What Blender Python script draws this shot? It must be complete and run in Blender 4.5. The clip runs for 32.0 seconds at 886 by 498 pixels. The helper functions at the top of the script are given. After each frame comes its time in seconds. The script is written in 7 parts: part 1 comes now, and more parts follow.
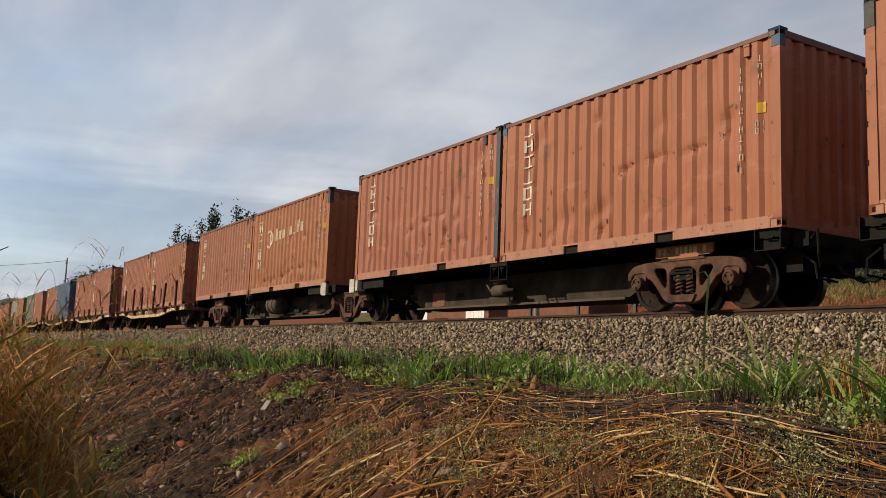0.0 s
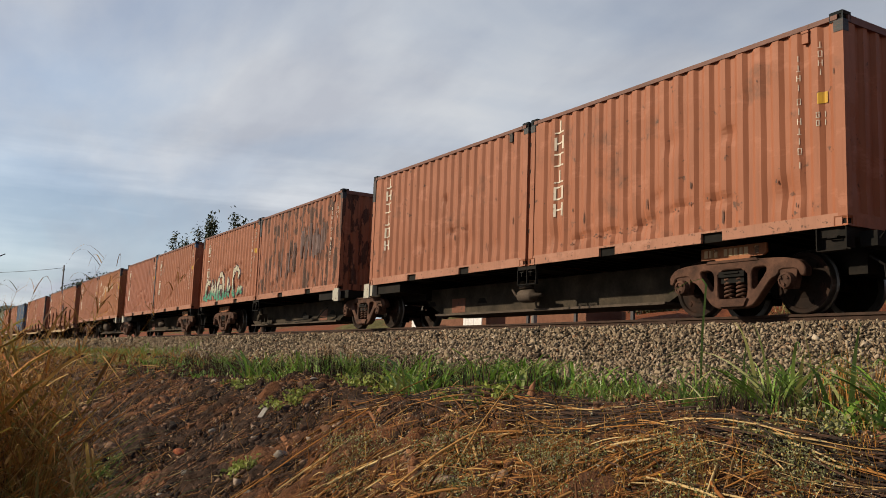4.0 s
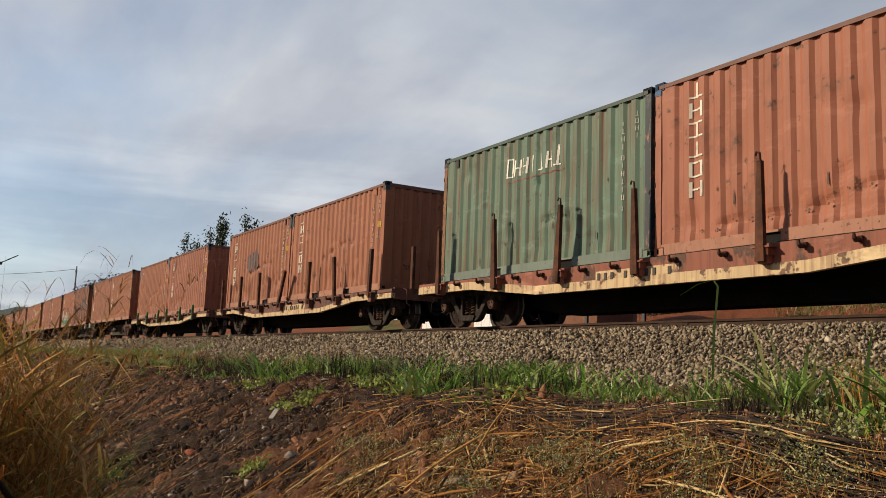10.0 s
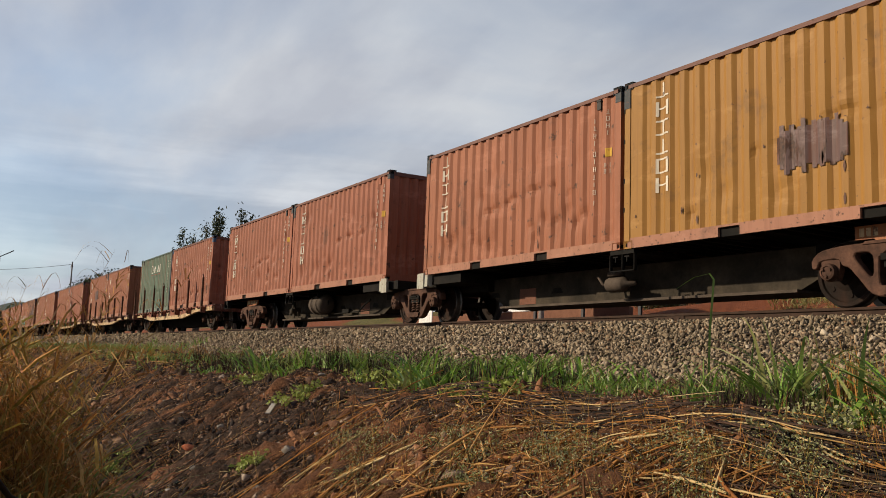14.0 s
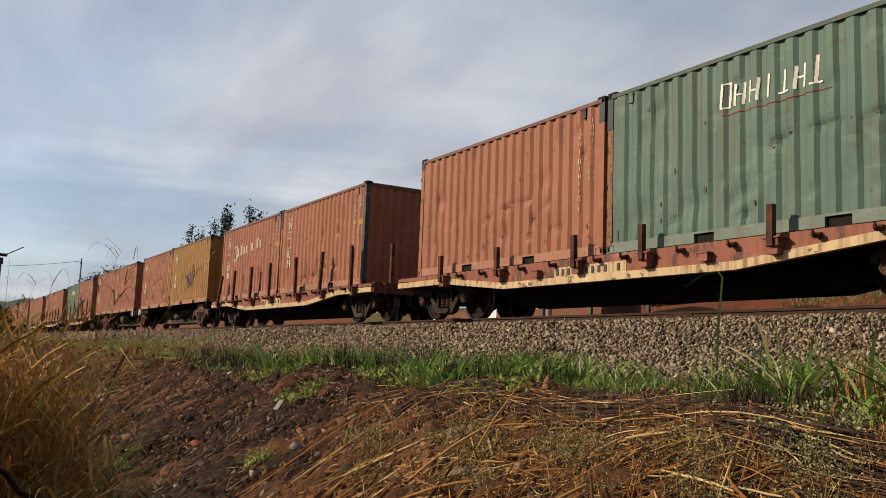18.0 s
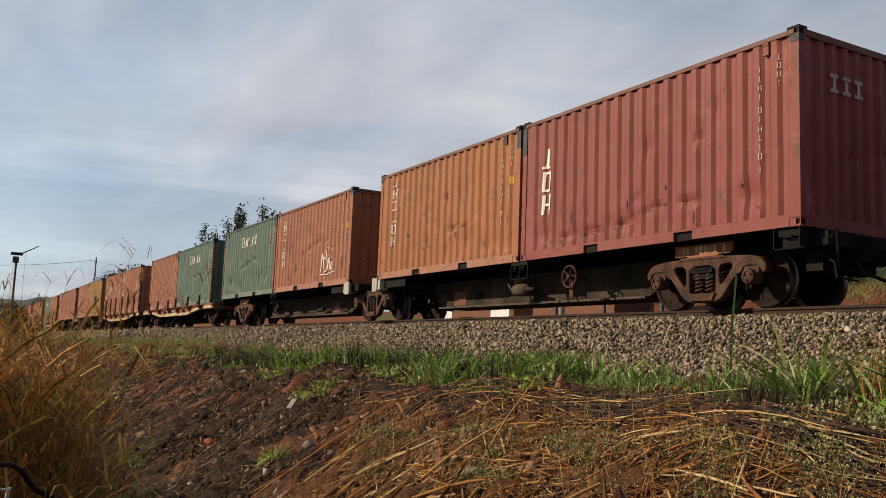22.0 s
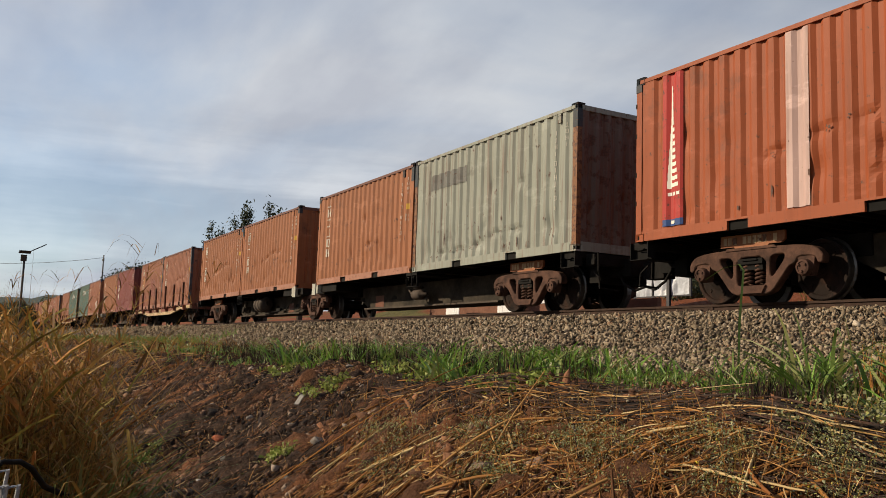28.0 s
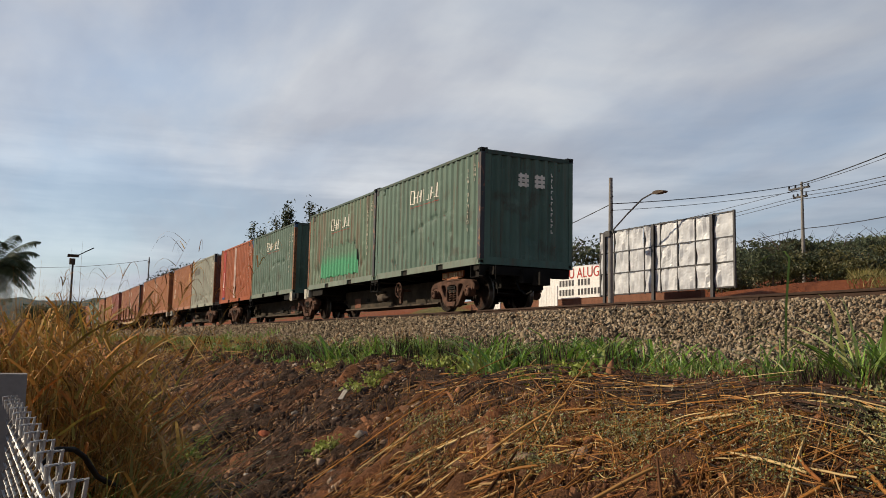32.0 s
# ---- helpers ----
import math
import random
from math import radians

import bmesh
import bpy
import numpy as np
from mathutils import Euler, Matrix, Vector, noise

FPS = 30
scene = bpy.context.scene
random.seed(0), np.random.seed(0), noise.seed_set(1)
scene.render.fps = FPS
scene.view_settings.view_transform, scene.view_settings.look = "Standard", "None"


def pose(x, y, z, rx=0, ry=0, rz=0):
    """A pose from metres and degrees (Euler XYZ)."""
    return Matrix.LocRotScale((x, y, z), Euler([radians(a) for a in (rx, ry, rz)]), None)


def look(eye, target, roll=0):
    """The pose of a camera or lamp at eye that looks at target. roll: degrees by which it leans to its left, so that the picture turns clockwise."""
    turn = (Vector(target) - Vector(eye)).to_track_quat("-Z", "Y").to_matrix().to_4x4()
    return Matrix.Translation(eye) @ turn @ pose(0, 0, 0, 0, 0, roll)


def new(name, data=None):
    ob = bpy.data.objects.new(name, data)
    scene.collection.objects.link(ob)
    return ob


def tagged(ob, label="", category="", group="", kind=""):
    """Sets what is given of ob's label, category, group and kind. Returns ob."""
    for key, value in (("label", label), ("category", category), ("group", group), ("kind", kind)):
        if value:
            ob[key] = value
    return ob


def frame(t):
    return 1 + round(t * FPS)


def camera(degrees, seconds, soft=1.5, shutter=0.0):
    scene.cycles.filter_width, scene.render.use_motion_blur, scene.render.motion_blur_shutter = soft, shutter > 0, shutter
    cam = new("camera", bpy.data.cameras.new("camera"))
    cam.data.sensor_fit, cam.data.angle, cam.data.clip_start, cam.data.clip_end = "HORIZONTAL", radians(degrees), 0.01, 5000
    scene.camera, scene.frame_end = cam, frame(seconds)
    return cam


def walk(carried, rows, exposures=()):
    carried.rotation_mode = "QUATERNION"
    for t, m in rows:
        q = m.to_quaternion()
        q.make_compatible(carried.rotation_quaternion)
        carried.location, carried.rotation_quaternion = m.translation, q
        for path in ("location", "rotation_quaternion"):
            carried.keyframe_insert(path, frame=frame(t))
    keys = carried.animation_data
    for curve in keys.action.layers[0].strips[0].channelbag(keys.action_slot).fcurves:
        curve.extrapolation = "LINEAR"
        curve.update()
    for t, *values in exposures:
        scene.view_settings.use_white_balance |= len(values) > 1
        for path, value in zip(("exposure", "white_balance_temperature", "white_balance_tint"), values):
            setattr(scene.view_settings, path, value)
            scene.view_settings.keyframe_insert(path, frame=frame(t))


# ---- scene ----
# The track runs along x; the train rolls towards -x. The eye is at the origin, 9 m from the near side of the train.
SIDE = 9.03            # near face of the containers
AXIS = SIDE + 1.219    # middle of the track
RAIL = 0.80            # top of the rails

cam = camera(54.2, 32.0, soft=0.9)
VIEW = [(0.0, 58.62, 7.08, -2.12), (0.5, 60.01, 7.03, -2.31), (1.0, 60.95, 7.0, -2.44), (1.5, 59.32, 7.04, -2.25), (2.0, 58.63, 7.21, -2.19), (2.5, 58.17, 7.27, -2.07), (3.0, 58.05, 7.32, -2.13), (3.5, 58.36, 7.45, -2.14), (5.5, 58.49, 7.73, -2.05), (6.0, 58.72, 7.75, -2.09), (6.5, 58.95, 7.8, -2.05), (7.0, 59.21, 7.87, -2.13), (7.5, 59.28, 7.74, -2.13), (8.0, 59.05, 7.69, -2.08), (8.5, 58.95, 7.64, -2.07), (9.0, 59.02, 7.62, -2.11), (9.5, 59.12, 7.62, -2.09), (10.0, 59.15, 7.63, -2.2), (10.5, 59.04, 7.66, -2.11), (11.0, 59.0, 7.61, -2.08), (11.5, 59.05, 7.53, -1.99), (12.0, 59.21, 7.5, -2.05), (12.5, 59.24, 7.45, -2.05), (13.0, 59.23, 7.39, -2.06), (13.5, 58.88, 7.32, -2.0), (14.0, 58.93, 7.25, -2.0), (14.5, 59.35, 7.25, -2.0), (15.0, 59.09, 7.26, -1.97), (15.5, 59.08, 7.16, -1.98), (17.5, 60.95, 7.02, -2.28), (18.0, 59.43, 7.05, -2.17), (18.5, 58.93, 7.13, -2.06), (19.0, 58.61, 7.1, -2.06), (19.5, 58.49, 7.04, -2.12), (20.0, 58.54, 7.09, -2.08), (20.5, 58.98, 7.02, -2.06), (21.0, 59.56, 6.99, -2.16), (21.5, 59.98, 6.96, -2.18), (22.0, 60.26, 6.93, -2.21), (22.5, 60.48, 6.92, -2.21), (23.0, 60.68, 6.91, -2.19), (23.5, 60.69, 6.88, -2.14), (24.0, 60.79, 6.86, -2.13), (24.5, 60.84, 6.8, -2.13), (25.0, 60.81, 6.79, -2.1), (25.5, 60.84, 6.78, -2.07), (27.5, 60.79, 6.64, -1.97), (28.0, 60.72, 6.65, -1.96), (28.5, 60.59, 6.66, -1.89), (29.0, 60.3, 6.66, -1.87), (29.5, 60.1, 6.62, -1.81), (30.0, 60.07, 6.57, -1.78), (30.5, 59.97, 6.52, -1.74), (31.0, 59.96, 6.5, -1.63), (31.5, 60.21, 6.4, -1.33), (31.9, 62.5, 6.36, -1.2), (32.0, 63.47, 6.36, -1.18)]
# the camera sinks a little as it swings round at the end
walk(cam, [(t, pose(0, 0, -0.03 * max(0.0, t - 31.0), 90 + p, r, y)) for t, y, p, r in VIEW])

# ---------------------------------------------------------------- light
SUN = Vector((-0.55, -0.83, 0.50)).normalized()
sun = new("sun", bpy.data.lights.new("sun", "SUN"))
sun.data.energy, sun.data.angle, sun.data.color = 5.0, radians(1.0), (1.0, 0.83, 0.60)
sun.matrix_world = look(SUN * 50, (0, 0, 0))
scene.view_settings.exposure = 0.26

world = bpy.data.worlds.new("sky")
scene.world = world
world.use_nodes = True


def wire_sky():
    nt = world.node_tree
    nt.nodes.clear()
    N, L = nt.nodes.new, nt.links.new
    out, mix = N("ShaderNodeOutputWorld"), N("ShaderNodeMixShader")
    blue, cloud = N("ShaderNodeBackground"), N("ShaderNodeBackground")
    sky = N("ShaderNodeTexSky")
    sky.sky_type, sky.sun_disc = "NISHITA", False
    sky.sun_elevation, sky.sun_rotation = math.asin(SUN.z), math.atan2(SUN.x, SUN.y)
    sky.air_density, sky.dust_density, sky.ozone_density = 1.0, 0.6, 2.5
    L(sky.outputs[0], blue.inputs[0])
    blue.inputs[1].default_value = 0.104
    co = N("ShaderNodeTexCoord")
    sep = N("ShaderNodeSeparateXYZ")
    L(co.outputs["Generated"], sep.inputs[0])
    # project the view direction on a flat cloud layer, so that clouds shrink towards the horizon
    up = N("ShaderNodeMath"); up.operation = "ADD"; up.inputs[1].default_value = 0.22
    L(sep.outputs[2], up.inputs[0])
    div = N("ShaderNodeVectorMath"); div.operation = "DIVIDE"
    com = N("ShaderNodeCombineXYZ")
    for i in range(3):
        L(up.outputs[0], com.inputs[i])
    L(co.outputs["Generated"], div.inputs[0]); L(com.outputs[0], div.inputs[1])
    n1 = N("ShaderNodeTexNoise"); n1.inputs["Scale"].default_value = 1.5; n1.inputs["Detail"].default_value = 7; n1.inputs["Roughness"].default_value = 0.52
    n1.inputs["Distortion"].default_value = 0.5
    st = N("ShaderNodeMapping"); st.inputs["Scale"].default_value = (0.62, 0.9, 0.3); st.inputs["Rotation"].default_value = (0, 0, 0.5); st.inputs["Location"].default_value = (0.7, 0.2, 0)
    L(div.outputs[0], st.inputs[0]); L(st.outputs[0], n1.inputs[0])
    cov = N("ShaderNodeValToRGB"); cov.color_ramp.elements[0].position, cov.color_ramp.elements[1].position = 0.36, 0.60
    cov.color_ramp.elements[0].color = (0.5, 0.5, 0.5, 1)
    L(n1.outputs[0], cov.inputs[0])
    n2 = N("ShaderNodeTexNoise"); n2.inputs["Scale"].default_value = 2.4; n2.inputs["Detail"].default_value = 6; n2.inputs["Roughness"].default_value = 0.5
    m2 = N("ShaderNodeMapping"); m2.inputs["Location"].default_value = (3.1, 1.7, 0); m2.inputs["Scale"].default_value = (0.7, 1.5, 0.3)
    L(div.outputs[0], m2.inputs[0]); L(m2.outputs[0], n2.inputs[0])
    tone = N("ShaderNodeValToRGB")
    tone.color_ramp.elements[0].position, tone.color_ramp.elements[1].position = 0.36, 0.62
    tone.color_ramp.elements[0].color, tone.color_ramp.elements[1].color = (0.55, 0.58, 0.65, 1), (0.71, 0.74, 0.785, 1)
    # thin grey bars of cloud low over the horizon
    n3 = N("ShaderNodeTexNoise"); n3.inputs["Scale"].default_value = 3.0; n3.inputs["Detail"].default_value = 6; n3.inputs["Roughness"].default_value = 0.55
    m3 = N("ShaderNodeMapping"); m3.inputs["Scale"].default_value = (1.0, 1.0, 9.0); m3.inputs["Location"].default_value = (0.4, 0.0, 0.35)
    L(co.outputs["Generated"], m3.inputs[0]); L(m3.outputs[0], n3.inputs[0])
    bar = N("ShaderNodeValToRGB"); bar.color_ramp.elements[0].position, bar.color_ramp.elements[1].position = 0.40, 0.60
    bar.color_ramp.elements[0].color, bar.color_ramp.elements[1].color = (0.66, 0.69, 0.74, 1), (1, 1, 1, 1)
    L(n3.outputs[0], bar.inputs[0])
    near = N("ShaderNodeMapRange"); near.interpolation_type = "SMOOTHSTEP"
    near.inputs[1].default_value, near.inputs[2].default_value, near.inputs[3].default_value, near.inputs[4].default_value = 0.16, 0.30, 0.85, 0.0
    L(sep.outputs[2], near.inputs[0])
    barred = N("ShaderNodeMix"); barred.data_type, barred.blend_type = "RGBA", "MULTIPLY"
    L(near.outputs[0], barred.inputs["Factor"]); L(tone.outputs[0], barred.inputs["A"]); L(bar.outputs[0], barred.inputs["B"])
    L(n2.outputs[0], tone.inputs[0]); L(barred.outputs["Result"], cloud.inputs[0])
    low = N("ShaderNodeMapRange")   # thin haze brightens the sky towards the horizon
    low.inputs[1].default_value, low.inputs[2].default_value, low.inputs[3].default_value, low.inputs[4].default_value = 0.0, 0.4, 0.75, 0.67
    L(sep.outputs[2], low.inputs[0])
    glow = N("ShaderNodeMapRange")   # and towards the side of the sun
    glow.inputs[1].default_value, glow.inputs[2].default_value, glow.inputs[3].default_value, glow.inputs[4].default_value = -1.0, -0.35, 1.14, 0.82
    L(sep.outputs[0], glow.inputs[0])
    lit = N("ShaderNodeMath"); lit.operation = "MULTIPLY"
    L(low.outputs[0], lit.inputs[0]); L(glow.outputs[0], lit.inputs[1]); L(lit.outputs[0], cloud.inputs[1])
    # haze and cloud bank up low down; overhead the sky is clear
    clear = N("ShaderNodeMapRange"); clear.interpolation_type = "SMOOTHSTEP"
    clear.inputs[1].default_value, clear.inputs[2].default_value, clear.inputs[3].default_value, clear.inputs[4].default_value = 0.38, 0.75, 1.0, 0.12
    L(sep.outputs[2], clear.inputs[0])
    cover = N("ShaderNodeMath"); cover.operation = "MULTIPLY"
    L(cov.outputs[0], cover.inputs[0]); L(clear.outputs[0], cover.inputs[1])
    L(cover.outputs[0], mix.inputs[0]); L(blue.outputs[0], mix.inputs[1]); L(cloud.outputs[0], mix.inputs[2])
    L(mix.outputs[0], out.inputs[0])


wire_sky()


# ---------------------------------------------------------------- materials
def material(name):
    m = bpy.data.materials.new(name)
    m.use_nodes = True
    nt = m.node_tree
    bsdf = nt.nodes["Principled BSDF"]
    return m, nt, nt.nodes.new, nt.links.new, bsdf


def ramp(nt, source, stops):
    r = nt.nodes.new("ShaderNodeValToRGB")
    while len(r.color_ramp.elements) < len(stops):
        r.color_ramp.elements.new(0.5)
    for e, (p, c) in zip(r.color_ramp.elements, stops):
        e.position = p
        e.color = (*c, 1) if len(c) == 3 else c
    nt.links.new(source, r.inputs[0])
    return r.outputs[0]


def noise_of(nt, vec, scale, detail=4, rough=0.55, stretch=None):
    if stretch:
        mp = nt.nodes.new("ShaderNodeMapping")
        mp.inputs["Scale"].default_value = stretch
        nt.links.new(vec, mp.inputs[0])
        vec = mp.outputs[0]
    n = nt.nodes.new("ShaderNodeTexNoise")
    n.inputs["Scale"].default_value, n.inputs["Detail"].default_value, n.inputs["Roughness"].default_value = scale, detail, rough
    nt.links.new(vec, n.inputs["Vector"])
    return n.outputs[0]


def blend(nt, fac, a, b, kind="MIX"):
    m = nt.nodes.new("ShaderNodeMix")
    m.data_type, m.blend_type = "RGBA", kind
    for v, s in ((fac, m.inputs["Factor"]), (a, m.inputs["A"]), (b, m.inputs["B"])):
        if isinstance(v, (int, float)):
            s.default_value = v
        elif isinstance(v, tuple):
            s.default_value = (*v, 1)
        else:
            nt.links.new(v, s)
    return m.outputs["Result"]


def bump(nt, bsdf, height, strength=0.3, distance=0.01):
    b = nt.nodes.new("ShaderNodeBump")
    b.inputs["Strength"].default_value, b.inputs["Distance"].default_value = strength, distance
    nt.links.new(height, b.inputs["Height"])
    nt.links.new(b.outputs[0], bsdf.inputs["Normal"])


def scatter_coords(nt, spread=60.0):
    """Object coordinates, shifted by the object's own random number."""
    co, info = nt.nodes.new("ShaderNodeTexCoord"), nt.nodes.new("ShaderNodeObjectInfo")
    mul = nt.nodes.new("ShaderNodeMath"); mul.operation = "MULTIPLY"; mul.inputs[1].default_value = spread
    nt.links.new(info.outputs["Random"], mul.inputs[0])
    add = nt.nodes.new("ShaderNodeVectorMath")
    nt.links.new(co.outputs["Object"], add.inputs[0]); nt.links.new(mul.outputs[0], add.inputs[1])
    return add.outputs[0]


def paint(name, colour, rust=0.35, fade=0.5, rough=0.62, streak=0.3, spot_size=14.0, spot_dark=1.0, scuff=0.32, run=1.0):
    """Weathered container paint: faded panels, rust spots, streaks that run down."""
    m, nt, N, L, b = material(name)
    v = scatter_coords(nt)
    colour = tuple(c * 0.585 for c in colour)
    b.inputs["Specular IOR Level"].default_value = 0.22
    pale = tuple(min(1, c * 1.22 + 0.018) for c in colour)
    deep = tuple(c * 0.72 for c in colour)
    big = noise_of(nt, v, 0.9, 5)
    col = blend(nt, ramp(nt, big, [(0.3, (0, 0, 0)), (0.72, (fade, fade, fade))]), colour, pale)
    grime = noise_of(nt, v, 3.0, 8, 0.65, (1.2, 1.2, 0.18))
    col = blend(nt, ramp(nt, grime, [(0.48, (0, 0, 0)), (0.72, (0.55, 0.55, 0.55))]), col, deep)
    st = noise_of(nt, v, 7.0, 5, 0.6, (1.6, 1.6, 0.07))
    col = blend(nt, ramp(nt, st, [(0.56 - 0.1 * streak, (0, 0, 0)), (0.70, (streak, streak, streak))]), col, (0.12, 0.042, 0.022))
    # rubbed pale patches and greasy smudges
    rub = noise_of(nt, v, 1.7, 9, 0.72, (0.7, 0.7, 1.5))
    col = blend(nt, ramp(nt, rub, [(0.56, (0, 0, 0)), (0.64, (scuff, scuff, scuff))]), col, tuple(min(1, c * 1.5 + 0.05) for c in colour))
    smudge = noise_of(nt, v, 1.25, 8, 0.68)
    col = blend(nt, ramp(nt, smudge, [(0.58, (0, 0, 0)), (0.70, (scuff * 1.6, scuff * 1.6, scuff * 1.6))]), col, (0.05, 0.028, 0.02))
    spots = noise_of(nt, v, spot_size, 9 if spot_size > 6 else 3, 0.62, (1, 1, run))
    edge = 0.66 - 0.20 * rust
    rf = ramp(nt, spots, [(edge, (0, 0, 0)), (edge + 0.05, (0.9, 0.9, 0.9))])
    rc = ramp(nt, noise_of(nt, v, 30, 4), [(0.3, (0.035 * spot_dark, 0.02 * spot_dark, 0.016 * spot_dark)), (0.7, (0.13 * spot_dark, 0.055 * spot_dark, 0.032 * spot_dark))])
    col = blend(nt, rf, col, rc)
    L(col, b.inputs["Base Color"])
    b.inputs["Roughness"].default_value = rough
    # beaten sheet: shallow waves and small knocks
    knocks = noise_of(nt, v, 5.0, 3, 0.5)
    bump(nt, b, blend(nt, 0.5, grime, knocks), 0.35, 0.03)
    return m


def rough_matter(name, colours, scale=4.0, rough=0.85, metal=0.0, bump_by=0.3, depth=0.01, stretch=None, own=True):
    m, nt, N, L, b = material(name)
    v = scatter_coords(nt) if own else N("ShaderNodeTexCoord").outputs["Object"]
    n = noise_of(nt, v, scale, 8, 0.62, stretch)
    k = len(colours) - 1
    colours = [tuple(q * 0.8 for q in col) for col in colours]
    c = ramp(nt, n, [(0.28 + 0.44 * i / max(1, k), col) for i, col in enumerate(colours)])
    fine = noise_of(nt, v, scale * 9, 4)
    c = blend(nt, 0.35, c, ramp(nt, fine, [(0.3, (0.35, 0.35, 0.35)), (0.7, (1, 1, 1))]), "MULTIPLY")
    L(c, b.inputs["Base Color"])
    b.inputs["Roughness"].default_value, b.inputs["Metallic"].default_value = rough, metal
    b.inputs["Specular IOR Level"].default_value = 0.12 if rough > 0.7 else 0.4
    bump(nt, b, fine, bump_by, depth)
    return m


def leafy(name, colours, rough=0.6, translucent=0.25):
    """Colours that differ from blade to blade."""
    m, nt, N, L, b = material(name)
    geo = N("ShaderNodeNewGeometry")
    k = len(colours) - 1
    colours = [tuple(q * 0.75 for q in col) for col in colours]
    c = ramp(nt, geo.outputs["Random Per Island"], [(i / max(1, k), col) for i, col in enumerate(colours)])
    n = noise_of(nt, N("ShaderNodeTexCoord").outputs["Object"], 3.0, 3)
    c = blend(nt, 0.4, c, ramp(nt, n, [(0.3, (0.5, 0.5, 0.5)), (0.7, (1.1, 1.1, 1.1))]), "MULTIPLY")
    L(c, b.inputs["Base Color"])
    b.inputs["Roughness"].default_value = rough
    b.inputs["Specular IOR Level"].default_value = 0.15 if rough > 0.6 else 0.35
    t, mix, out = N("ShaderNodeBsdfTranslucent"), N("ShaderNodeMixShader"), nt.nodes["Material Output"]
    L(c, t.inputs[0])
    mix.inputs[0].default_value = translucent
    L(b.outputs[0], mix.inputs[1]); L(t.outputs[0], mix.inputs[2]); L(mix.outputs[0], out.inputs[0])
    return m


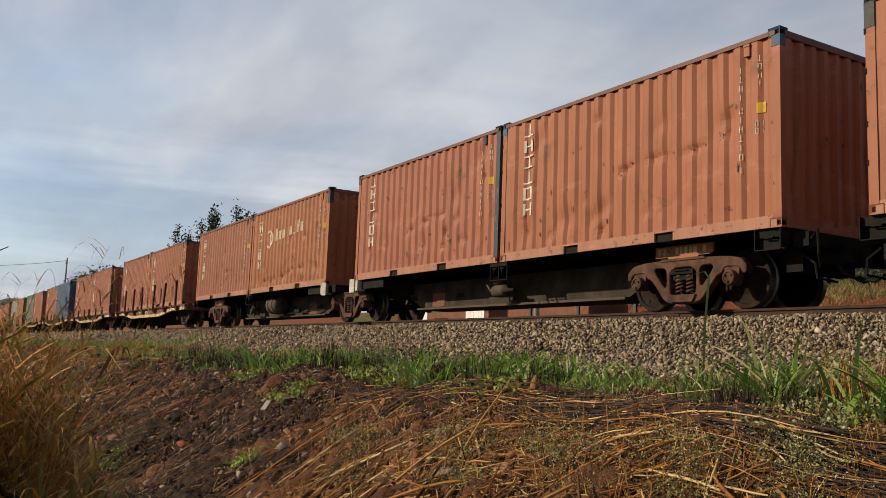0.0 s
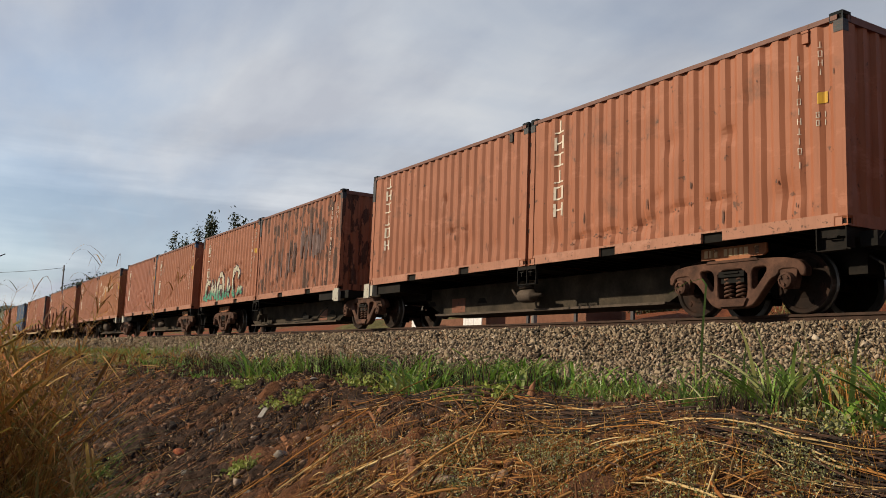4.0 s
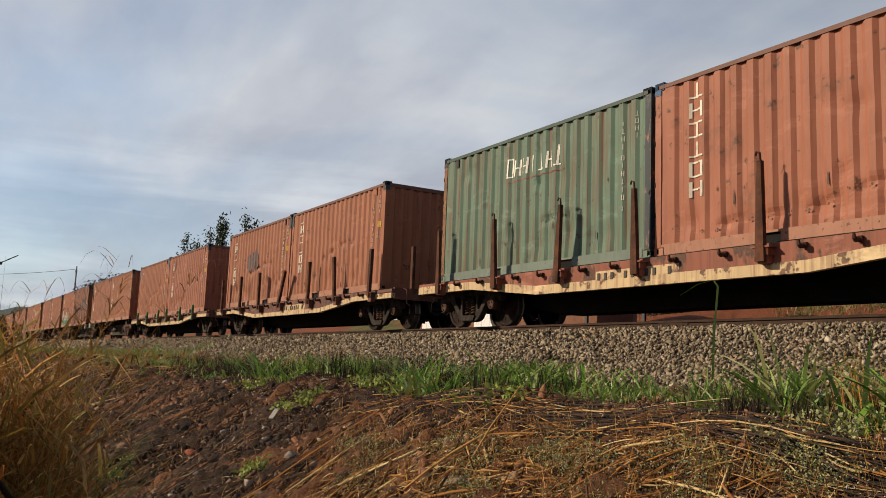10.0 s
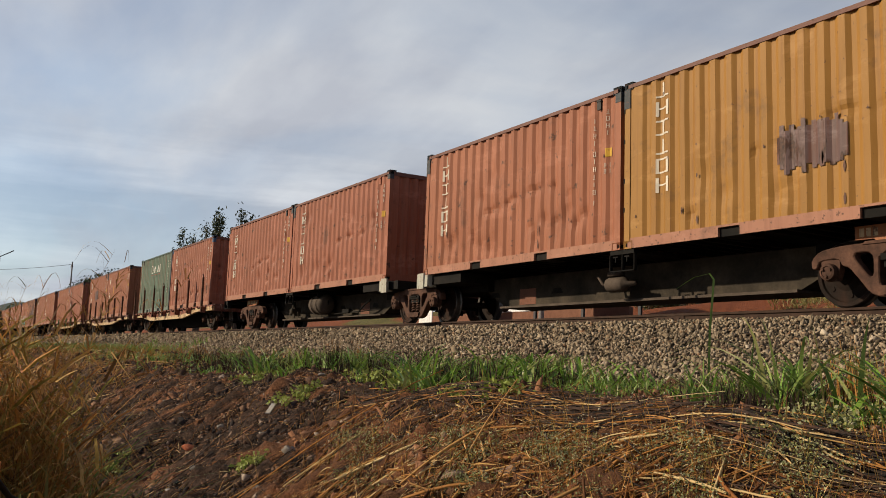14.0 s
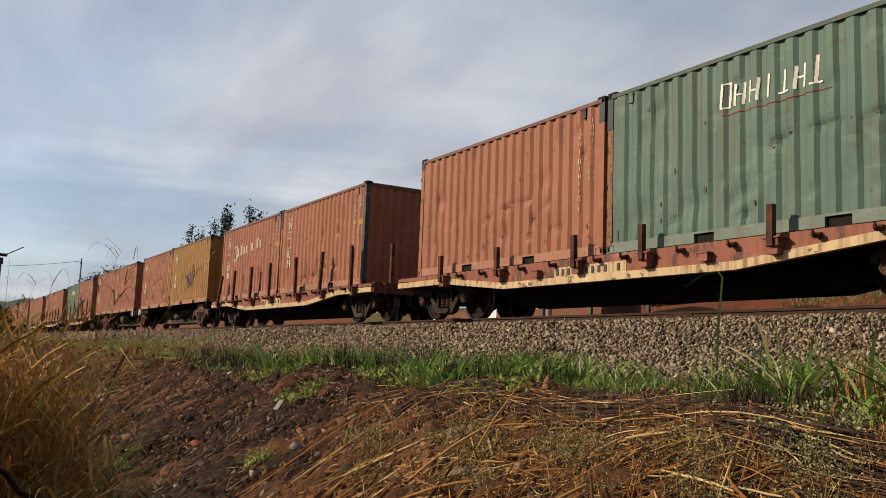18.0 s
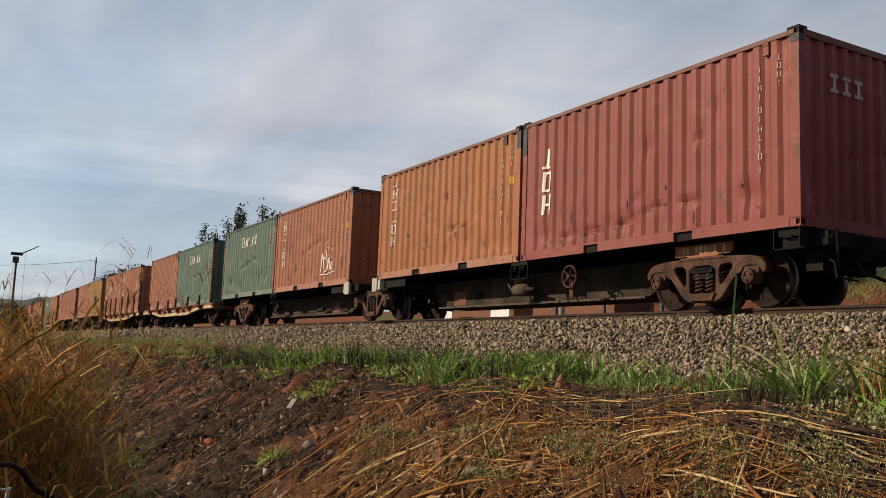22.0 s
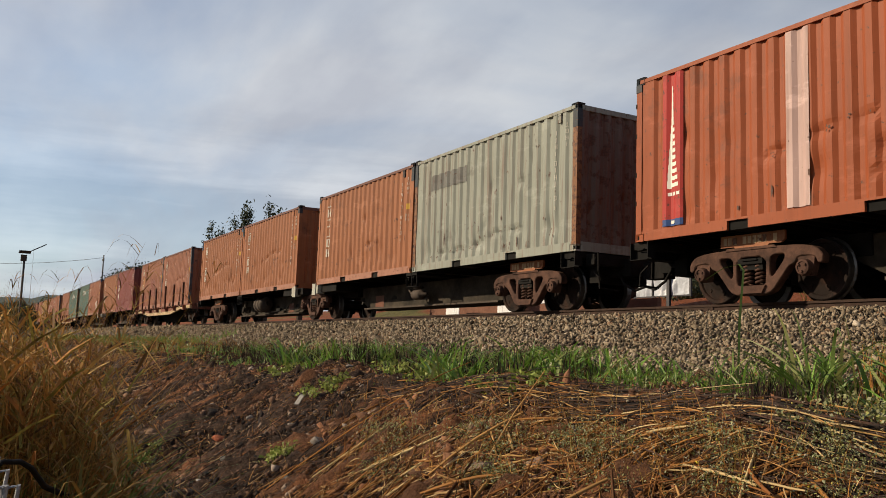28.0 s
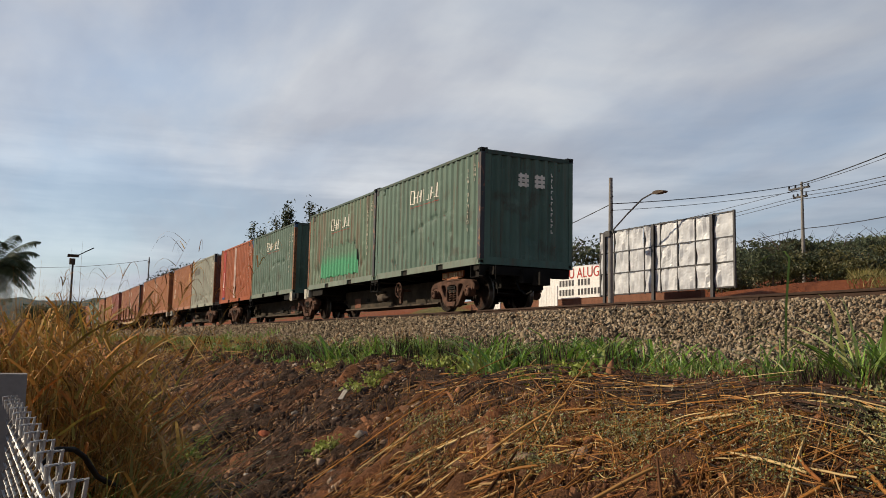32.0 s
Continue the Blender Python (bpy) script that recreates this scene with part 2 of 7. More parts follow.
PAINT = {
    "brown": paint("paint_brown_orange", (0.40, 0.142, 0.070), 0.02, 0.5, spot_size=5.0),
    "red": paint("paint_oxide_red", (0.40, 0.138, 0.076), 0.05, 0.6, spot_size=5.0),
    "pale": paint("paint_faded_orange", (0.385, 0.14, 0.072), 0.05, 0.6, spot_size=5.0),
    "orange": paint("paint_orange", (0.415, 0.152, 0.06), 0.0, 0.4, spot_size=5.0),
    "rusted": paint("paint_rusted", (0.38, 0.135, 0.068), 0.70, 0.6, streak=0.95, spot_size=5.2, spot_dark=0.5, run=0.34),
    "yellow": paint("paint_yellow", (0.41, 0.20, 0.038), 0.06, 0.4),
    "green": paint("paint_green", (0.132, 0.212, 0.150), 0.1, 0.8, streak=0.9, spot_size=9.0, scuff=0.42),
    "teal": paint("paint_dark_green", (0.105, 0.185, 0.147), 0.08, 0.8, streak=0.35, spot_size=9.0, scuff=0.36),
    "wine": paint("paint_wine_red", (0.285, 0.068, 0.056), 0.12, 0.6, streak=0.25),
    "grey": paint("paint_pale_grey", (0.365, 0.385, 0.325), 0.14, 0.4, streak=0.6, spot_size=7.0, run=0.5),
    "greyrust": paint("paint_rusted_grey", (0.17, 0.12, 0.095), 0.6, 0.5, streak=0.9, spot_size=4.0),
    "bright": paint("paint_bright_orange", (0.40, 0.092, 0.026), 0.12, 0.4),
    "blue": paint("paint_blue", (0.06, 0.13, 0.24), 0.2, 0.5),
    "slate": paint("paint_slate_blue", (0.042, 0.055, 0.066), 0.4, 0.3),
    "cream": paint("paint_cream", (0.72, 0.52, 0.29), 0.34, 0.5, streak=0.8, spot_size=5.0, scuff=0.5),
    "sill": paint("paint_dark_brown", (0.17, 0.062, 0.045), 0.62, 0.9, streak=0.95, spot_size=3.4, spot_dark=0.7, scuff=0.7, run=0.5),
    "sillred": paint("paint_red_lead", (0.32, 0.095, 0.055), 0.5, 0.8, streak=0.9, spot_size=3.6, spot_dark=0.8, scuff=0.6, run=0.5),
    "stakegreen": paint("paint_leaf_green", (0.08, 0.23, 0.075), 0.2, 0.5),
    "bone": paint("paint_bone", (0.56, 0.55, 0.47), 0.35, 0.3, streak=0.4),
    "plate": paint("paint_plate_orange", (0.40, 0.15, 0.06), 0.3, 0.4),
    "faded": paint("paint_faded_lettering", (0.80, 0.62, 0.44), 0.25, 0.5, streak=0.4, scuff=0.5),
    "worn": paint("paint_worn_white", (0.92, 0.84, 0.70), 0.25, 0.5, streak=0.4, spot_size=9.0, scuff=0.45),
    "veil": paint("paint_faded_white_band", (0.66, 0.45, 0.40), 0.0, 0.9, streak=0.35, scuff=0.5),
    "white": paint("paint_white", (1.15, 1.10, 0.98), 0.12, 0.1, streak=0.15, scuff=0.15),
    "markred": paint("paint_mark_red", (0.55, 0.05, 0.04), 0.3, 0.2),
    "markblue": paint("paint_mark_blue", (0.04, 0.10, 0.30), 0.3, 0.2),
    "markyellow": paint("paint_mark_yellow", (0.75, 0.44, 0.04), 0.1, 0.2),
    "rusty": paint("paint_rusty_post", (0.30, 0.13, 0.05), 0.8, 0.4, streak=0.6),
    "overred": paint("paint_overpainted_red", (0.33, 0.105, 0.065), 0.25, 0.5),
    "greyed": paint("paint_grey_patch", (0.20, 0.20, 0.18), 0.3, 0.5),
    # rail paints made paler for the light that a flat face catches
    "dusty": paint("paint_dusty_rail", (0.44, 0.20, 0.125), 0.35, 0.6),
    "litdustygreen": paint("paint_dusty_green_rail", (0.18, 0.23, 0.19), 0.1, 0.8),
    "plum": paint("paint_plum", (0.10, 0.05, 0.07), 0.2, 0.5),
    "stencil": paint("paint_stencil", (0.075, 0.055, 0.045), 0.2, 0.4),
    "primer": paint("paint_primer_orange", (0.20, 0.07, 0.035), 0.4, 0.5),
    "brown_old": paint("paint_primer_dark", (0.12, 0.05, 0.03), 0.4, 0.5),
    "rail": paint("paint_dark_rail", (0.20, 0.085, 0.062), 0.2, 0.4),
    "railgreen": paint("paint_dark_green_rail", (0.06, 0.105, 0.085), 0.2, 0.4),
    "chipped": paint("paint_chipped_slate", (0.05, 0.06, 0.07), 0.42, 0.8, spot_size=11.0, spot_dark=2.6, scuff=0.6),
    "black": paint("paint_black", (0.03, 0.028, 0.026), 0.3, 0.2),
}
STEEL = {
    "frame": rough_matter("cast_steel_rusty", [(0.034, 0.020, 0.015), (0.092, 0.048, 0.034), (0.165, 0.085, 0.058)], 5, 0.8),
    "girder": rough_matter("dusty_girder", [(0.020, 0.017, 0.013), (0.05, 0.041, 0.031), (0.10, 0.078, 0.056)], 2.2, 0.85),
    "wheel": rough_matter("rusty_wheel", [(0.008, 0.006, 0.005), (0.02, 0.012, 0.009), (0.055, 0.026, 0.017)], 4, 0.8),
    # darker copy of the frame steel: grime plus the sill's shadow in its colour
    "grime": rough_matter("oily_cast_steel", [(0.012, 0.010, 0.009), (0.035, 0.027, 0.022), (0.10, 0.072, 0.055)], 6, 0.8),
    # near-black: dirty steel, with the shade beneath the wagons put into its colour
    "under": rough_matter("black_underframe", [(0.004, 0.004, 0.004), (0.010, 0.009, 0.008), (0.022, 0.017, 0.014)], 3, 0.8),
    "tread": rough_matter("worn_wheel_steel", [(0.10, 0.095, 0.09), (0.2, 0.19, 0.18)], 8, 0.4, 0.8),
    "stake": rough_matter("rusty_stake_iron", [(0.03, 0.018, 0.014), (0.09, 0.04, 0.026), (0.16, 0.065, 0.035)], 4, 0.85),
    "rail": rough_matter("rail_rust", [(0.035, 0.022, 0.017), (0.08, 0.047, 0.034)], 6, 0.75, 0.2),
    "tank": rough_matter("dusty_tank", [(0.06, 0.048, 0.04), (0.13, 0.10, 0.08)], 4, 0.8),
    "wire": rough_matter("galvanised_wire", [(0.34, 0.34, 0.335), (0.56, 0.56, 0.55)], 9, 0.5, 0.35),
    "timber": rough_matter("sleeper_timber", [(0.05, 0.038, 0.03), (0.12, 0.09, 0.07)], 3, 0.9, stretch=(1, 0.1, 1)),
    "cable": rough_matter("black_cable", [(0.015, 0.014, 0.014), (0.03, 0.03, 0.03)], 5, 0.6),
    "concrete": rough_matter("weathered_concrete", [(0.20, 0.19, 0.18), (0.33, 0.31, 0.29)], 4, 0.9),
}
GREEN_BLADE = leafy("green_grass", [(0.07, 0.16, 0.02), (0.20, 0.38, 0.05), (0.28, 0.48, 0.07), (0.05, 0.10, 0.018), (0.34, 0.48, 0.12), (0.36, 0.35, 0.11), (0.12, 0.24, 0.035)], 0.42)
DRY_BLADE = leafy("dry_grass", [(0.42, 0.17, 0.04), (0.62, 0.29, 0.07), (0.14, 0.055, 0.018), (0.42, 0.23, 0.06), (0.20, 0.17, 0.035), (0.76, 0.43, 0.13)], 0.7, 0.12)
STRAW = leafy("straw", [(0.46, 0.20, 0.048), (0.18, 0.075, 0.027), (0.66, 0.39, 0.135), (0.34, 0.13, 0.037), (0.10, 0.045, 0.02), (0.54, 0.23, 0.055), (0.84, 0.62, 0.30), (0.25, 0.105, 0.033), (0.42, 0.19, 0.05)], 0.7, 0.1)
DRY_LEAF = leafy("dry_grass_leaves", [(0.68, 0.29, 0.06), (0.82, 0.44, 0.12), (0.44, 0.15, 0.035), (0.58, 0.34, 0.075), (0.34, 0.30, 0.06), (0.13, 0.05, 0.018), (0.90, 0.56, 0.18)], 0.65, 0.2)
CHARRED = leafy("charred_stems", [(0.02, 0.017, 0.015), (0.06, 0.04, 0.03), (0.11, 0.06, 0.04)], 0.9, 0.0)
WEED = leafy("weed_leaves", [(0.26, 0.33, 0.05), (0.42, 0.48, 0.10), (0.17, 0.22, 0.04), (0.48, 0.50, 0.14)], 0.6, 0.25)
GREYWEED = leafy("grey_green_leaves", [(0.30, 0.31, 0.14), (0.42, 0.42, 0.22), (0.18, 0.21, 0.075), (0.38, 0.37, 0.11), (0.50, 0.50, 0.32)], 0.7, 0.2)
LEAF = leafy("tree_leaves", [(0.03, 0.045, 0.022), (0.05, 0.07, 0.034), (0.075, 0.095, 0.045), (0.04, 0.055, 0.028)], 0.6, 0.2)
PALMLEAF = leafy("palm_leaves", [(0.05, 0.075, 0.035), (0.08, 0.11, 0.05), (0.11, 0.13, 0.07)], 0.55, 0.2)
# paler greyish leaves: the haze over distant trees is mixed into their colour
HAZYLEAF = leafy("far_tree_leaves", [(0.07, 0.095, 0.055), (0.10, 0.125, 0.075), (0.14, 0.165, 0.09), (0.08, 0.10, 0.065)], 0.7, 0.2)
OLIVE = leafy("olive_leaves", [(0.09, 0.095, 0.03), (0.15, 0.14, 0.045), (0.06, 0.07, 0.025), (0.20, 0.17, 0.06)], 0.6, 0.2)
BARK = rough_matter("bark", [(0.05, 0.038, 0.03), (0.13, 0.10, 0.08)], 6, 0.9, stretch=(1, 1, 0.2))


def stone_matter(name, stops):
    m, nt, N, L, b = material(name)
    geo = N("ShaderNodeNewGeometry")
    c = ramp(nt, geo.outputs["Random Per Island"], [(p, tuple(q * 0.8 for q in col)) for p, col in stops])
    n = noise_of(nt, N("ShaderNodeTexCoord").outputs["Object"], 30, 4)
    c = blend(nt, 0.45, c, ramp(nt, n, [(0.3, (0.45, 0.42, 0.4)), (0.7, (1.1, 1.1, 1.1))]), "MULTIPLY")
    L(c, b.inputs["Base Color"])
    b.inputs["Roughness"].default_value = 0.9
    b.inputs["Specular IOR Level"].default_value = 0.15
    return m


BALLAST = stone_matter("ballast_stone", [(0.0, (0.05, 0.038, 0.026)), (0.2, (0.18, 0.138, 0.092)), (0.6, (0.32, 0.25, 0.17)), (0.85, (0.42, 0.34, 0.24)), (0.93, (0.23, 0.125, 0.065)), (1.0, (0.54, 0.46, 0.35))])


def burnt_mask(nt, co):
    """Where the fire ran: along the bank, short of the hump."""
    sep = nt.nodes.new("ShaderNodeSeparateXYZ")
    nt.links.new(co, sep.inputs[0])
    reach = nt.nodes.new("ShaderNodeMapRange")
    for i, v in ((1, -4.6), (2, -7.0), (3, -0.085), (4, 0.10)):
        reach.inputs[i].default_value = v
    nt.links.new(sep.outputs[0], reach.inputs[0])
    add = nt.nodes.new("ShaderNodeMath")
    nt.links.new(noise_of(nt, co, 1.1, 7, 0.62, (1.5, 0.75, 1.0)), add.inputs[0])
    nt.links.new(reach.outputs[0], add.inputs[1])
    return ramp(nt, add.outputs[0], [(0.52, (0, 0, 0)), (0.585, (0.92, 0.92, 0.92))])


def clod_matter():
    m, nt, N, L, b = material("soil_clods")
    rnd, co = N("ShaderNodeNewGeometry").outputs["Random Per Island"], N("ShaderNodeTexCoord").outputs["Object"]
    red = ramp(nt, rnd, [(0.0, (0.07, 0.038, 0.024)), (0.45, (0.18, 0.09, 0.05)), (0.85, (0.28, 0.13, 0.068)), (0.96, (0.26, 0.18, 0.125)), (1.0, (0.42, 0.35, 0.28))])
    black = ramp(nt, rnd, [(0.0, (0.010, 0.010, 0.011)), (0.5, (0.036, 0.030, 0.027)), (0.72, (0.12, 0.068, 0.043)), (0.93, (0.19, 0.125, 0.085)), (1.0, (0.34, 0.28, 0.23))])
    c = blend(nt, burnt_mask(nt, co), red, black)
    n = noise_of(nt, co, 45, 4)
    c = blend(nt, 0.5, c, ramp(nt, n, [(0.3, (0.45, 0.42, 0.4)), (0.7, (1.15, 1.15, 1.15))]), "MULTIPLY")
    L(c, b.inputs["Base Color"])
    b.inputs["Roughness"].default_value = 0.95
    b.inputs["Specular IOR Level"].default_value = 0.12
    bump(nt, b, n, 0.8, 0.02)
    return m


CLOD = clod_matter()


def soil():
    """Red earth, burnt black on the bank, grassy and dry further off."""
    m, nt, N, L, b = material("ground_soil")
    co = N("ShaderNodeTexCoord").outputs["Object"]
    sep = N("ShaderNodeSeparateXYZ"); L(co, sep.inputs[0])
    big, mid, fine = noise_of(nt, co, 0.7, 7, 0.6), noise_of(nt, co, 2.6, 8, 0.65), noise_of(nt, co, 24, 6, 0.7)
    red = ramp(nt, mid, [(0.3, (0.11, 0.054, 0.028)), (0.5, (0.20, 0.092, 0.045)), (0.72, (0.34, 0.138, 0.06))])
    burnt = ramp(nt, fine, [(0.3, (0.012, 0.010, 0.009)), (0.7, (0.10, 0.062, 0.041))])
    mask = burnt_mask(nt, co)
    c = blend(nt, mask, red, burnt)
    field = ramp(nt, big, [(0.3, (0.08, 0.08, 0.025)), (0.5, (0.17, 0.145, 0.05)), (0.7, (0.12, 0.11, 0.04))])
    bare = ramp(nt, noise_of(nt, co, 0.12, 5), [(0.38, (0, 0, 0)), (0.46, (1, 1, 1))])
    field = blend(nt, bare, field, (0.24, 0.076, 0.032))
    far = N("ShaderNodeMapRange"); far.inputs[1].default_value, far.inputs[2].default_value = 11.5, 13.5
    L(sep.outputs[1], far.inputs[0])
    # stone dust under the track
    bed = N("ShaderNodeMapRange"); bed.inputs[1].default_value, bed.inputs[2].default_value = 3.9, 6.6
    L(sep.outputs[1], bed.inputs[0])
    dusty = blend(nt, bed.outputs[0], c, (0.10, 0.08, 0.057))
    c = blend(nt, far.outputs[0], dusty, field)
    grit = noise_of(nt, co, 85, 5, 0.75)
    c = blend(nt, 0.7, c, ramp(nt, fine, [(0.3, (0.34, 0.32, 0.30)), (0.7, (1.2, 1.2, 1.2))]), "MULTIPLY")
    c = blend(nt, 0.7, c, ramp(nt, grit, [(0.36, (0.3, 0.28, 0.27)), (0.62, (1.3, 1.3, 1.3))]), "MULTIPLY")
    L(c, b.inputs["Base Color"])
    b.inputs["Roughness"].default_value = 0.95
    b.inputs["Specular IOR Level"].default_value = 0.15
    bump(nt, b, blend(nt, 0.4, fine, grit), 1.0, 0.07)
    return m


SOIL = soil()


# ---------------------------------------------------------------- mesh helpers
def box(bm, x0, x1, y0, y1, z0, z1, shear=0.0):
    """A box; shear shifts its top along x."""
    vs = [bm.verts.new((x + (shear if z == z1 else 0), y, z)) for z in (z0, z1) for x, y in ((x0, y0), (x1, y0), (x1, y1), (x0, y1))]
    for f in ((3, 2, 1, 0), (4, 5, 6, 7), (0, 1, 5, 4), (1, 2, 6, 5), (2, 3, 7, 6), (3, 0, 4, 7)):
        bm.faces.new([vs[i] for i in f])
    return vs


def prism(bm, outline, y0, y1):
    """An outline in x, z drawn out along y."""
    a, b = [bm.verts.new((x, y0, z)) for x, z in outline], [bm.verts.new((x, y1, z)) for x, z in outline]
    bm.faces.new(a)
    bm.faces.new(b[::-1])
    n = len(a)
    for i in range(n):
        bm.faces.new((a[i], b[i], b[(i + 1) % n], a[(i + 1) % n]))


def tube(bm, points, radii, seg=8, cap=True):
    """A round bar along points."""
    points = [Vector(p) for p in points]
    if isinstance(radii, (int, float)):
        radii = [radii] * len(points)
    rings = []
    for i, p in enumerate(points):
        d = (points[min(i + 1, len(points) - 1)] - points[max(i - 1, 0)]).normalized()
        side = d.orthogonal().normalized() if not rings else (side - d * side.dot(d)).normalized()
        other = d.cross(side)
        rings.append([bm.verts.new(p + (side * math.cos(a) + other * math.sin(a)) * radii[i]) for a in [2 * math.pi * k / seg for k in range(seg)]])
    for r, q in zip(rings, rings[1:]):
        for k in range(seg):
            bm.faces.new((r[k], r[(k + 1) % seg], q[(k + 1) % seg], q[k]))
    if cap:
        bm.faces.new(rings[0][::-1])
        bm.faces.new(rings[-1])


def lathe(bm, profile, seg=28, axis="y", centre=(0, 0, 0)):
    """A profile of (radius, along) turned round an axis."""
    rings = []
    for r, a in profile:
        ring = []
        for k in range(seg):
            u, v = r * math.cos(2 * math.pi * k / seg), r * math.sin(2 * math.pi * k / seg)
            p = {"y": (u, a, v), "x": (a, u, v), "z": (u, v, a)}[axis]
            ring.append(bm.verts.new(Vector(p) + Vector(centre)))
        rings.append(ring)
    for p, q in zip(rings, rings[1:]):
        for k in range(seg):
            bm.faces.new((p[k], p[(k + 1) % seg], q[(k + 1) % seg], q[k]))
    bm.faces.new(rings[0][::-1])
    bm.faces.new(rings[-1])


def mesh_of(name, bm, mat, bevel=0.0, smooth=False):
    if bevel:
        bmesh.ops.bevel(bm, geom=[e for e in bm.edges if e.is_manifold and e.calc_face_angle(0) > 0.6], offset=bevel, segments=1, affect="EDGES")
    bmesh.ops.recalc_face_normals(bm, faces=bm.faces)
    me = bpy.data.meshes.new(name)
    bm.to_mesh(me)
    bm.free()
    if mat:
        me.materials.append(mat)
    if smooth:
        for p in me.polygons:
            p.use_smooth = True
    return me


def hang(name, me, parent, m=None, mat=None, label=""):
    """An object on a mesh that may be shared, under a thing or part."""
    ob = new(name, me)
    ob.parent = parent
    if m is not None:
        ob.matrix_basis = m
    if mat:
        ob.material_slots[0].link = "OBJECT"
        ob.material_slots[0].material = mat
    return tagged(ob, label)


def part(name, bm, mat, parent, label="", bevel=0.0, smooth=False):
    return hang(name, mesh_of(name, bm, mat, bevel, smooth), parent, None, None, label)


def build(maker, *args, mat=None, name="piece", bevel=0.0, smooth=False):
    bm = bmesh.new()
    maker(bm, *args)
    return mesh_of(name, bm, mat, bevel, smooth)


def bulk(name, verts, faces, mat, smooth=False):
    """One mesh from numpy arrays: verts n x 3, faces m x 3 or m x 4."""
    me = bpy.data.meshes.new(name)
    k = faces.shape[1]
    me.vertices.add(len(verts)); me.loops.add(faces.size); me.polygons.add(len(faces))
    me.vertices.foreach_set("co", verts.astype(np.float32).ravel())
    me.loops.foreach_set("vertex_index", faces.astype(np.int32).ravel())
    me.polygons.foreach_set("loop_start", np.arange(0, faces.size, k, dtype=np.int32))
    if smooth:
        me.polygons.foreach_set("use_smooth", np.ones(len(faces), bool))
    me.update(calc_edges=True)
    me.validate()
    me.materials.append(mat)
    return new(name, me)


# ---------------------------------------------------------------- ground
PROFILE = np.array([(-3000, -30), (-40, -3.2), (-3, -1.75), (0, -1.5), (1.0, -1.38), (1.7, -1.2), (3.35, -0.42), (3.65, -0.32), (4.1, -0.26), (7.0, -0.12), (7.4, -0.02), (8.95, 0.60), (9.3, 0.64),
                    (11.2, 0.64), (12.6, 0.15), (17, 0.3), (23, 1.3), (29, 2.1), (33, 3.15), (60, 6.2), (150, 13), (600, 42), (3000, 60)], float)
rng = np.random.default_rng(7)
WAVES = [(rng.uniform(0.5, 5), rng.uniform(0, 6.28), rng.uniform(0, 6.28)) for _ in range(26)]


def height(x, y):
    x, y = np.asarray(x, float), np.asarray(y, float)
    z = np.interp(y, PROFILE[:, 0], PROFILE[:, 1])
    near = np.clip((5.2 - y) / 1.5, 0, 1) * np.clip((y + 6) / 3, 0, 1)
    r = 0
    for k, turn, ph in WAVES:
        r = r + np.sin(k * (x * math.cos(turn) + y * math.sin(turn)) + ph) / (0.7 + k) * 0.05
    ditch = -0.06 * np.exp(-((x + 8) / 4.5) ** 2 - ((y - 1.6) / 1.5) ** 2)
    hump = 0.05 * np.exp(-((x + 3.2) / 1.8) ** 2 - ((y - 3.2) / 0.7) ** 2)
    far = np.clip((y - 14) / 20, 0, 1)
    return z + near * (r + ditch + hump) + far * r * 4


def rough_patch(x, y):
    """Lumps the size of a fist on the burnt bank, finer ones on top."""
    g = np.random.default_rng(5)
    z = g.normal(0, 0.010, x.shape)
    for k in range(40):
        f, turn, ph = g.uniform(9, 44), g.uniform(0, 6.28), g.uniform(0, 6.28)
        z = z + 0.030 / math.sqrt(f) * np.sin(f * (x * math.cos(turn) + y * math.sin(turn)) + ph)
    rill = np.sin(x * 5.1 + 1.4 * np.sin(y * 1.7) + 0.8 * np.sin(x * 1.3)) * np.clip((3.5 - y) / 1.0, 0, 1)
    return z + 0.022 * rill


def axis_steps(lo, hi, step, reach, growth=1.25):
    mid = list(np.arange(lo, hi + 1e-6, step))
    out, d = [], step
    a = lo
    while a > -reach:
        d *= growth
        a -= d
        out.append(a)
    rest, d, a = [], step, hi
    while a < reach:
        d *= growth
        a += d
        rest.append(a)
    return np.array(out[::-1] + mid + rest)


def make_ground():
    xs, ys = axis_steps(-20, -1, 0.042, 3000, 1.22), axis_steps(0.9, 7.2, 0.038, 3000, 1.22)
    X, Y = np.meshgrid(xs, ys, indexing="ij")
    Z = height(X, Y)
    near = (X > -20.2) & (X < -0.9) & (Y > 0.5) & (Y < 7.3)
    Z = Z + near * rough_patch(X, Y) * np.clip((4.4 - Y) / 0.8, 0.2, 1)
    nx, ny = X.shape
    i = np.arange(nx * ny).reshape(nx, ny)
    faces = np.stack([i[:-1, :-1], i[1:, :-1], i[1:, 1:], i[:-1, 1:]], -1).reshape(-1, 4)
    g = bulk("ground", np.stack([X, Y, Z], -1).reshape(-1, 3), faces, SOIL)
    tagged(g, "reddish earth bank, partly burnt black, below the ballast", "ground", kind="structure")


make_ground()
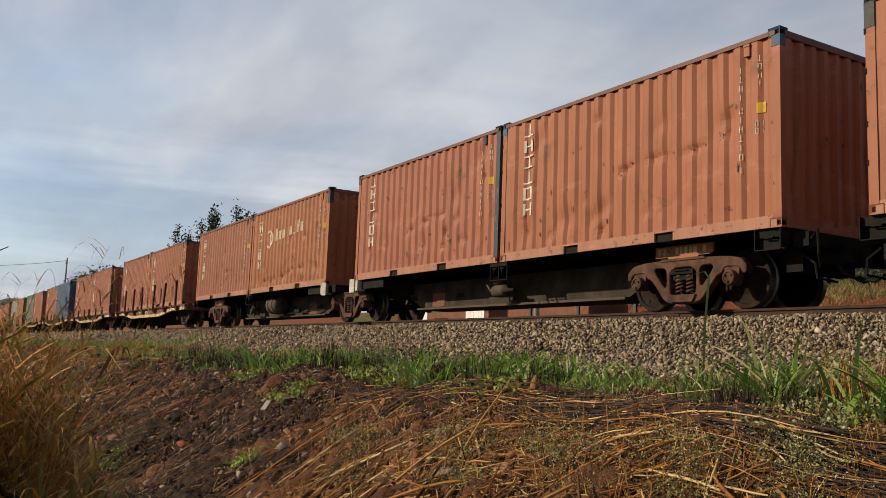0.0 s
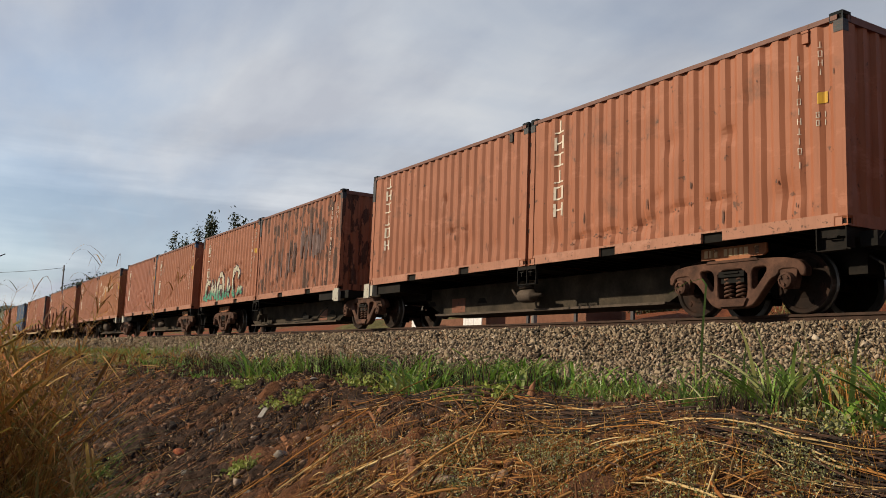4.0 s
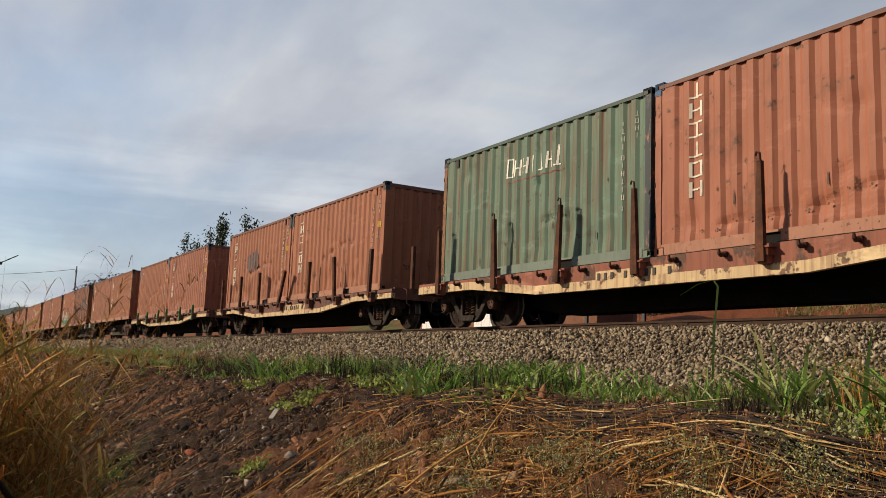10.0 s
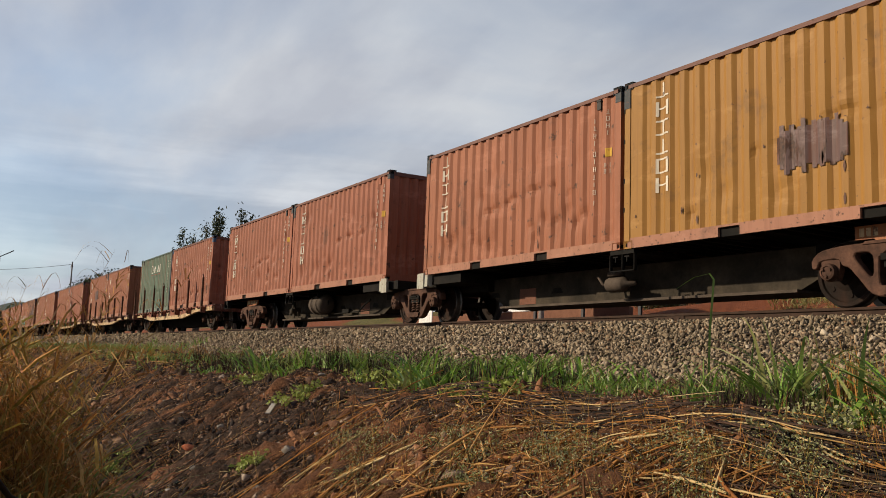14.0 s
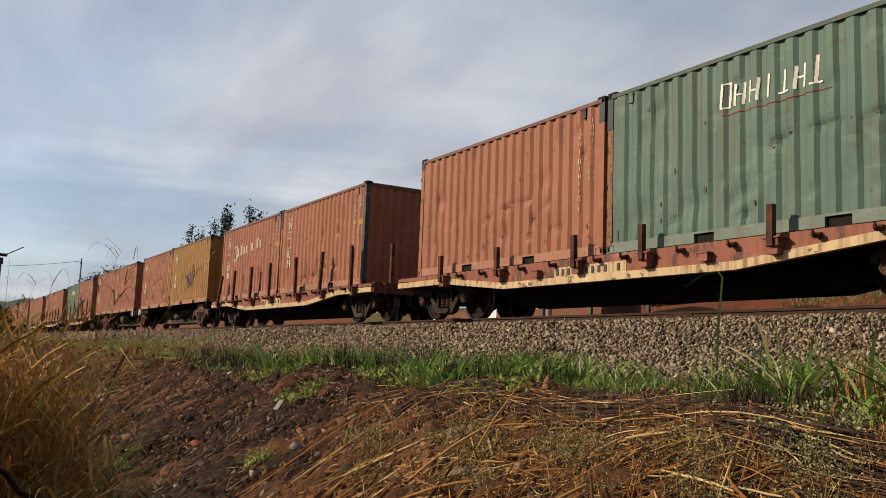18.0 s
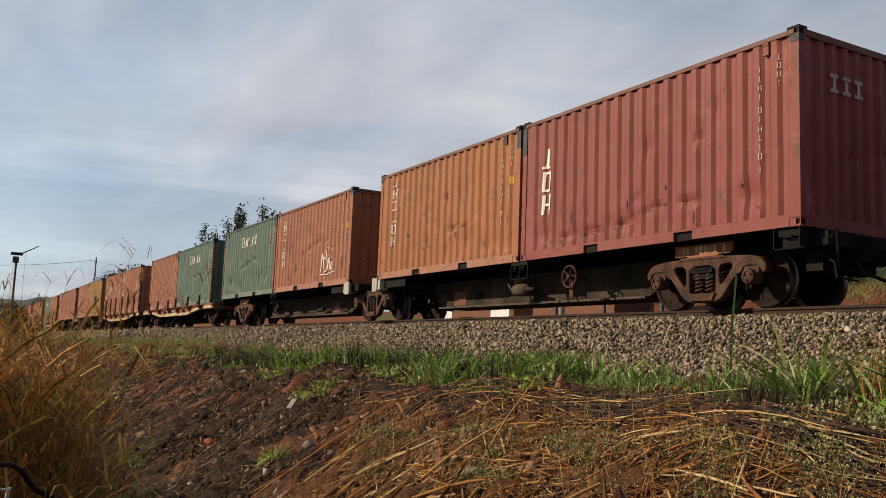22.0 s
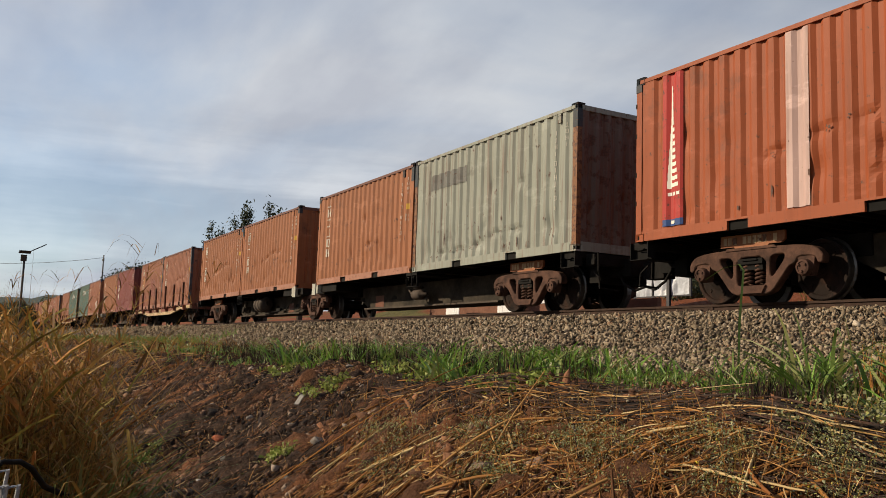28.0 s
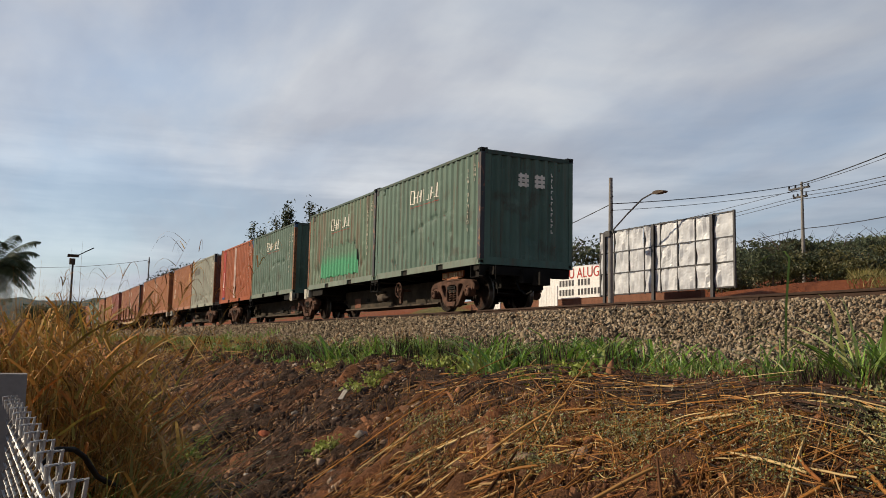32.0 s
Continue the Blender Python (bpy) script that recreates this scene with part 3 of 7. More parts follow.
# ---------------------------------------------------------------- track
def rail_bar(bm, x0, x1):
    outline = [(-0.065, -0.15), (0.065, -0.15), (0.065, -0.138), (0.012, -0.122), (0.012, -0.045), (0.034, -0.034), (0.034, -0.006), (0.026, 0), (-0.026, 0), (-0.034, -0.006), (-0.034, -0.034), (-0.012, -0.045), (-0.012, -0.122), (-0.065, -0.138)]
    a, b = [bm.verts.new((x0, y, z)) for y, z in outline], [bm.verts.new((x1, y, z)) for y, z in outline]
    bm.faces.new(a); bm.faces.new(b[::-1])
    for i in range(len(a)):
        bm.faces.new((a[i], b[i], b[(i + 1) % len(a)], a[(i + 1) % len(a)]))


def make_track():
    track = tagged(new("railway_track"), "metre gauge track of rusty rails on ballast", "track", kind="structure")
    track.location = (0, AXIS, RAIL)
    for side in (-1, 1):
        bm = bmesh.new()
        rail_bar(bm, -320, 60)
        r = part("rail", bm, STEEL["rail"], track)
        r.location.y = side * 0.535
    joint = build(lambda bm: (box(bm, -0.3, 0.3, -0.028, -0.013, -0.125, -0.04), [lathe(bm, [(0.018, 0), (0.018, -0.025)], 6, "y", (x, -0.028, -0.085)) for x in (-0.22, -0.08, 0.08, 0.22)]), mat=STEEL["rail"], name="fishplate")
    for k in range(7):
        hang("fishplate", joint, track, pose(-9.5 - 12 * k, -0.535, 0))
    tie = build(lambda bm: box(bm, -0.11, 0.11, -1.0, 1.0, -0.31, -0.155), mat=STEEL["timber"], name="sleeper", bevel=0.01)
    for k in range(110):
        hang("sleeper", tie, track, pose(2 - 0.6 * k, random.uniform(-0.03, 0.03), 0))


make_track()

# ---------------------------------------------------------------- containers
LEN, WID, TALL = 6.058, 2.438, 2.591
PITCH, DEEP = 0.2805, 0.036


def corrugation(length, pitch=PITCH, deep=DEEP):
    """Breaks of a wall panel's section: (along, inwards)."""
    n = int(length / pitch)
    a = -n * pitch / 2 + (0.115 if pitch == PITCH else 0.0)
    pts = [(-length / 2, 0.0)]
    for i in range(n):
        s = a + i * pitch
        pts += [(s + 0.036, 0.0), (s + 0.036 + 0.22 * pitch, deep), (s + 0.036 + 0.46 * pitch, deep), (s + 0.036 + 0.68 * pitch, 0.0)]
    return [p for p in pts if p[0] < length / 2] + [(length / 2, 0.0)]


SECTION = corrugation(LEN - 0.24)


def inset_at(x):
    return float(np.interp(x, [p[0] for p in SECTION], [p[1] for p in SECTION]))


def gouge_of(seed):
    """Where a fork or another box ran along the wall: its height, and from where to where."""
    r = random.Random(seed * 3 + 1)
    return r.choice([r.uniform(0.45, 0.8), r.uniform(0.9, 1.4)]), r.uniform(-2.2, 0.3), r.uniform(1.0, 2.7)


def gouge_height(level, a):
    return level + 0.10 * a + 0.05 * math.sin(a * 3)


def wall_sheet(bm, section, z0, z1, rows, dents, seed, along):
    """A corrugated wall; dents push patches of it in."""
    r = random.Random(seed)
    spots = [(r.uniform(-2.6, 2.6), r.choice([r.uniform(0.3, 0.7), r.uniform(0.4, 2.2)]), r.uniform(0.07, 0.22), r.uniform(0.006, 0.042)) for _ in range(dents)]
    gouge, left, right = gouge_of(seed)
    grid = []
    for a, inn in section:
        col = []
        for k in range(rows + 1):
            z = z0 + (z1 - z0) * k / rows
            d = inn + sum(s * math.exp(-((a - p) / w) ** 2 - ((z - q) / w) ** 2) for p, q, w, s in spots)
            if dents:
                # sheet beaten out of true, most of all low down
                d += 0.013 * (0.5 + 0.7 * noise.noise(Vector((a * 1.9, z * 1.6, seed)))) * (1.3 - 0.35 * z)
                if left < a < right:
                    d += 0.016 * (1.1 + math.sin(a * 9 + seed)) * math.exp(-((z - gouge_height(gouge, a)) / 0.07) ** 2)
            col.append(bm.verts.new(along(a, d, z)))
        grid.append(col)
    for p, q in zip(grid, grid[1:]):
        for k in range(rows):
            bm.faces.new((p[k], q[k], q[k + 1], p[k + 1]))


def make_casting():
    bm = bmesh.new()
    box(bm, -0.089, 0.089, -0.081, 0.081, -0.059, 0.059)
    bmesh.ops.recalc_face_normals(bm, faces=bm.faces)
    faces = list(bm.faces)
    bmesh.ops.inset_individual(bm, faces=faces, thickness=0.03)
    for f in faces:
        bmesh.ops.translate(bm, verts=f.verts, vec=-f.normal * 0.03)
        # shallow recess coloured black, for the dark inside of the hole
        f.material_index = 1
    me = mesh_of("corner_casting", bm, PAINT["slate"])
    me.materials.append(STEEL["under"])
    return me


PANELS = [build(wall_sheet, SECTION, 0.16, TALL - 0.09, 40, 8 + 4 * v, 40 + v, lambda a, d, z: (a, -WID / 2 + 0.012 + d, z), mat=PAINT["brown"], name="side_panel") for v in range(6)]
BACKPANEL = build(wall_sheet, SECTION, 0.16, TALL - 0.09, 1, 0, 3, lambda a, d, z: (a, WID / 2 - 0.012 - d, z), mat=PAINT["brown"], name="side_panel")
ENDSECTION = corrugation(WID - 0.2, 0.25, 0.045)
ENDPANEL = [build(wall_sheet, ENDSECTION, 0.16, TALL - 0.12, 14, 4 + 2 * v, 70 + v, lambda a, d, z: (LEN / 2 - 0.014 - d, a, z), mat=PAINT["brown"], name="end_panel") for v in range(3)]
ROOF = build(wall_sheet, corrugation(LEN - 0.2, 0.21, 0.02), -1.18, 1.18, 1, 0, 1, lambda a, d, z: (a, z, TALL - 0.055 - d), mat=PAINT["brown"], name="roof")
# floor coloured near-black for the shade below the box
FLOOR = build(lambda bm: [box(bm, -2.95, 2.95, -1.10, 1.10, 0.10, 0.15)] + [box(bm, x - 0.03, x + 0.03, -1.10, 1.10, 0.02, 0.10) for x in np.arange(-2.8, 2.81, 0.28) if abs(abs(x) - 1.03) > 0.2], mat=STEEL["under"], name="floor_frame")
POST = build(lambda bm: prism(bm, [(-0.06, 0.11), (0.06, 0.11), (0.06, TALL - 0.11), (-0.06, TALL - 0.11)], -0.05, 0.05), mat=PAINT["brown"], name="corner_post", bevel=0.006)
TOPRAIL = build(lambda bm: box(bm, -2.95, 2.95, -0.03, 0.03, -0.06, 0.0), mat=PAINT["brown"], name="top_rail", bevel=0.006)
POCKETS = (-1.03, 1.03)


def bottom_rail(bm):
    xs = [-2.95] + [v for p in POCKETS for v in (p - 0.18, p + 0.18)] + [2.95]
    for a, b in ((0, 1), (2, 3), (4, 5)):
        box(bm, xs[a], xs[b], -0.022, 0.022, 0.0, 0.155)
    for p in POCKETS:
        box(bm, p - 0.18, p + 0.18, -0.022, 0.022, 0.125, 0.155)


BOTRAIL = build(bottom_rail, mat=PAINT["brown"], name="bottom_rail")
# solid block; its black face paints the dark inside of the pocket
POCKET = build(lambda bm: box(bm, -0.18, 0.18, 0.05, 0.5, 0.0, 0.125), mat=STEEL["under"], name="fork_pocket")
HEADER = build(lambda bm: box(bm, -0.03, 0.03, -1.11, 1.11, -0.09, 0.0), mat=PAINT["brown"], name="end_header", bevel=0.006)
SILLBAR = build(lambda bm: box(bm, -0.03, 0.03, -1.11, 1.11, 0.0, 0.16), mat=PAINT["brown"], name="end_sill", bevel=0.006)
DOOR = build(lambda bm: [box(bm, -0.02, 0.02, -0.55, 0.55, 0.17, TALL - 0.1)] + [tube(bm, [(-0.045, y, 0.12), (-0.045, y, TALL - 0.1)], 0.017, 6) for y in (-0.35, 0.3)], mat=PAINT["brown"], name="door")
CAST = make_casting()
SLEEVE = build(lambda bm: box(bm, -0.064, 0.064, -0.054, 0.054, -1.0, 0.0), mat=PAINT["slate"], name="post_head")
HINGE = build(lambda bm: box(bm, -0.014, 0.014, -0.03, 0.03, -0.035, 0.035), mat=STEEL["under"], name="hinge", bevel=0.005)
VENT = build(lambda bm: (box(bm, -0.045, 0.045, -0.012, 0.03, -0.08, 0.08), box(bm, -0.05, 0.05, -0.02, -0.012, 0.05, 0.08)), mat=PAINT["black"], name="vent")


def strip(bm, x0, x1, z0, z1, shear=0.0, proud=0.004):
    """A painted bar that follows the corrugated side; shear leans its top, in small steps."""
    if abs(shear) > 0.001:
        n = max(2, math.ceil(abs(shear) / 0.008))
        for i in range(n):
            d = shear * (i + 0.5) / n
            strip(bm, x0 + d, x1 + d, z0 + (z1 - z0) * i / n, z0 + (z1 - z0) * (i + 1) / n, 0, proud)
        return
    cuts = sorted({x0, x1, *[p[0] for p in SECTION if x0 < p[0] < x1]})
    lo, hi = [], []
    for x in cuts:
        lo.append(bm.verts.new((x, -WID / 2 + 0.012 + inset_at(x) - proud, z0)))
        hi.append(bm.verts.new((x, -WID / 2 + 0.012 + inset_at(x) - proud, z1)))
    for i in range(len(cuts) - 1):
        bm.faces.new((lo[i], lo[i + 1], hi[i + 1], hi[i]))


def stroke(bm, points, w, proud=0.005):
    """A painted line of one width along points in x, z, laid on the corrugated side."""
    line = []
    for (ax, az), (bx, bz) in zip(points, points[1:]):
        n = max(1, int(math.hypot(bx - ax, bz - az) / 0.02))
        line += [(ax + (bx - ax) * k / n, az + (bz - az) * k / n) for k in range(n)]
    line.append(points[-1])
    rows = []
    for i, (x, z) in enumerate(line):
        (px, pz), (qx, qz) = line[max(0, i - 1)], line[min(len(line) - 1, i + 1)]
        ln = math.hypot(qx - px, qz - pz) or 1.0
        ox, oz = -(qz - pz) / ln * w / 2, (qx - px) / ln * w / 2
        rows.append([bm.verts.new((x + s * ox, -WID / 2 + 0.012 + inset_at(x + s * ox) - proud, z + s * oz)) for s in (-1, 0, 1)])
    for a, b in zip(rows, rows[1:]):
        for k in range(2):
            bm.faces.new((a[k], a[k + 1], b[k + 1], b[k]))


def arc(cx, cz, rx, rz, a0, a1, n=14):
    return [(cx + rx * math.cos(radians(a0 + (a1 - a0) * k / n)), cz + rz * math.sin(radians(a0 + (a1 - a0) * k / n))) for k in range(n + 1)]


def glyph(bm, x, z, w, h, t, shear=0.0, kind=0, proud=0.004):
    """A plain mark the size of a letter: 0 stem and foot, 1 two stems and a bar, 2 a bare stem, 3 an upright frame, 4 stem, foot and head."""
    c, cap = x + w / 2, t * 0.6

    def lie(a, q, z0):
        lean = shear * (z0 - z) / h
        strip(bm, a + lean, q + lean, z0, z0 + cap, 0, proud)
    if kind in (0, 2, 4):
        strip(bm, c - t / 2, c + t / 2, z, z + h, shear, proud)
    else:
        strip(bm, x, x + t, z, z + h, shear, proud)
        strip(bm, x + w - t, x + w, z, z + h, shear, proud)
    for a, q in ((x, c - t / 2), (c + t / 2, x + w)):
        if kind in (0, 4):
            lie(a, q, z)
        if kind == 4:
            lie(a, q, z + h - cap)
    if kind == 1:
        lie(x + t, x + w - t, z + h * 0.45)
    if kind == 3:
        lie(x + t, x + w - t, z)
        lie(x + t, x + w - t, z + h - cap)
    bmesh.ops.remove_doubles(bm, verts=bm.verts, dist=0.0004)


def stacked_name(bm, n=6):
    for k in range(n):
        glyph(bm, -2.37, 2.43 - (k + 1) * 0.225 - k * 0.062, 0.25, 0.225, 0.043, 0.0, (0, 1, 4, 0, 3, 1)[k])


def slanted_name(bm, x=-0.75, z=1.80, n=7, w=0.17, h=0.30):
    for k in range(n):
        glyph(bm, x + k * 0.235, z, w, h * (1.2 if k in (0, 6) else 1.0), 0.040, 0.03, (3, 1, 1, 2, 0, 1, 0)[k])


def serial_marks(bm, x=2.38):
    for k in range(11):
        glyph(bm, x, 2.12 - k * 0.125 - (0.05 if k > 3 else 0) - (0.05 if k > 9 else 0), 0.045, 0.08, 0.010, 0.0, (2, 0, 1, 2, 3, 2, 1, 0, 2, 3, 2)[k])
    for k in range(4):
        glyph(bm, x + 0.30, 2.22 - k * 0.115, 0.045, 0.075, 0.009, 0.0, (0, 3, 1, 2)[k])


MARK = {
    "stack": build(stacked_name, mat=PAINT["worn"], name="stacked_name"),
    "one": build(lambda bm: stacked_name(bm, n=1), mat=PAINT["white"], name="stacked_name"),
    "slant": build(slanted_name, mat=PAINT["white"], name="slanted_name"),
    "line": build(lambda bm: strip(bm, -0.72, 0.95, 1.708, 1.719), mat=PAINT["markred"], name="red_underline"),
    "serial": build(serial_marks, mat=PAINT["worn"], name="serial_stencil"),
    "tag": build(lambda bm: strip(bm, 2.66, 2.78, 1.52, 1.66), mat=PAINT["markyellow"], name="yellow_tag"),
    "plate": build(lambda bm: [glyph(bm, 2.64 + 0.08 * i, 1.25 + 0.10 * j, 0.045, 0.07, 0.010, 0.0, 3 - i) for i in range(2) for j in range(2)], mat=PAINT["bone"], name="stencil_frame"),
    "sling": build(lambda bm: [glyph(bm, -2.42, 1.62 - k * 0.42, 0.24, 0.36, 0.07, 0.03, (0, 3, 1)[k]) for k in range(3)], mat=PAINT["white"], name="stacked_name"),
    "word": build(lambda bm: [glyph(bm, -0.95 + k * 0.28, 1.52 + 0.015 * k, 0.22, 0.26 if k not in (0, 5, 6) else 0.36, 0.06, 0.0, (1, 3, 3, 2, 1, 0, 1, 3)[k]) for k in range(8)], mat=PAINT["faded"], name="faded_name"),
    "ring": build(lambda bm: (stroke(bm, arc(-1.45, 1.62, 0.24, 0.25, 0, 360, 28), 0.07), stroke(bm, [(-1.45, 1.46), (-1.45, 1.78)], 0.06)), mat=PAINT["faded"], name="ring_emblem"),
    "scribble": build(lambda bm: (stroke(bm, [(0.98, 0.44), (1.02, 0.95), (1.12, 0.50), (1.20, 0.40)] + arc(1.26, 0.62, 0.10, 0.2, -90, 160), 0.034), stroke(bm, arc(1.36, 0.98, 0.06, 0.13, -200, 120), 0.028), stroke(bm, [(1.40, 0.84), (1.44, 0.42), (1.56, 0.80), (1.60, 0.46)] + arc(1.72, 0.56, 0.09, 0.12, 200, -80), 0.032),
                                  stroke(bm, [(1.62, 1.02), (1.70, 0.94), (1.78, 1.04)], 0.026), stroke(bm, [(0.94, 0.36), (1.4, 0.34), (1.9, 0.40)], 0.026)), mat=PAINT["white"], name="graffiti"),
    "ribbon": build(lambda bm: strip(bm, -2.45, -2.05, 0.28, 2.5), mat=PAINT["markred"], name="red_band"),
    "band": build(lambda bm: strip(bm, -0.23, 0.12, 0.18, 2.48), mat=PAINT["veil"], name="white_band"),
    "foot": build(lambda bm: strip(bm, -2.45, -2.05, 0.18, 0.28), mat=PAINT["markblue"], name="blue_band"),
    "tower": build(lambda bm: ([strip(bm, -2.36 + 0.007 * k, -2.29 + 0.002 * k, 0.74 + 0.12 * k, 0.86 + 0.12 * k, 0, 0.007) for k in range(8)] + [strip(bm, -2.29 + 0.002 * k, -2.13 - 0.013 * k, 0.76 + 0.105 * k, 0.82 + 0.105 * k, 0, 0.007) for k in range(10)] + [strip(bm, -2.30 + 0.003 * k, -2.26 - 0.003 * k, 1.70 + 0.12 * k, 1.82 + 0.12 * k, 0, 0.007) for k in range(5)]
                              + [strip(bm, -2.35 + 0.09 * k, -2.28 + 0.09 * k, 0.63, 0.68, 0, 0.007) for k in range(3)] + [strip(bm, -2.30, -2.22, 0.21, 0.26, 0, 0.007)]), mat=PAINT["white"], name="white_emblem"),
    "overpaint": build(lambda bm: [strip(bm, -2.72 + 0.139 * k, -2.72 + 0.139 * (k + 1), 0.18, 0.75 + 0.05 * ((k * 5) % 4)) for k in range(9)] + [strip(bm, -0.1 + 0.139 * k, -0.1 + 0.139 * (k + 1), 0.62 + 0.04 * (k % 2), 1.45 + 0.05 * ((k * 3) % 4)) for k in range(9)], mat=PAINT["overred"], name="overpainted_patch"),
    "greypatch": build(lambda bm: strip(bm, -2.3, -0.7, 1.78, 2.12), mat=PAINT["greyed"], name="darker_patch"),
}


def blob(bm, cx, cz, rx, rz, seed, proud=0.005):
    """A ragged sprayed patch in upright slices that follow the wall."""
    r = random.Random(seed)
    n = 16
    tops = [r.uniform(0.65, 1.0) for _ in range(n + 1)]
    lows = [r.uniform(0.65, 1.0) for _ in range(n + 1)]
    for k in range(n):
        a, b = -1 + 2 * k / n, -1 + 2 * (k + 1) / n
        e = math.sqrt(max(0.05, 1 - ((a + b) / 2) ** 10))
        strip(bm, cx + a * rx, cx + b * rx + 0.002, cz - rz * lows[k] * e, cz + rz * tops[k] * e, 0, proud)


SPRAYBLACK = paint("spray_smear", (0.16, 0.10, 0.095), 0.5, 0.9, streak=0.8, spot_size=5.0, spot_dark=0.6, scuff=0.6, run=0.4)
def sprayed(name, low, high, z0, z1, ragged=0.25):
    """Two sprayed colours that run into each other upwards."""
    m, nt, N, L, b = material(name)
    co = N("ShaderNodeTexCoord").outputs["Object"]
    sep = N("ShaderNodeSeparateXYZ"); L(co, sep.inputs[0])
    rise = N("ShaderNodeMapRange"); rise.inputs[1].default_value, rise.inputs[2].default_value = z0, z1
    L(sep.outputs[2], rise.inputs[0])
    add = N("ShaderNodeMath"); add.operation = "MULTIPLY_ADD"; add.inputs[1].default_value = ragged * 4
    L(noise_of(nt, co, 3.5, 6, 0.6), add.inputs[0])
    off = N("ShaderNodeMath"); off.operation = "SUBTRACT"; off.inputs[1].default_value = ragged * 2
    L(rise.outputs[0], off.inputs[0]); L(off.outputs[0], add.inputs[2])
    c = ramp(nt, add.outputs[0], [(0.3, low), (0.7, high)])
    c = blend(nt, 0.4, c, ramp(nt, noise_of(nt, co, 16, 6), [(0.3, (0.5, 0.5, 0.5)), (0.6, (1, 1, 1))]), "MULTIPLY")
    L(c, b.inputs["Base Color"])
    b.inputs["Roughness"].default_value = 0.7
    b.inputs["Specular IOR Level"].default_value = 0.2
    return m


SPRAY_SHAPES = [arc(-2.15, 0.52, 0.28, 0.34, 60, 250), [(-2.10, 0.24), (-1.92, 0.56)], [(-1.80, 0.22), (-1.66, 0.92), (-1.50, 0.40), (-1.34, 0.84), (-1.22, 0.22)], arc(-0.66, 0.48, 0.34, 0.58, 215, -35), arc(-0.66, 0.42, 0.12, 0.2, 0, 360),
                [(-0.08, 0.22), (0.10, 0.84), (0.22, 0.30), (0.38, 0.62)], arc(0.98, 0.70, 0.36, 0.50, 100, 265), [(0.92, 1.20), (1.26, 1.02), (1.16, 0.80)], [(1.08, 0.24), (1.36, 0.50)], [(-2.62, 0.22), (-2.52, 0.42)], [(1.50, 0.28), (1.58, 0.52)]]


def big_letters(bm, fat, proud):
    """Bold bent strokes side by side."""
    for k, shape in enumerate(SPRAY_SHAPES):
        stroke(bm, shape, 0.15 + fat, proud + 0.0004 * k)


MARK["patch"] = build(lambda bm: [strip(bm, -1.75 + 0.139 * k, -1.75 + 0.139 * (k + 1), 0.30 + 0.02 * ((k * 5) % 3), 0.36 + (0.86 + 0.03 * ((k * 7) % 4)) * (1 - (abs(k - 12) / 12.6) ** 10)) for k in range(25)], mat=sprayed("patch_green", (0.05, 0.25, 0.13), (0.095, 0.165, 0.115), 0.5, 1.25, 0.15), name="repainted_patch")
MARK["sprayedge"] = build(big_letters, 0.07, 0.004, mat=PAINT["plum"], name="graffiti_outline")
MARK["spray"] = build(big_letters, 0.0, 0.008, mat=sprayed("spray_green_to_cream", (0.06, 0.24, 0.16), (0.44, 0.42, 0.33), 0.25, 0.75), name="graffiti_letters")
def burnt_runs(bm):
    """Bare rusted runs that climb across the wall, side by side."""
    r = random.Random(77)
    x = -2.1
    while x < 2.0:
        w = r.uniform(0.02, 0.07)
        mid = 0.75 + 0.22 * (x + 2.1) + 0.2 * math.sin(x * 2.7)
        if r.random() < 0.55 + 0.2 * x:
            strip(bm, x, x + w, max(0.2, mid - r.uniform(0.1, 0.6)), min(2.4, mid + r.uniform(0.05, 0.5)), 0.0, 0.005)
        x += w


MARK["sprayblack"] = build(burnt_runs, mat=SPRAYBLACK, name="bare_rust")
MARK["blackspot"] = build(lambda bm: blob(bm, -0.4, 1.45, 0.55, 0.35, 6), mat=SPRAYBLACK, name="graffiti")
MARK["darktag"] = build(lambda bm: blob(bm, 0.22, 1.0, 0.5, 0.34, 8), mat=SPRAYBLACK, name="graffiti")


def smudge(bm, x, z, w, h, r, proud=0.003):
    """A ragged patch of five to eight corners that lies on the wall."""
    n = r.randint(5, 8)
    ring = []
    for k in range(n):
        q = 2 * math.pi * k / n
        px, pz = x + w * math.cos(q) * r.uniform(0.4, 1.0), z + h * math.sin(q) * r.uniform(0.4, 1.0)
        ring.append(bm.verts.new((px, -WID / 2 + 0.012 + inset_at(px) - proud, pz)))
    bm.faces.new(ring)


def scuffs(bm, v):
    """Rubbed-through paint where the gouge caught the ribs, and a few knocks elsewhere."""
    r = random.Random(90 + v)
    level, left, right = gouge_of(40 + v)
    crests = [(p[0] + q[0]) / 2 for p, q in zip(SECTION, SECTION[1:]) if p[1] == 0.0 and q[1] == 0.0]
    for x in crests:
        if left < x < right:
            z = gouge_height(level, x) + r.uniform(-0.03, 0.03)
            for _ in range(r.randint(1, 4)):
                smudge(bm, x + r.uniform(-0.03, 0.03), z + r.uniform(-0.05, 0.04), r.uniform(0.008, 0.03), r.uniform(0.006, 0.03), r, 0.006)
        elif r.random() < 0.35:
            smudge(bm, x, r.uniform(0.3, 2.2), r.uniform(0.008, 0.02), r.uniform(0.01, 0.07), r, 0.005)
    for _ in range(5):
        x, z = r.choice(crests), r.uniform(0.25, 0.9)
        smudge(bm, x, z, 0.02, r.uniform(0.05, 0.16), r, 0.005)


SCUFFS = [build(scuffs, v, mat=PAINT["brown_old"], name="rust_scrape") for v in range(6)]


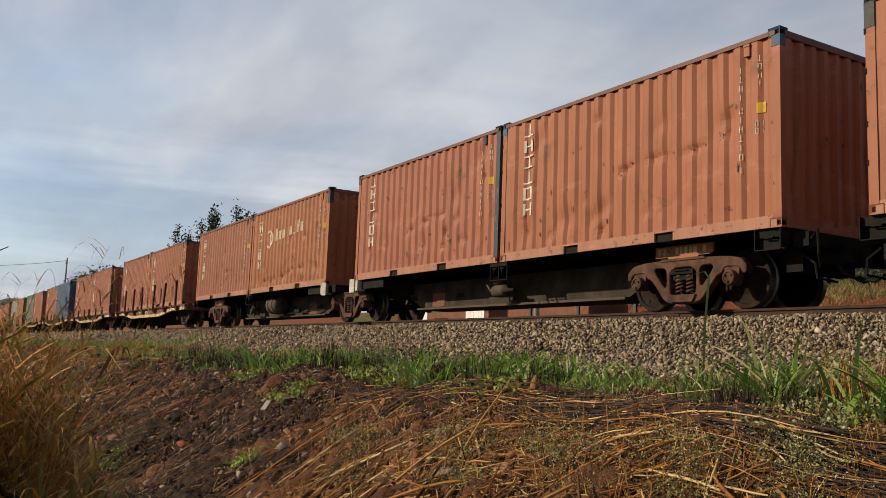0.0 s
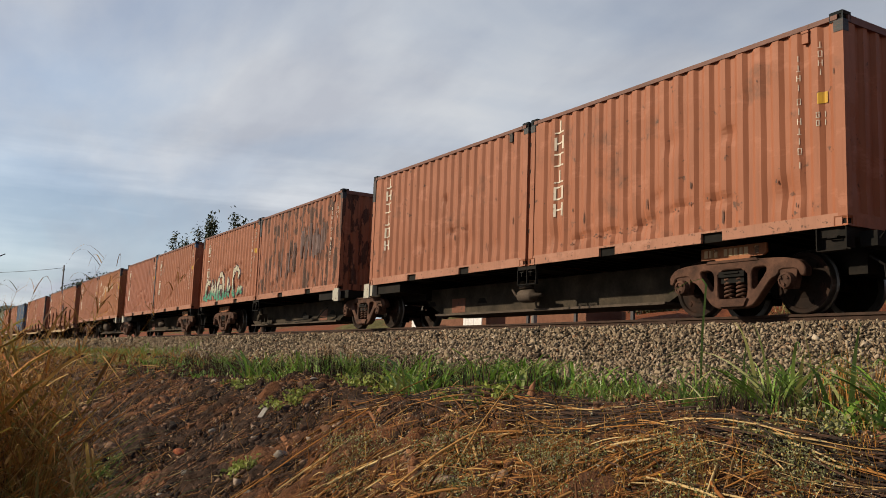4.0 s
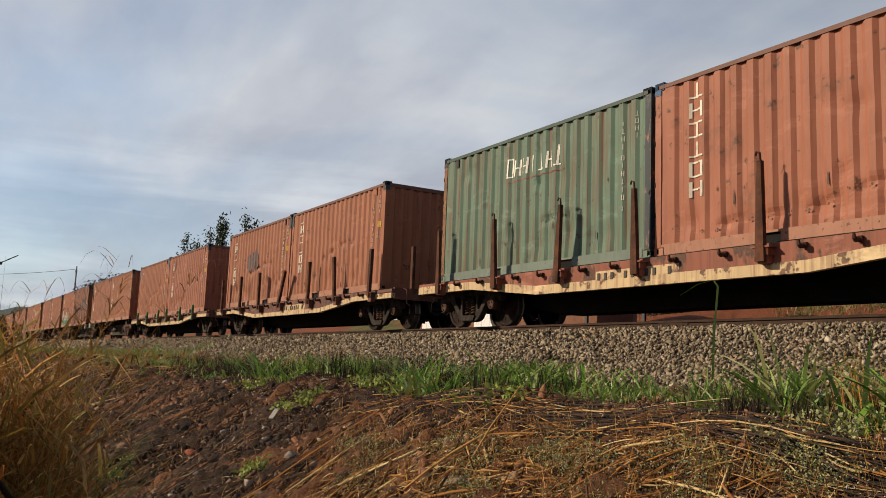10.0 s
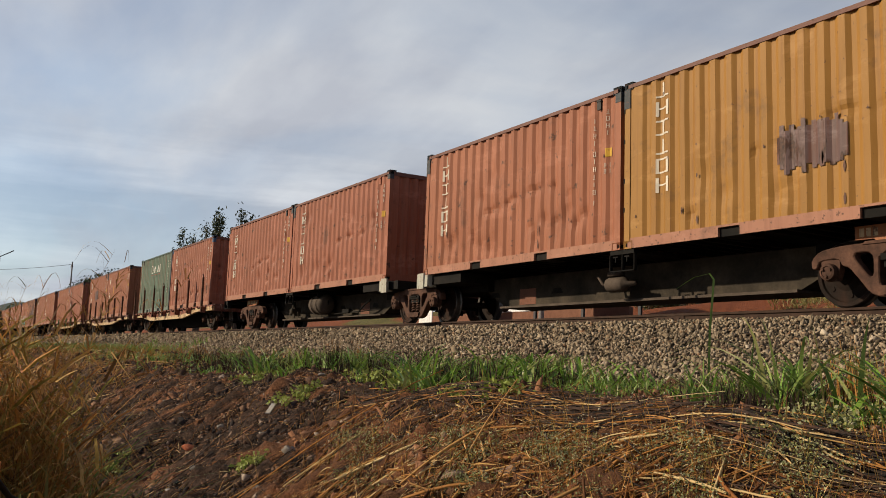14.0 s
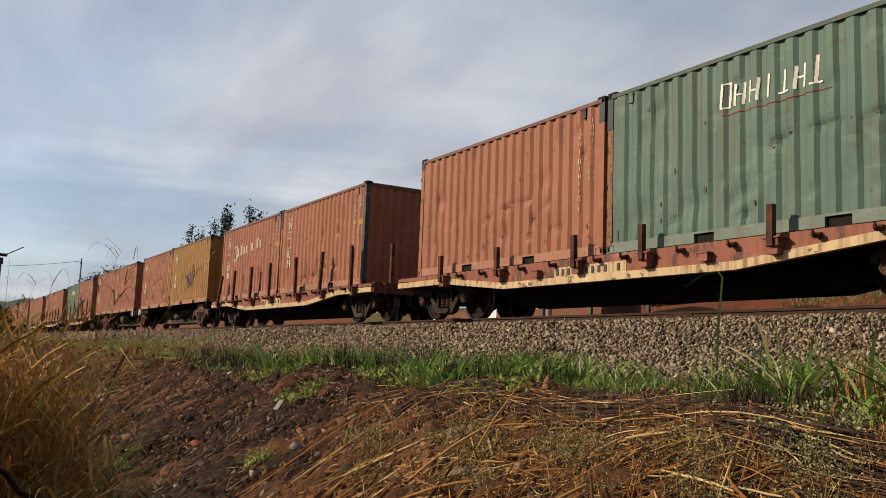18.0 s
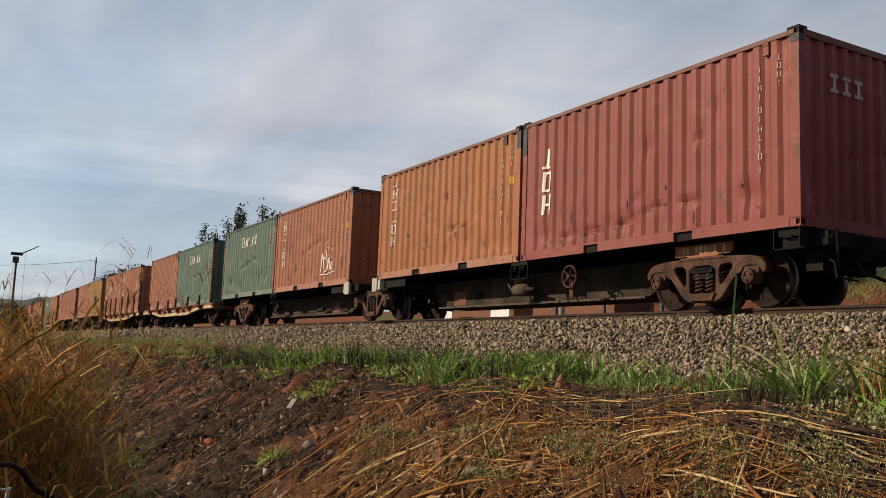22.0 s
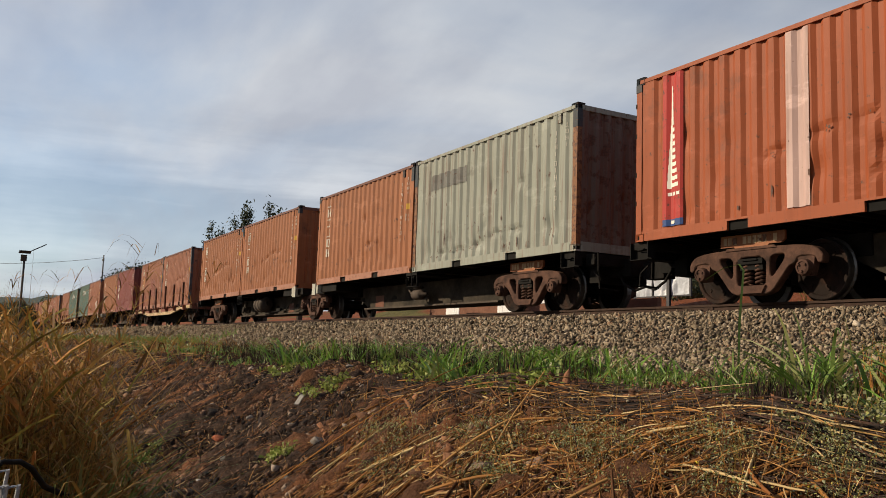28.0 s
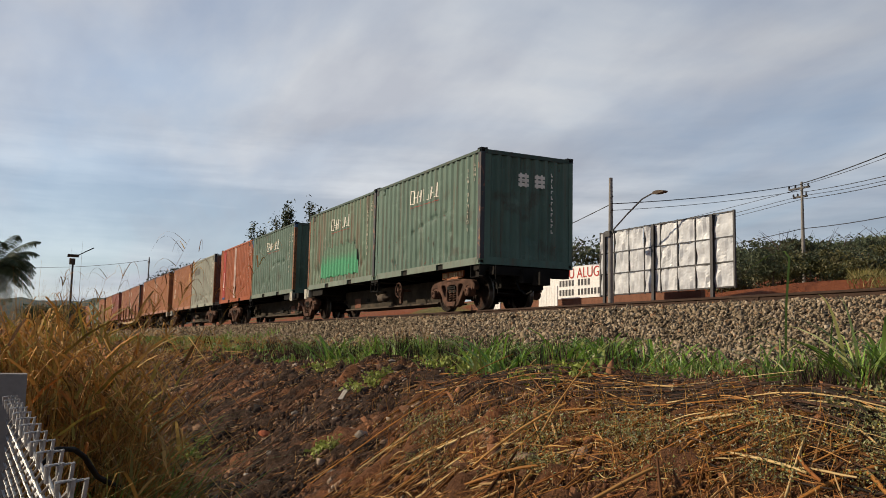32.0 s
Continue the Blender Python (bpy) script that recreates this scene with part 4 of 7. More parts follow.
def end_marks(bm, wide):
    for y0 in ((-0.25, 0.18) if wide else (-0.6, -0.35, -0.1)):
        for k in range(3):
            z = 1.82 + 0.1 * k
            if wide or k != 1:
                box(bm, LEN / 2 - 0.012, LEN / 2 - 0.006, y0, y0 + (0.27 if wide else 0.16), z, z + (0.07 if wide else 0.05))
        if wide:
            for k in range(2):
                box(bm, LEN / 2 - 0.012, LEN / 2 - 0.005, y0 + 0.04 + 0.13 * k, y0 + 0.09 + 0.13 * k, 1.8, 2.12)
        else:
            box(bm, LEN / 2 - 0.012, LEN / 2 - 0.005, y0 + 0.05, y0 + 0.11, 1.85, 2.04)


def end_serial(bm, w, h):
    for k in range(11):
        z = 2.1 - 0.13 * k
        box(bm, LEN / 2 - 0.012, LEN / 2 - 0.006, 0.62, 0.62 + w * 0.35, z, z + h)
        box(bm, LEN / 2 - 0.012, LEN / 2 - 0.006, 0.62 + w * 0.35, 0.62 + w, z + (h * 0.7 if k % 2 else 0), z + (h if k % 2 else h * 0.35))


MARK["endglyphs"] = build(end_marks, True, mat=PAINT["white"], name="end_emblem")
MARK["endword"] = build(end_marks, False, mat=PAINT["bone"], name="end_emblem")
MARK["endfaint"] = build(end_serial, 0.035, 0.055, mat=PAINT["dusty"], name="serial_stencil")
MARK["endserial"] = build(end_serial, 0.05, 0.08, mat=PAINT["white"], name="serial_stencil")

COLOURS = {"brown": "weathered brown-orange", "red": "oxide red", "pale": "faded pale orange", "orange": "orange", "rusted": "heavily rusted orange-brown", "yellow": "dull yellow", "green": "faded rust-streaked green", "teal": "dark green",
           "wine": "wine red", "grey": "rust-stained pale grey", "bright": "bright orange", "blue": "blue"}


def make_container(colour, marks, seed, corners="slate", post="", extra=""):
    c = tagged(new("shipping_container"), f"{COLOURS[colour]} corrugated steel shipping container{extra}", "container", "containers on the train")
    p, r = PAINT[colour], random.Random(seed)
    postpaint = PAINT[post] if post else p
    toprail = PAINT["railgreen"] if colour in ("green", "teal") else p if colour in ("grey", "blue", "bright") else PAINT["rail"]
    hang("side_panel", PANELS[seed % 6], c, mat=p)
    hang("side_panel", BACKPANEL, c, mat=p)
    hang("end_panel", ENDPANEL[seed % 3], c, mat=PAINT["greyrust"] if "endstain" in marks else p)
    hang("roof", ROOF, c, mat=p)
    hang("floor_frame", FLOOR, c)
    for y in (-0.555, 0.555):
        hang("door", DOOR, c, pose(-LEN / 2 + 0.05, y, 0), p)
    for x in (-1, 1):
        for y in (-1, 1):
            hang("corner_post", POST, c, pose(x * (LEN / 2 - 0.064), y * (WID / 2 - 0.054), 0), postpaint)
            for z in (0.059, TALL - 0.059):
                hang("corner_casting", CAST, c, pose(x * (LEN / 2 - 0.089), y * (WID / 2 - 0.081), z), PAINT[corners] if z > 1 else p)
        # post heads keep the dark paint of the castings
        drop = r.choice((0.10, 0.14, 0.32, 2.36)) if x > 0 else r.choice((0.08, 0.12, 0.3, 0.5))
        hang("post_head", SLEEVE, c, pose(x * (LEN / 2 - 0.062), -WID / 2 + 0.052, TALL - 0.11) @ Matrix.Diagonal((1, 1, drop, 1)), PAINT["chipped" if drop > 1 else corners])
        hang("end_header", HEADER, c, pose(x * (LEN / 2 - 0.034), 0, TALL - 0.034), toprail)
        hang("end_sill", SILLBAR, c, pose(x * (LEN / 2 - 0.034), 0, 0.006), p)
    for y in (-1, 1):
        hang("top_rail", TOPRAIL, c, pose(0, y * (WID / 2 - 0.034), TALL - 0.036), toprail)
        # bottom rails: brightness of their sunward face is put into a paler paint
        hang("bottom_rail", BOTRAIL, c, pose(0, y * (WID / 2 - 0.031), 0.004), PAINT[{"brown": "dusty", "red": "dusty", "pale": "dusty", "orange": "dusty", "yellow": "dusty", "rusted": "dusty", "green": "litdustygreen", "teal": "litdustygreen"}.get(colour, colour)])
    for x in POCKETS:
        hang("fork_pocket", POCKET, c, pose(x, -WID / 2, 0.004))
    for z in (0.6, 1.05, 1.67, 2.15):
        hang("hinge", HINGE, c, pose(-LEN / 2 + 0.004, -WID / 2 + 0.03, z))
    hang("vent", VENT, c, pose(-2.5 if colour in ("green", "teal") else 2.52, -WID / 2 + 0.005, 2.40), PAINT["black"] if seed % 2 else p)
    tagged(hang("rust_scrape", SCUFFS[seed % 6], c), kind="stuff")
    for m in [q for q in marks if q != "endstain"]:
        o = hang(MARK[m].name.split(".")[0], MARK[m], c)
        tagged(o, kind="stuff" if m not in ("tag", "band", "ribbon", "foot", "line") else "")
    return c


# ---------------------------------------------------------------- wagons
AXLE, WHEEL = 0.87, 0.40   # half wheelbase, wheel radius


def rounded(points, rounds=2):
    """Cut the corners of a closed outline."""
    for _ in range(rounds):
        out = []
        for p, q in zip(points, points[1:] + points[:1]):
            out += [(p[0] * 0.8 + q[0] * 0.2, p[1] * 0.8 + q[1] * 0.2), (p[0] * 0.2 + q[0] * 0.8, p[1] * 0.2 + q[1] * 0.8)]
        points = out
    return points


def plate(bm, loops, y0, y1):
    """A plate in x, z with windows: the first loop is its outline, the others are holes."""
    edges = []
    for loop in loops:
        vs = [bm.verts.new((x, y0, z)) for x, z in loop]
        edges += [bm.edges.new((vs[i], vs[(i + 1) % len(vs)])) for i in range(len(vs))]
    front = [f for f in bmesh.ops.triangle_fill(bm, use_beauty=True, use_dissolve=False, edges=edges)["geom"] if isinstance(f, bmesh.types.BMFace)]
    out = bmesh.ops.extrude_face_region(bm, geom=front, use_keep_orig=True)["geom"]
    bmesh.ops.translate(bm, verts=[v for v in out if isinstance(v, bmesh.types.BMVert)], vec=(0, y1 - y0, 0))


def side_frame(bm):
    """Cast bogie side: a top chord that droops over the axles, slanting legs, a spring seat, windows between."""
    half = [(0.0, 0.72), (0.42, 0.72), (0.80, 0.705), (1.02, 0.665), (1.13, 0.56), (1.12, 0.45), (1.05, 0.45), (1.01, 0.545), (0.76, 0.56), (0.71, 0.47), (0.62, 0.44), (0.50, 0.30), (0.36, 0.125), (0.22, 0.075)]
    outline = half + [(-x, z) for x, z in half[::-1]][:-1]
    tri = [(0.60, 0.61), (0.315, 0.61), (0.315, 0.33), (0.36, 0.31)]
    seat = [(-0.245, 0.60), (0.245, 0.60), (0.245, 0.25), (0.20, 0.19), (-0.20, 0.19), (-0.245, 0.25)]
    plate(bm, [rounded(outline, 1), rounded(tri), [(-x, z) for x, z in rounded(tri)][::-1], rounded(seat, 1)], -0.07, 0.07)
    # raised rims and the axle-box adapters
    prism(bm, [(-0.40, 0.735), (0.40, 0.735), (0.44, 0.70), (-0.44, 0.70)], -0.085, 0.085)
    prism(bm, [(-0.26, 0.205), (0.26, 0.205), (0.20, 0.10), (-0.20, 0.10)], -0.10, 0.085)
    for q in (-1, 1):
        prism(bm, [(q * 0.74, 0.55), (q * 1.0, 0.55), (q * 0.985, 0.42), (q * 0.95, 0.30), (q * 0.79, 0.30), (q * 0.755, 0.42)], -0.055, 0.05)


def coil(bm, x):
    pts = [(x + 0.056 * math.cos(a), 0.056 * math.sin(a), 0.215 + 0.30 * a / (2 * math.pi * 5.5)) for a in [2 * math.pi * 5.5 * k / 60 for k in range(61)]]
    tube(bm, pts, 0.019, 6)


def wheelset(bm):
    lathe(bm, [(0.065, -0.78), (0.065, 0.78)], 14)
    for s in (-1, 1):
        lathe(bm, [(0.10, s * 0.62), (0.12, s * 0.60), (0.20, s * 0.575), (0.33, s * 0.57), (0.345, s * 0.595), (WHEEL - 0.01, s * 0.60), (WHEEL, s * 0.58), (WHEEL + 0.005, s * 0.50), (WHEEL + 0.03, s * 0.485), (WHEEL + 0.028, s * 0.465),
                   (0.345, s * 0.46), (0.33, s * 0.51), (0.20, s * 0.52), (0.12, s * 0.47)], 36)
        for k in range(6):
            a = k * math.pi / 3
            lathe(bm, [(0.03, s * 0.572), (0.03, s * 0.585)], 8, "y", (0.26 * math.cos(a), 0, 0.26 * math.sin(a)))


def bearing(bm):
    lathe(bm, [(0.105, 0.05), (0.108, -0.04), (0.098, -0.075), (0.07, -0.085), (0.065, -0.075), (0.03, -0.075)], 18)
    for k in range(3):
        a = k * 2.094 + 0.5
        lathe(bm, [(0.018, -0.075), (0.018, -0.10)], 6, "y", (0.058 * math.cos(a), 0, 0.058 * math.sin(a)))


FRAME = build(side_frame, mat=STEEL["frame"], name="side_frame", bevel=0.012)
COILS = [build(coil, x, mat=STEEL["frame"], name="spring", smooth=True) for x in (-0.1, 0.1)]
WHEELSET = build(wheelset, mat=STEEL["wheel"], name="wheelset")
WHEELSET.materials.append(STEEL["tread"])
for q in WHEELSET.polygons:
    c = q.center
    q.material_index = 1 if math.hypot(c.x, c.z) > 0.385 else 0
BEARING = build(bearing, mat=STEEL["frame"], name="bearing_cap")
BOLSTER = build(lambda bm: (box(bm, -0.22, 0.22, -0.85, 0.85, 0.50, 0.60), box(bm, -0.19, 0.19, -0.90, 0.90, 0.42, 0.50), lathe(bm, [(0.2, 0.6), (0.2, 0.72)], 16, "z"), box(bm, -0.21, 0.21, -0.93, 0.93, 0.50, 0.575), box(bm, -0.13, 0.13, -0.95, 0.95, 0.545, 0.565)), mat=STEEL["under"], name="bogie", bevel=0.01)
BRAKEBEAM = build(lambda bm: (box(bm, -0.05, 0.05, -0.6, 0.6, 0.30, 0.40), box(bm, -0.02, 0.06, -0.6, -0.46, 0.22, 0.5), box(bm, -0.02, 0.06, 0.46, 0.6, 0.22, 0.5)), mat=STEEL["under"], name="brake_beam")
ROLLING = []


def make_bogie(wagon, x, grime=None):
    b = hang("bogie", BOLSTER, wagon, pose(x, 0, 0), label="rusty cast-steel bogie with coil springs")
    for s in (-1, 1):
        hang("side_frame", FRAME, b, pose(0, s * 0.84, 0), grime)
        for k, m in enumerate(COILS):
            hang("spring", m, b, pose(0, s * 0.84, 0))
        for a in (-1, 1):
            hang("bearing_cap", BEARING, b, pose(a * AXLE, s * 0.90, 0.40, 0, 0, 0 if s < 0 else 180))
    for a in (-1, 1):
        w = hang("wheelset", WHEELSET, b, pose(a * AXLE, 0, 0.40))
        ROLLING.append((w, a * AXLE))
        hang("brake_beam", BRAKEBEAM, b, pose(a * 0.42, 0, 0))
    return b


def coupler(bm, s):
    box(bm, min(0, s * 0.5), max(0, s * 0.5), -0.09, 0.09, 0.55, 0.72)
    box(bm, min(s * 0.45, s * 0.72), max(s * 0.45, s * 0.72), -0.16, 0.10, 0.50, 0.78)
    tube(bm, [(s * 0.05, -0.35, 0.62), (s * 0.2, -0.36, 0.42), (s * 0.45, -0.34, 0.30), (s * 0.68, -0.32, 0.36)], 0.024, 8)
    tube(bm, [(s * 0.0, -0.9, 0.62), (s * 0.18, -0.9, 0.5), (s * 0.2, -0.9, 0.32), (s * 0.2, -0.5, 0.30)], 0.016, 6)


COUPLER = {s: build(coupler, s, mat=STEEL["under"], name="coupler", bevel=0.01) for s in (-1, 1)}


def centre_beam(bm, a, b):
    """Deep middle girder with bottom flange, shallow over the bogies."""
    prism(bm, [(a - 1.9, 0.62), (a - 1.9, 0.84), (b + 1.9, 0.84), (b + 1.9, 0.62), (b + 0.7, 0.62), (b, 0.28), (a, 0.28), (a - 0.7, 0.62)], -0.30, 0.30)


def flange(bm, a, b):
    box(bm, a - 0.02, b + 0.02, -0.42, 0.42, 0.235, 0.275)


def cradle(bm):
    for x in (-0.27, 0.0, 0.26):
        box(bm, x, x + 0.015, -1.20, -1.15, 0.62, 0.94)
    box(bm, -0.27, 0.275, -1.20, -1.15, 0.62, 0.635)
    box(bm, -0.27, 0.275, -1.2, 1.2, 0.88, 0.945)
    for x in (-0.12, 0.13):
        box(bm, x - 0.06, x + 0.05, -1.215, -1.20, 0.83, 0.85)
        box(bm, x - 0.01, x + 0.005, -1.215, -1.20, 0.76, 0.85)


def corner_seat(bm, s):
    """End bracket that holds the container's foot."""
    box(bm, -0.12, 0.12, -1.24, -1.02, 0.70, 0.945)
    box(bm, s * 0.14 - 0.13, s * 0.14 + 0.13, -1.265, -1.235, 0.66, 0.985)


SEAT = {s: build(corner_seat, s, mat=PAINT["bone"], name="corner_seat", bevel=0.008) for s in (-1, 1)}
TOE = build(lambda bm: (box(bm, -0.24, 0.12, -1.16, 1.16, 0.84, 0.945), box(bm, -0.26, -0.245, -1.21, -1.05, 0.68, 0.945), box(bm, 0.125, 0.14, -1.21, -1.05, 0.70, 0.945), box(bm, -0.245, 0.125, -1.12, -1.105, 0.68, 0.84), box(bm, -0.245, 0.125, -1.21, -1.105, 0.672, 0.685),
                       tube(bm, [(-0.15, -1.13, 0.86), (-0.13, -1.17, 0.83), (0.0, -1.18, 0.83), (0.02, -1.13, 0.87)], 0.012, 6)), mat=STEEL["under"], name="end_bolster")
CRADLE = build(cradle, mat=STEEL["under"], name="middle_cradle")
CYLINDER = build(lambda bm: (lathe(bm, [(0.08, -0.36), (0.11, -0.34), (0.12, -0.3), (0.12, 0.0), (0.105, 0.05), (0.05, 0.08), (0.035, 0.28)], 18, "x"), box(bm, -0.3, -0.05, -0.08, 0.08, 0.14, 0.2), tube(bm, [(-0.36, 0, 0), (-0.5, 0, 0.02), (-0.55, -0.05, 0.14)], 0.025, 8)), mat=STEEL["tank"], name="brake_cylinder", smooth=True)
TANK = build(lambda bm: lathe(bm, [(0.05, -0.47), (0.16, -0.45), (0.24, -0.40), (0.27, -0.32), (0.27, -0.2), (0.277, -0.198), (0.277, -0.162), (0.27, -0.16), (0.27, 0.16), (0.277, 0.162), (0.277, 0.198), (0.27, 0.2), (0.27, 0.32), (0.24, 0.40), (0.16, 0.45), (0.05, 0.47)], 28, "x"), mat=STEEL["tank"], name="air_tank", smooth=True)
TANKHOLD = build(lambda bm: [(box(bm, q * 0.3 - 0.02, q * 0.3 + 0.02, -0.28, 0.28, 0.18, 0.32), tube(bm, [(q * 0.46, 0, 0.0), (q * 0.53, -0.04, 0.04), (q * 0.55, -0.04, 0.10)], 0.02, 6)) for q in (-1, 1)], mat=STEEL["under"], name="tank_bracket")
VALVES = build(lambda bm: (box(bm, -0.16, 0.14, -0.1, 0.1, -0.12, 0.12), tube(bm, [(-0.05, -0.05, 0.1), (-0.05, -0.05, 0.3)], 0.06, 10), tube(bm, [(0.14, 0, 0), (0.3, -0.05, -0.05), (0.36, -0.05, -0.16), (0.5, 0, -0.18)], 0.02, 6), tube(bm, [(-0.16, 0, 0.05), (-0.4, -0.02, 0.0), (-0.5, 0, 0.08)], 0.018, 6), lathe(bm, [(0.05, -0.2), (0.085, -0.18), (0.085, -0.1), (0.05, -0.08)], 12, "y", (0.08, 0, 0.02)), lathe(bm, [(0.03, -0.16), (0.055, -0.15), (0.055, -0.1)], 10, "y", (-0.09, 0, -0.05)), tube(bm, [(0.05, -0.06, -0.1), (0.1, -0.08, -0.2), (0.34, -0.06, -0.22)], 0.014, 6)), mat=STEEL["girder"], name="brake_valve", bevel=0.0)


def hand_wheel(bm):
    ring = [(0.19 * math.cos(a), 0, 0.19 * math.sin(a)) for a in [2 * math.pi * k / 20 for k in range(21)]]
    tube(bm, ring, 0.018, 6, cap=False)
    for k in range(5):
        a = 2 * math.pi * k / 5
        tube(bm, [(0, 0, 0), (0.19 * math.cos(a), 0, 0.19 * math.sin(a))], 0.012, 5)
    lathe(bm, [(0.04, -0.03), (0.04, 0.35)], 10)
    box(bm, -0.05, 0.05, 0.05, 0.12, -0.35, 0.05)


HANDWHEEL = build(hand_wheel, mat=STEEL["frame"], name="handbrake_wheel")
RODS = build(lambda bm: (tube(bm, [(-1.6, 0, 0.0), (1.6, 0, 0.06)], 0.016, 6), tube(bm, [(0.3, 0, 0.02), (0.9, -0.1, 0.2), (1.2, -0.1, 0.3)], 0.02, 6), box(bm, -0.6, -0.2, -0.05, 0.05, 0.02, 0.12)), mat=STEEL["under"], name="brake_rod")


def number_plate(bm):
    prism(bm, [(-0.54, 0.79), (-0.30, 0.79), (-0.27, 0.755), (0.26, 0.755), (0.30, 0.79), (0.49, 0.79), (0.55, 0.83), (0.55, 0.95), (-0.54, 0.95)], -0.02, 0.02)


def number_mark(bm):
    box(bm, 0, 0.06, -0.026, -0.02, 0.82, 0.92)


PLATE = build(number_plate, mat=PAINT["plate"], name="number_plate", bevel=0.006)
PLATEMARK = build(number_mark, mat=PAINT["cream"], name="number_bar")
# platform and draft sill share the near-black that includes painted-in shade
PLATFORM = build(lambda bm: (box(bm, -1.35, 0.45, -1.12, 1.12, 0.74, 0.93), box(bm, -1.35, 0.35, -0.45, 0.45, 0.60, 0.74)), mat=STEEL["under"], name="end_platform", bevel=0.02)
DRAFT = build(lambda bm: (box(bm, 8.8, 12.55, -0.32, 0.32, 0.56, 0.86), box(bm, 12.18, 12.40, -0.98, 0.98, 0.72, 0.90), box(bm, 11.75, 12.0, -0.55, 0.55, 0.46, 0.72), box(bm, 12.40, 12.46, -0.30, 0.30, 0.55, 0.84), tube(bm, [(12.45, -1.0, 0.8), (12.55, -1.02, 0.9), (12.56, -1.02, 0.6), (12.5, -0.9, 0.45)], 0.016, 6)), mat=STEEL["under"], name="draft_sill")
# a black plate on the web, painted dark in place of a cut hole
OPENING = build(lambda bm: prism(bm, [(-0.17, 0.47), (0.17, 0.47), (0.1, 0.57), (-0.1, 0.57)], -0.306, -0.29), mat=STEEL["under"], name="web_opening")
PRIMER = build(lambda bm: box(bm, -0.26, 0.26, -0.306, -0.29, 0.30, 0.60), mat=PAINT["primer"], name="primer_patch")
UNIT = 13.92     # from one platform of a pair to the next
DECK = {"pair": 0.95, "flat": 0.89}


def make_pair(tank, wheel):
    """Two skeleton platforms that share the middle bogie."""
    w = tagged(new("container_wagon"), "black skeleton container wagon of two platforms sharing a bogie", "wagon", "wagons of the train")
    for left, x0 in ((True, 0.0), (False, UNIT)):
        a, b = (3.6, 10.4) if left else (1.76, 8.56)
        bm = bmesh.new(); centre_beam(bm, a, b)
        part("centre_beam", bm, STEEL["girder"], w).location.x = x0
        hang("end_platform", PLATFORM, w, pose(x0 + (12.16 if left else 0.0), 0, 0, 0, 0, 0 if left else 180))
        hang("primer_patch", PRIMER, w, pose(x0 + (9.3 if left else 2.5), 0, 0))
        bm = bmesh.new(); flange(bm, a, b)
        # lighter than the web: sunlight on the flange is put into its colour
        part("bottom_flange", bm, STEEL["tank"], w).location.x = x0
        hang("middle_cradle", CRADLE, w, pose(x0 + 6.08, 0, 0))
        near_end, far_end = (x0 + 0.13, x0 + 12.03) if left else (x0 + 12.03, x0 + 0.13)
        hang("end_bolster", TOE, w, pose(near_end, 0, 0))
        hang("corner_seat", SEAT[1 if left else -1], w, pose(far_end + (0.02 if left else -0.02), 0, 0), label="bone-coloured corner bracket")
        hang("corner_seat", SEAT[-1 if left else 1], w, pose(far_end + (0.02 if left else -0.02), 0, 0, 0, 0, 180), label="bone-coloured corner bracket")
        bogie = x0 + (1.96 if left else 10.28)
        make_bogie(w, bogie)
        plate = hang("number_plate", PLATE, w, pose(bogie, -0.88, -0.03), label="rusty orange plate with raised number")
        for k in (0, 1, 2, 4, 5, 6, 7, 8, 10):
            hang("number_bar", PLATEMARK, plate, pose(-0.48 + 0.085 * k, 0, 0))
        if left and tank:
            hang("air_tank", TANK, w, pose(x0 + 7.15, -0.62, 0.60))
            hang("tank_bracket", TANKHOLD, w, pose(x0 + 7.15, -0.62, 0.60))
        if not left:
            hang("brake_cylinder", CYLINDER, w, pose(x0 + 5.5, -0.62, 0.50))
        for dx in (7.9, 9.9) if left else (1.4, 3.4):
            hang("web_opening", OPENING, w, pose(x0 + dx, 0, 0))
        if left:
            hang("brake_rod", RODS, w, pose(x0 + 9.0, -0.5, 0.32))
            hang("brake_valve", VALVES, w, pose(x0 + 5.2, -0.62, 0.45))
        if not left and wheel:
            hang("handbrake_wheel", HANDWHEEL, w, pose(x0 + 7.3, -0.98, 0.62))
        hang("draft_sill", DRAFT, w, pose(x0, 0, 0) if not left else pose(x0 + 12.16, 0, 0, 0, 0, 180))
        hang("coupler", COUPLER[-1 if left else 1], w, pose(x0 + (-0.05 if left else 12.25), 0, 0))
    make_bogie(w, (12.16 + UNIT) / 2)
    return w


SILL_LOW = [(-0.73, 0.66), (1.3, 0.66), (3.4, 0.46), (8.75, 0.46), (10.9, 0.66), (12.9, 0.66)]


def sill(bm, y0, y1):
    top = 0.865
    prism(bm, [(-0.73, 0.80), (-0.73, top), (12.9, top), (12.9, 0.80)] + [(x, z + 0.10) for x, z in SILL_LOW[::-1]][1:-1], y0, y1)


def sill_edge(bm, y0, y1, thick):
    n = len(SILL_LOW)
    prism(bm, [(x, z) for x, z in SILL_LOW] + [(x, z + thick) for x, z in SILL_LOW[::-1]], y0, y1)


def stake_pocket(bm):
    box(bm, -0.1, 0.1, -0.14, 0.0, 0.70, 0.80)
    box(bm, -0.14, 0.14, -0.16, 0.0, 0.795, 0.815)
    box(bm, -0.08, 0.08, -0.12, 0.0, 0.60, 0.70)


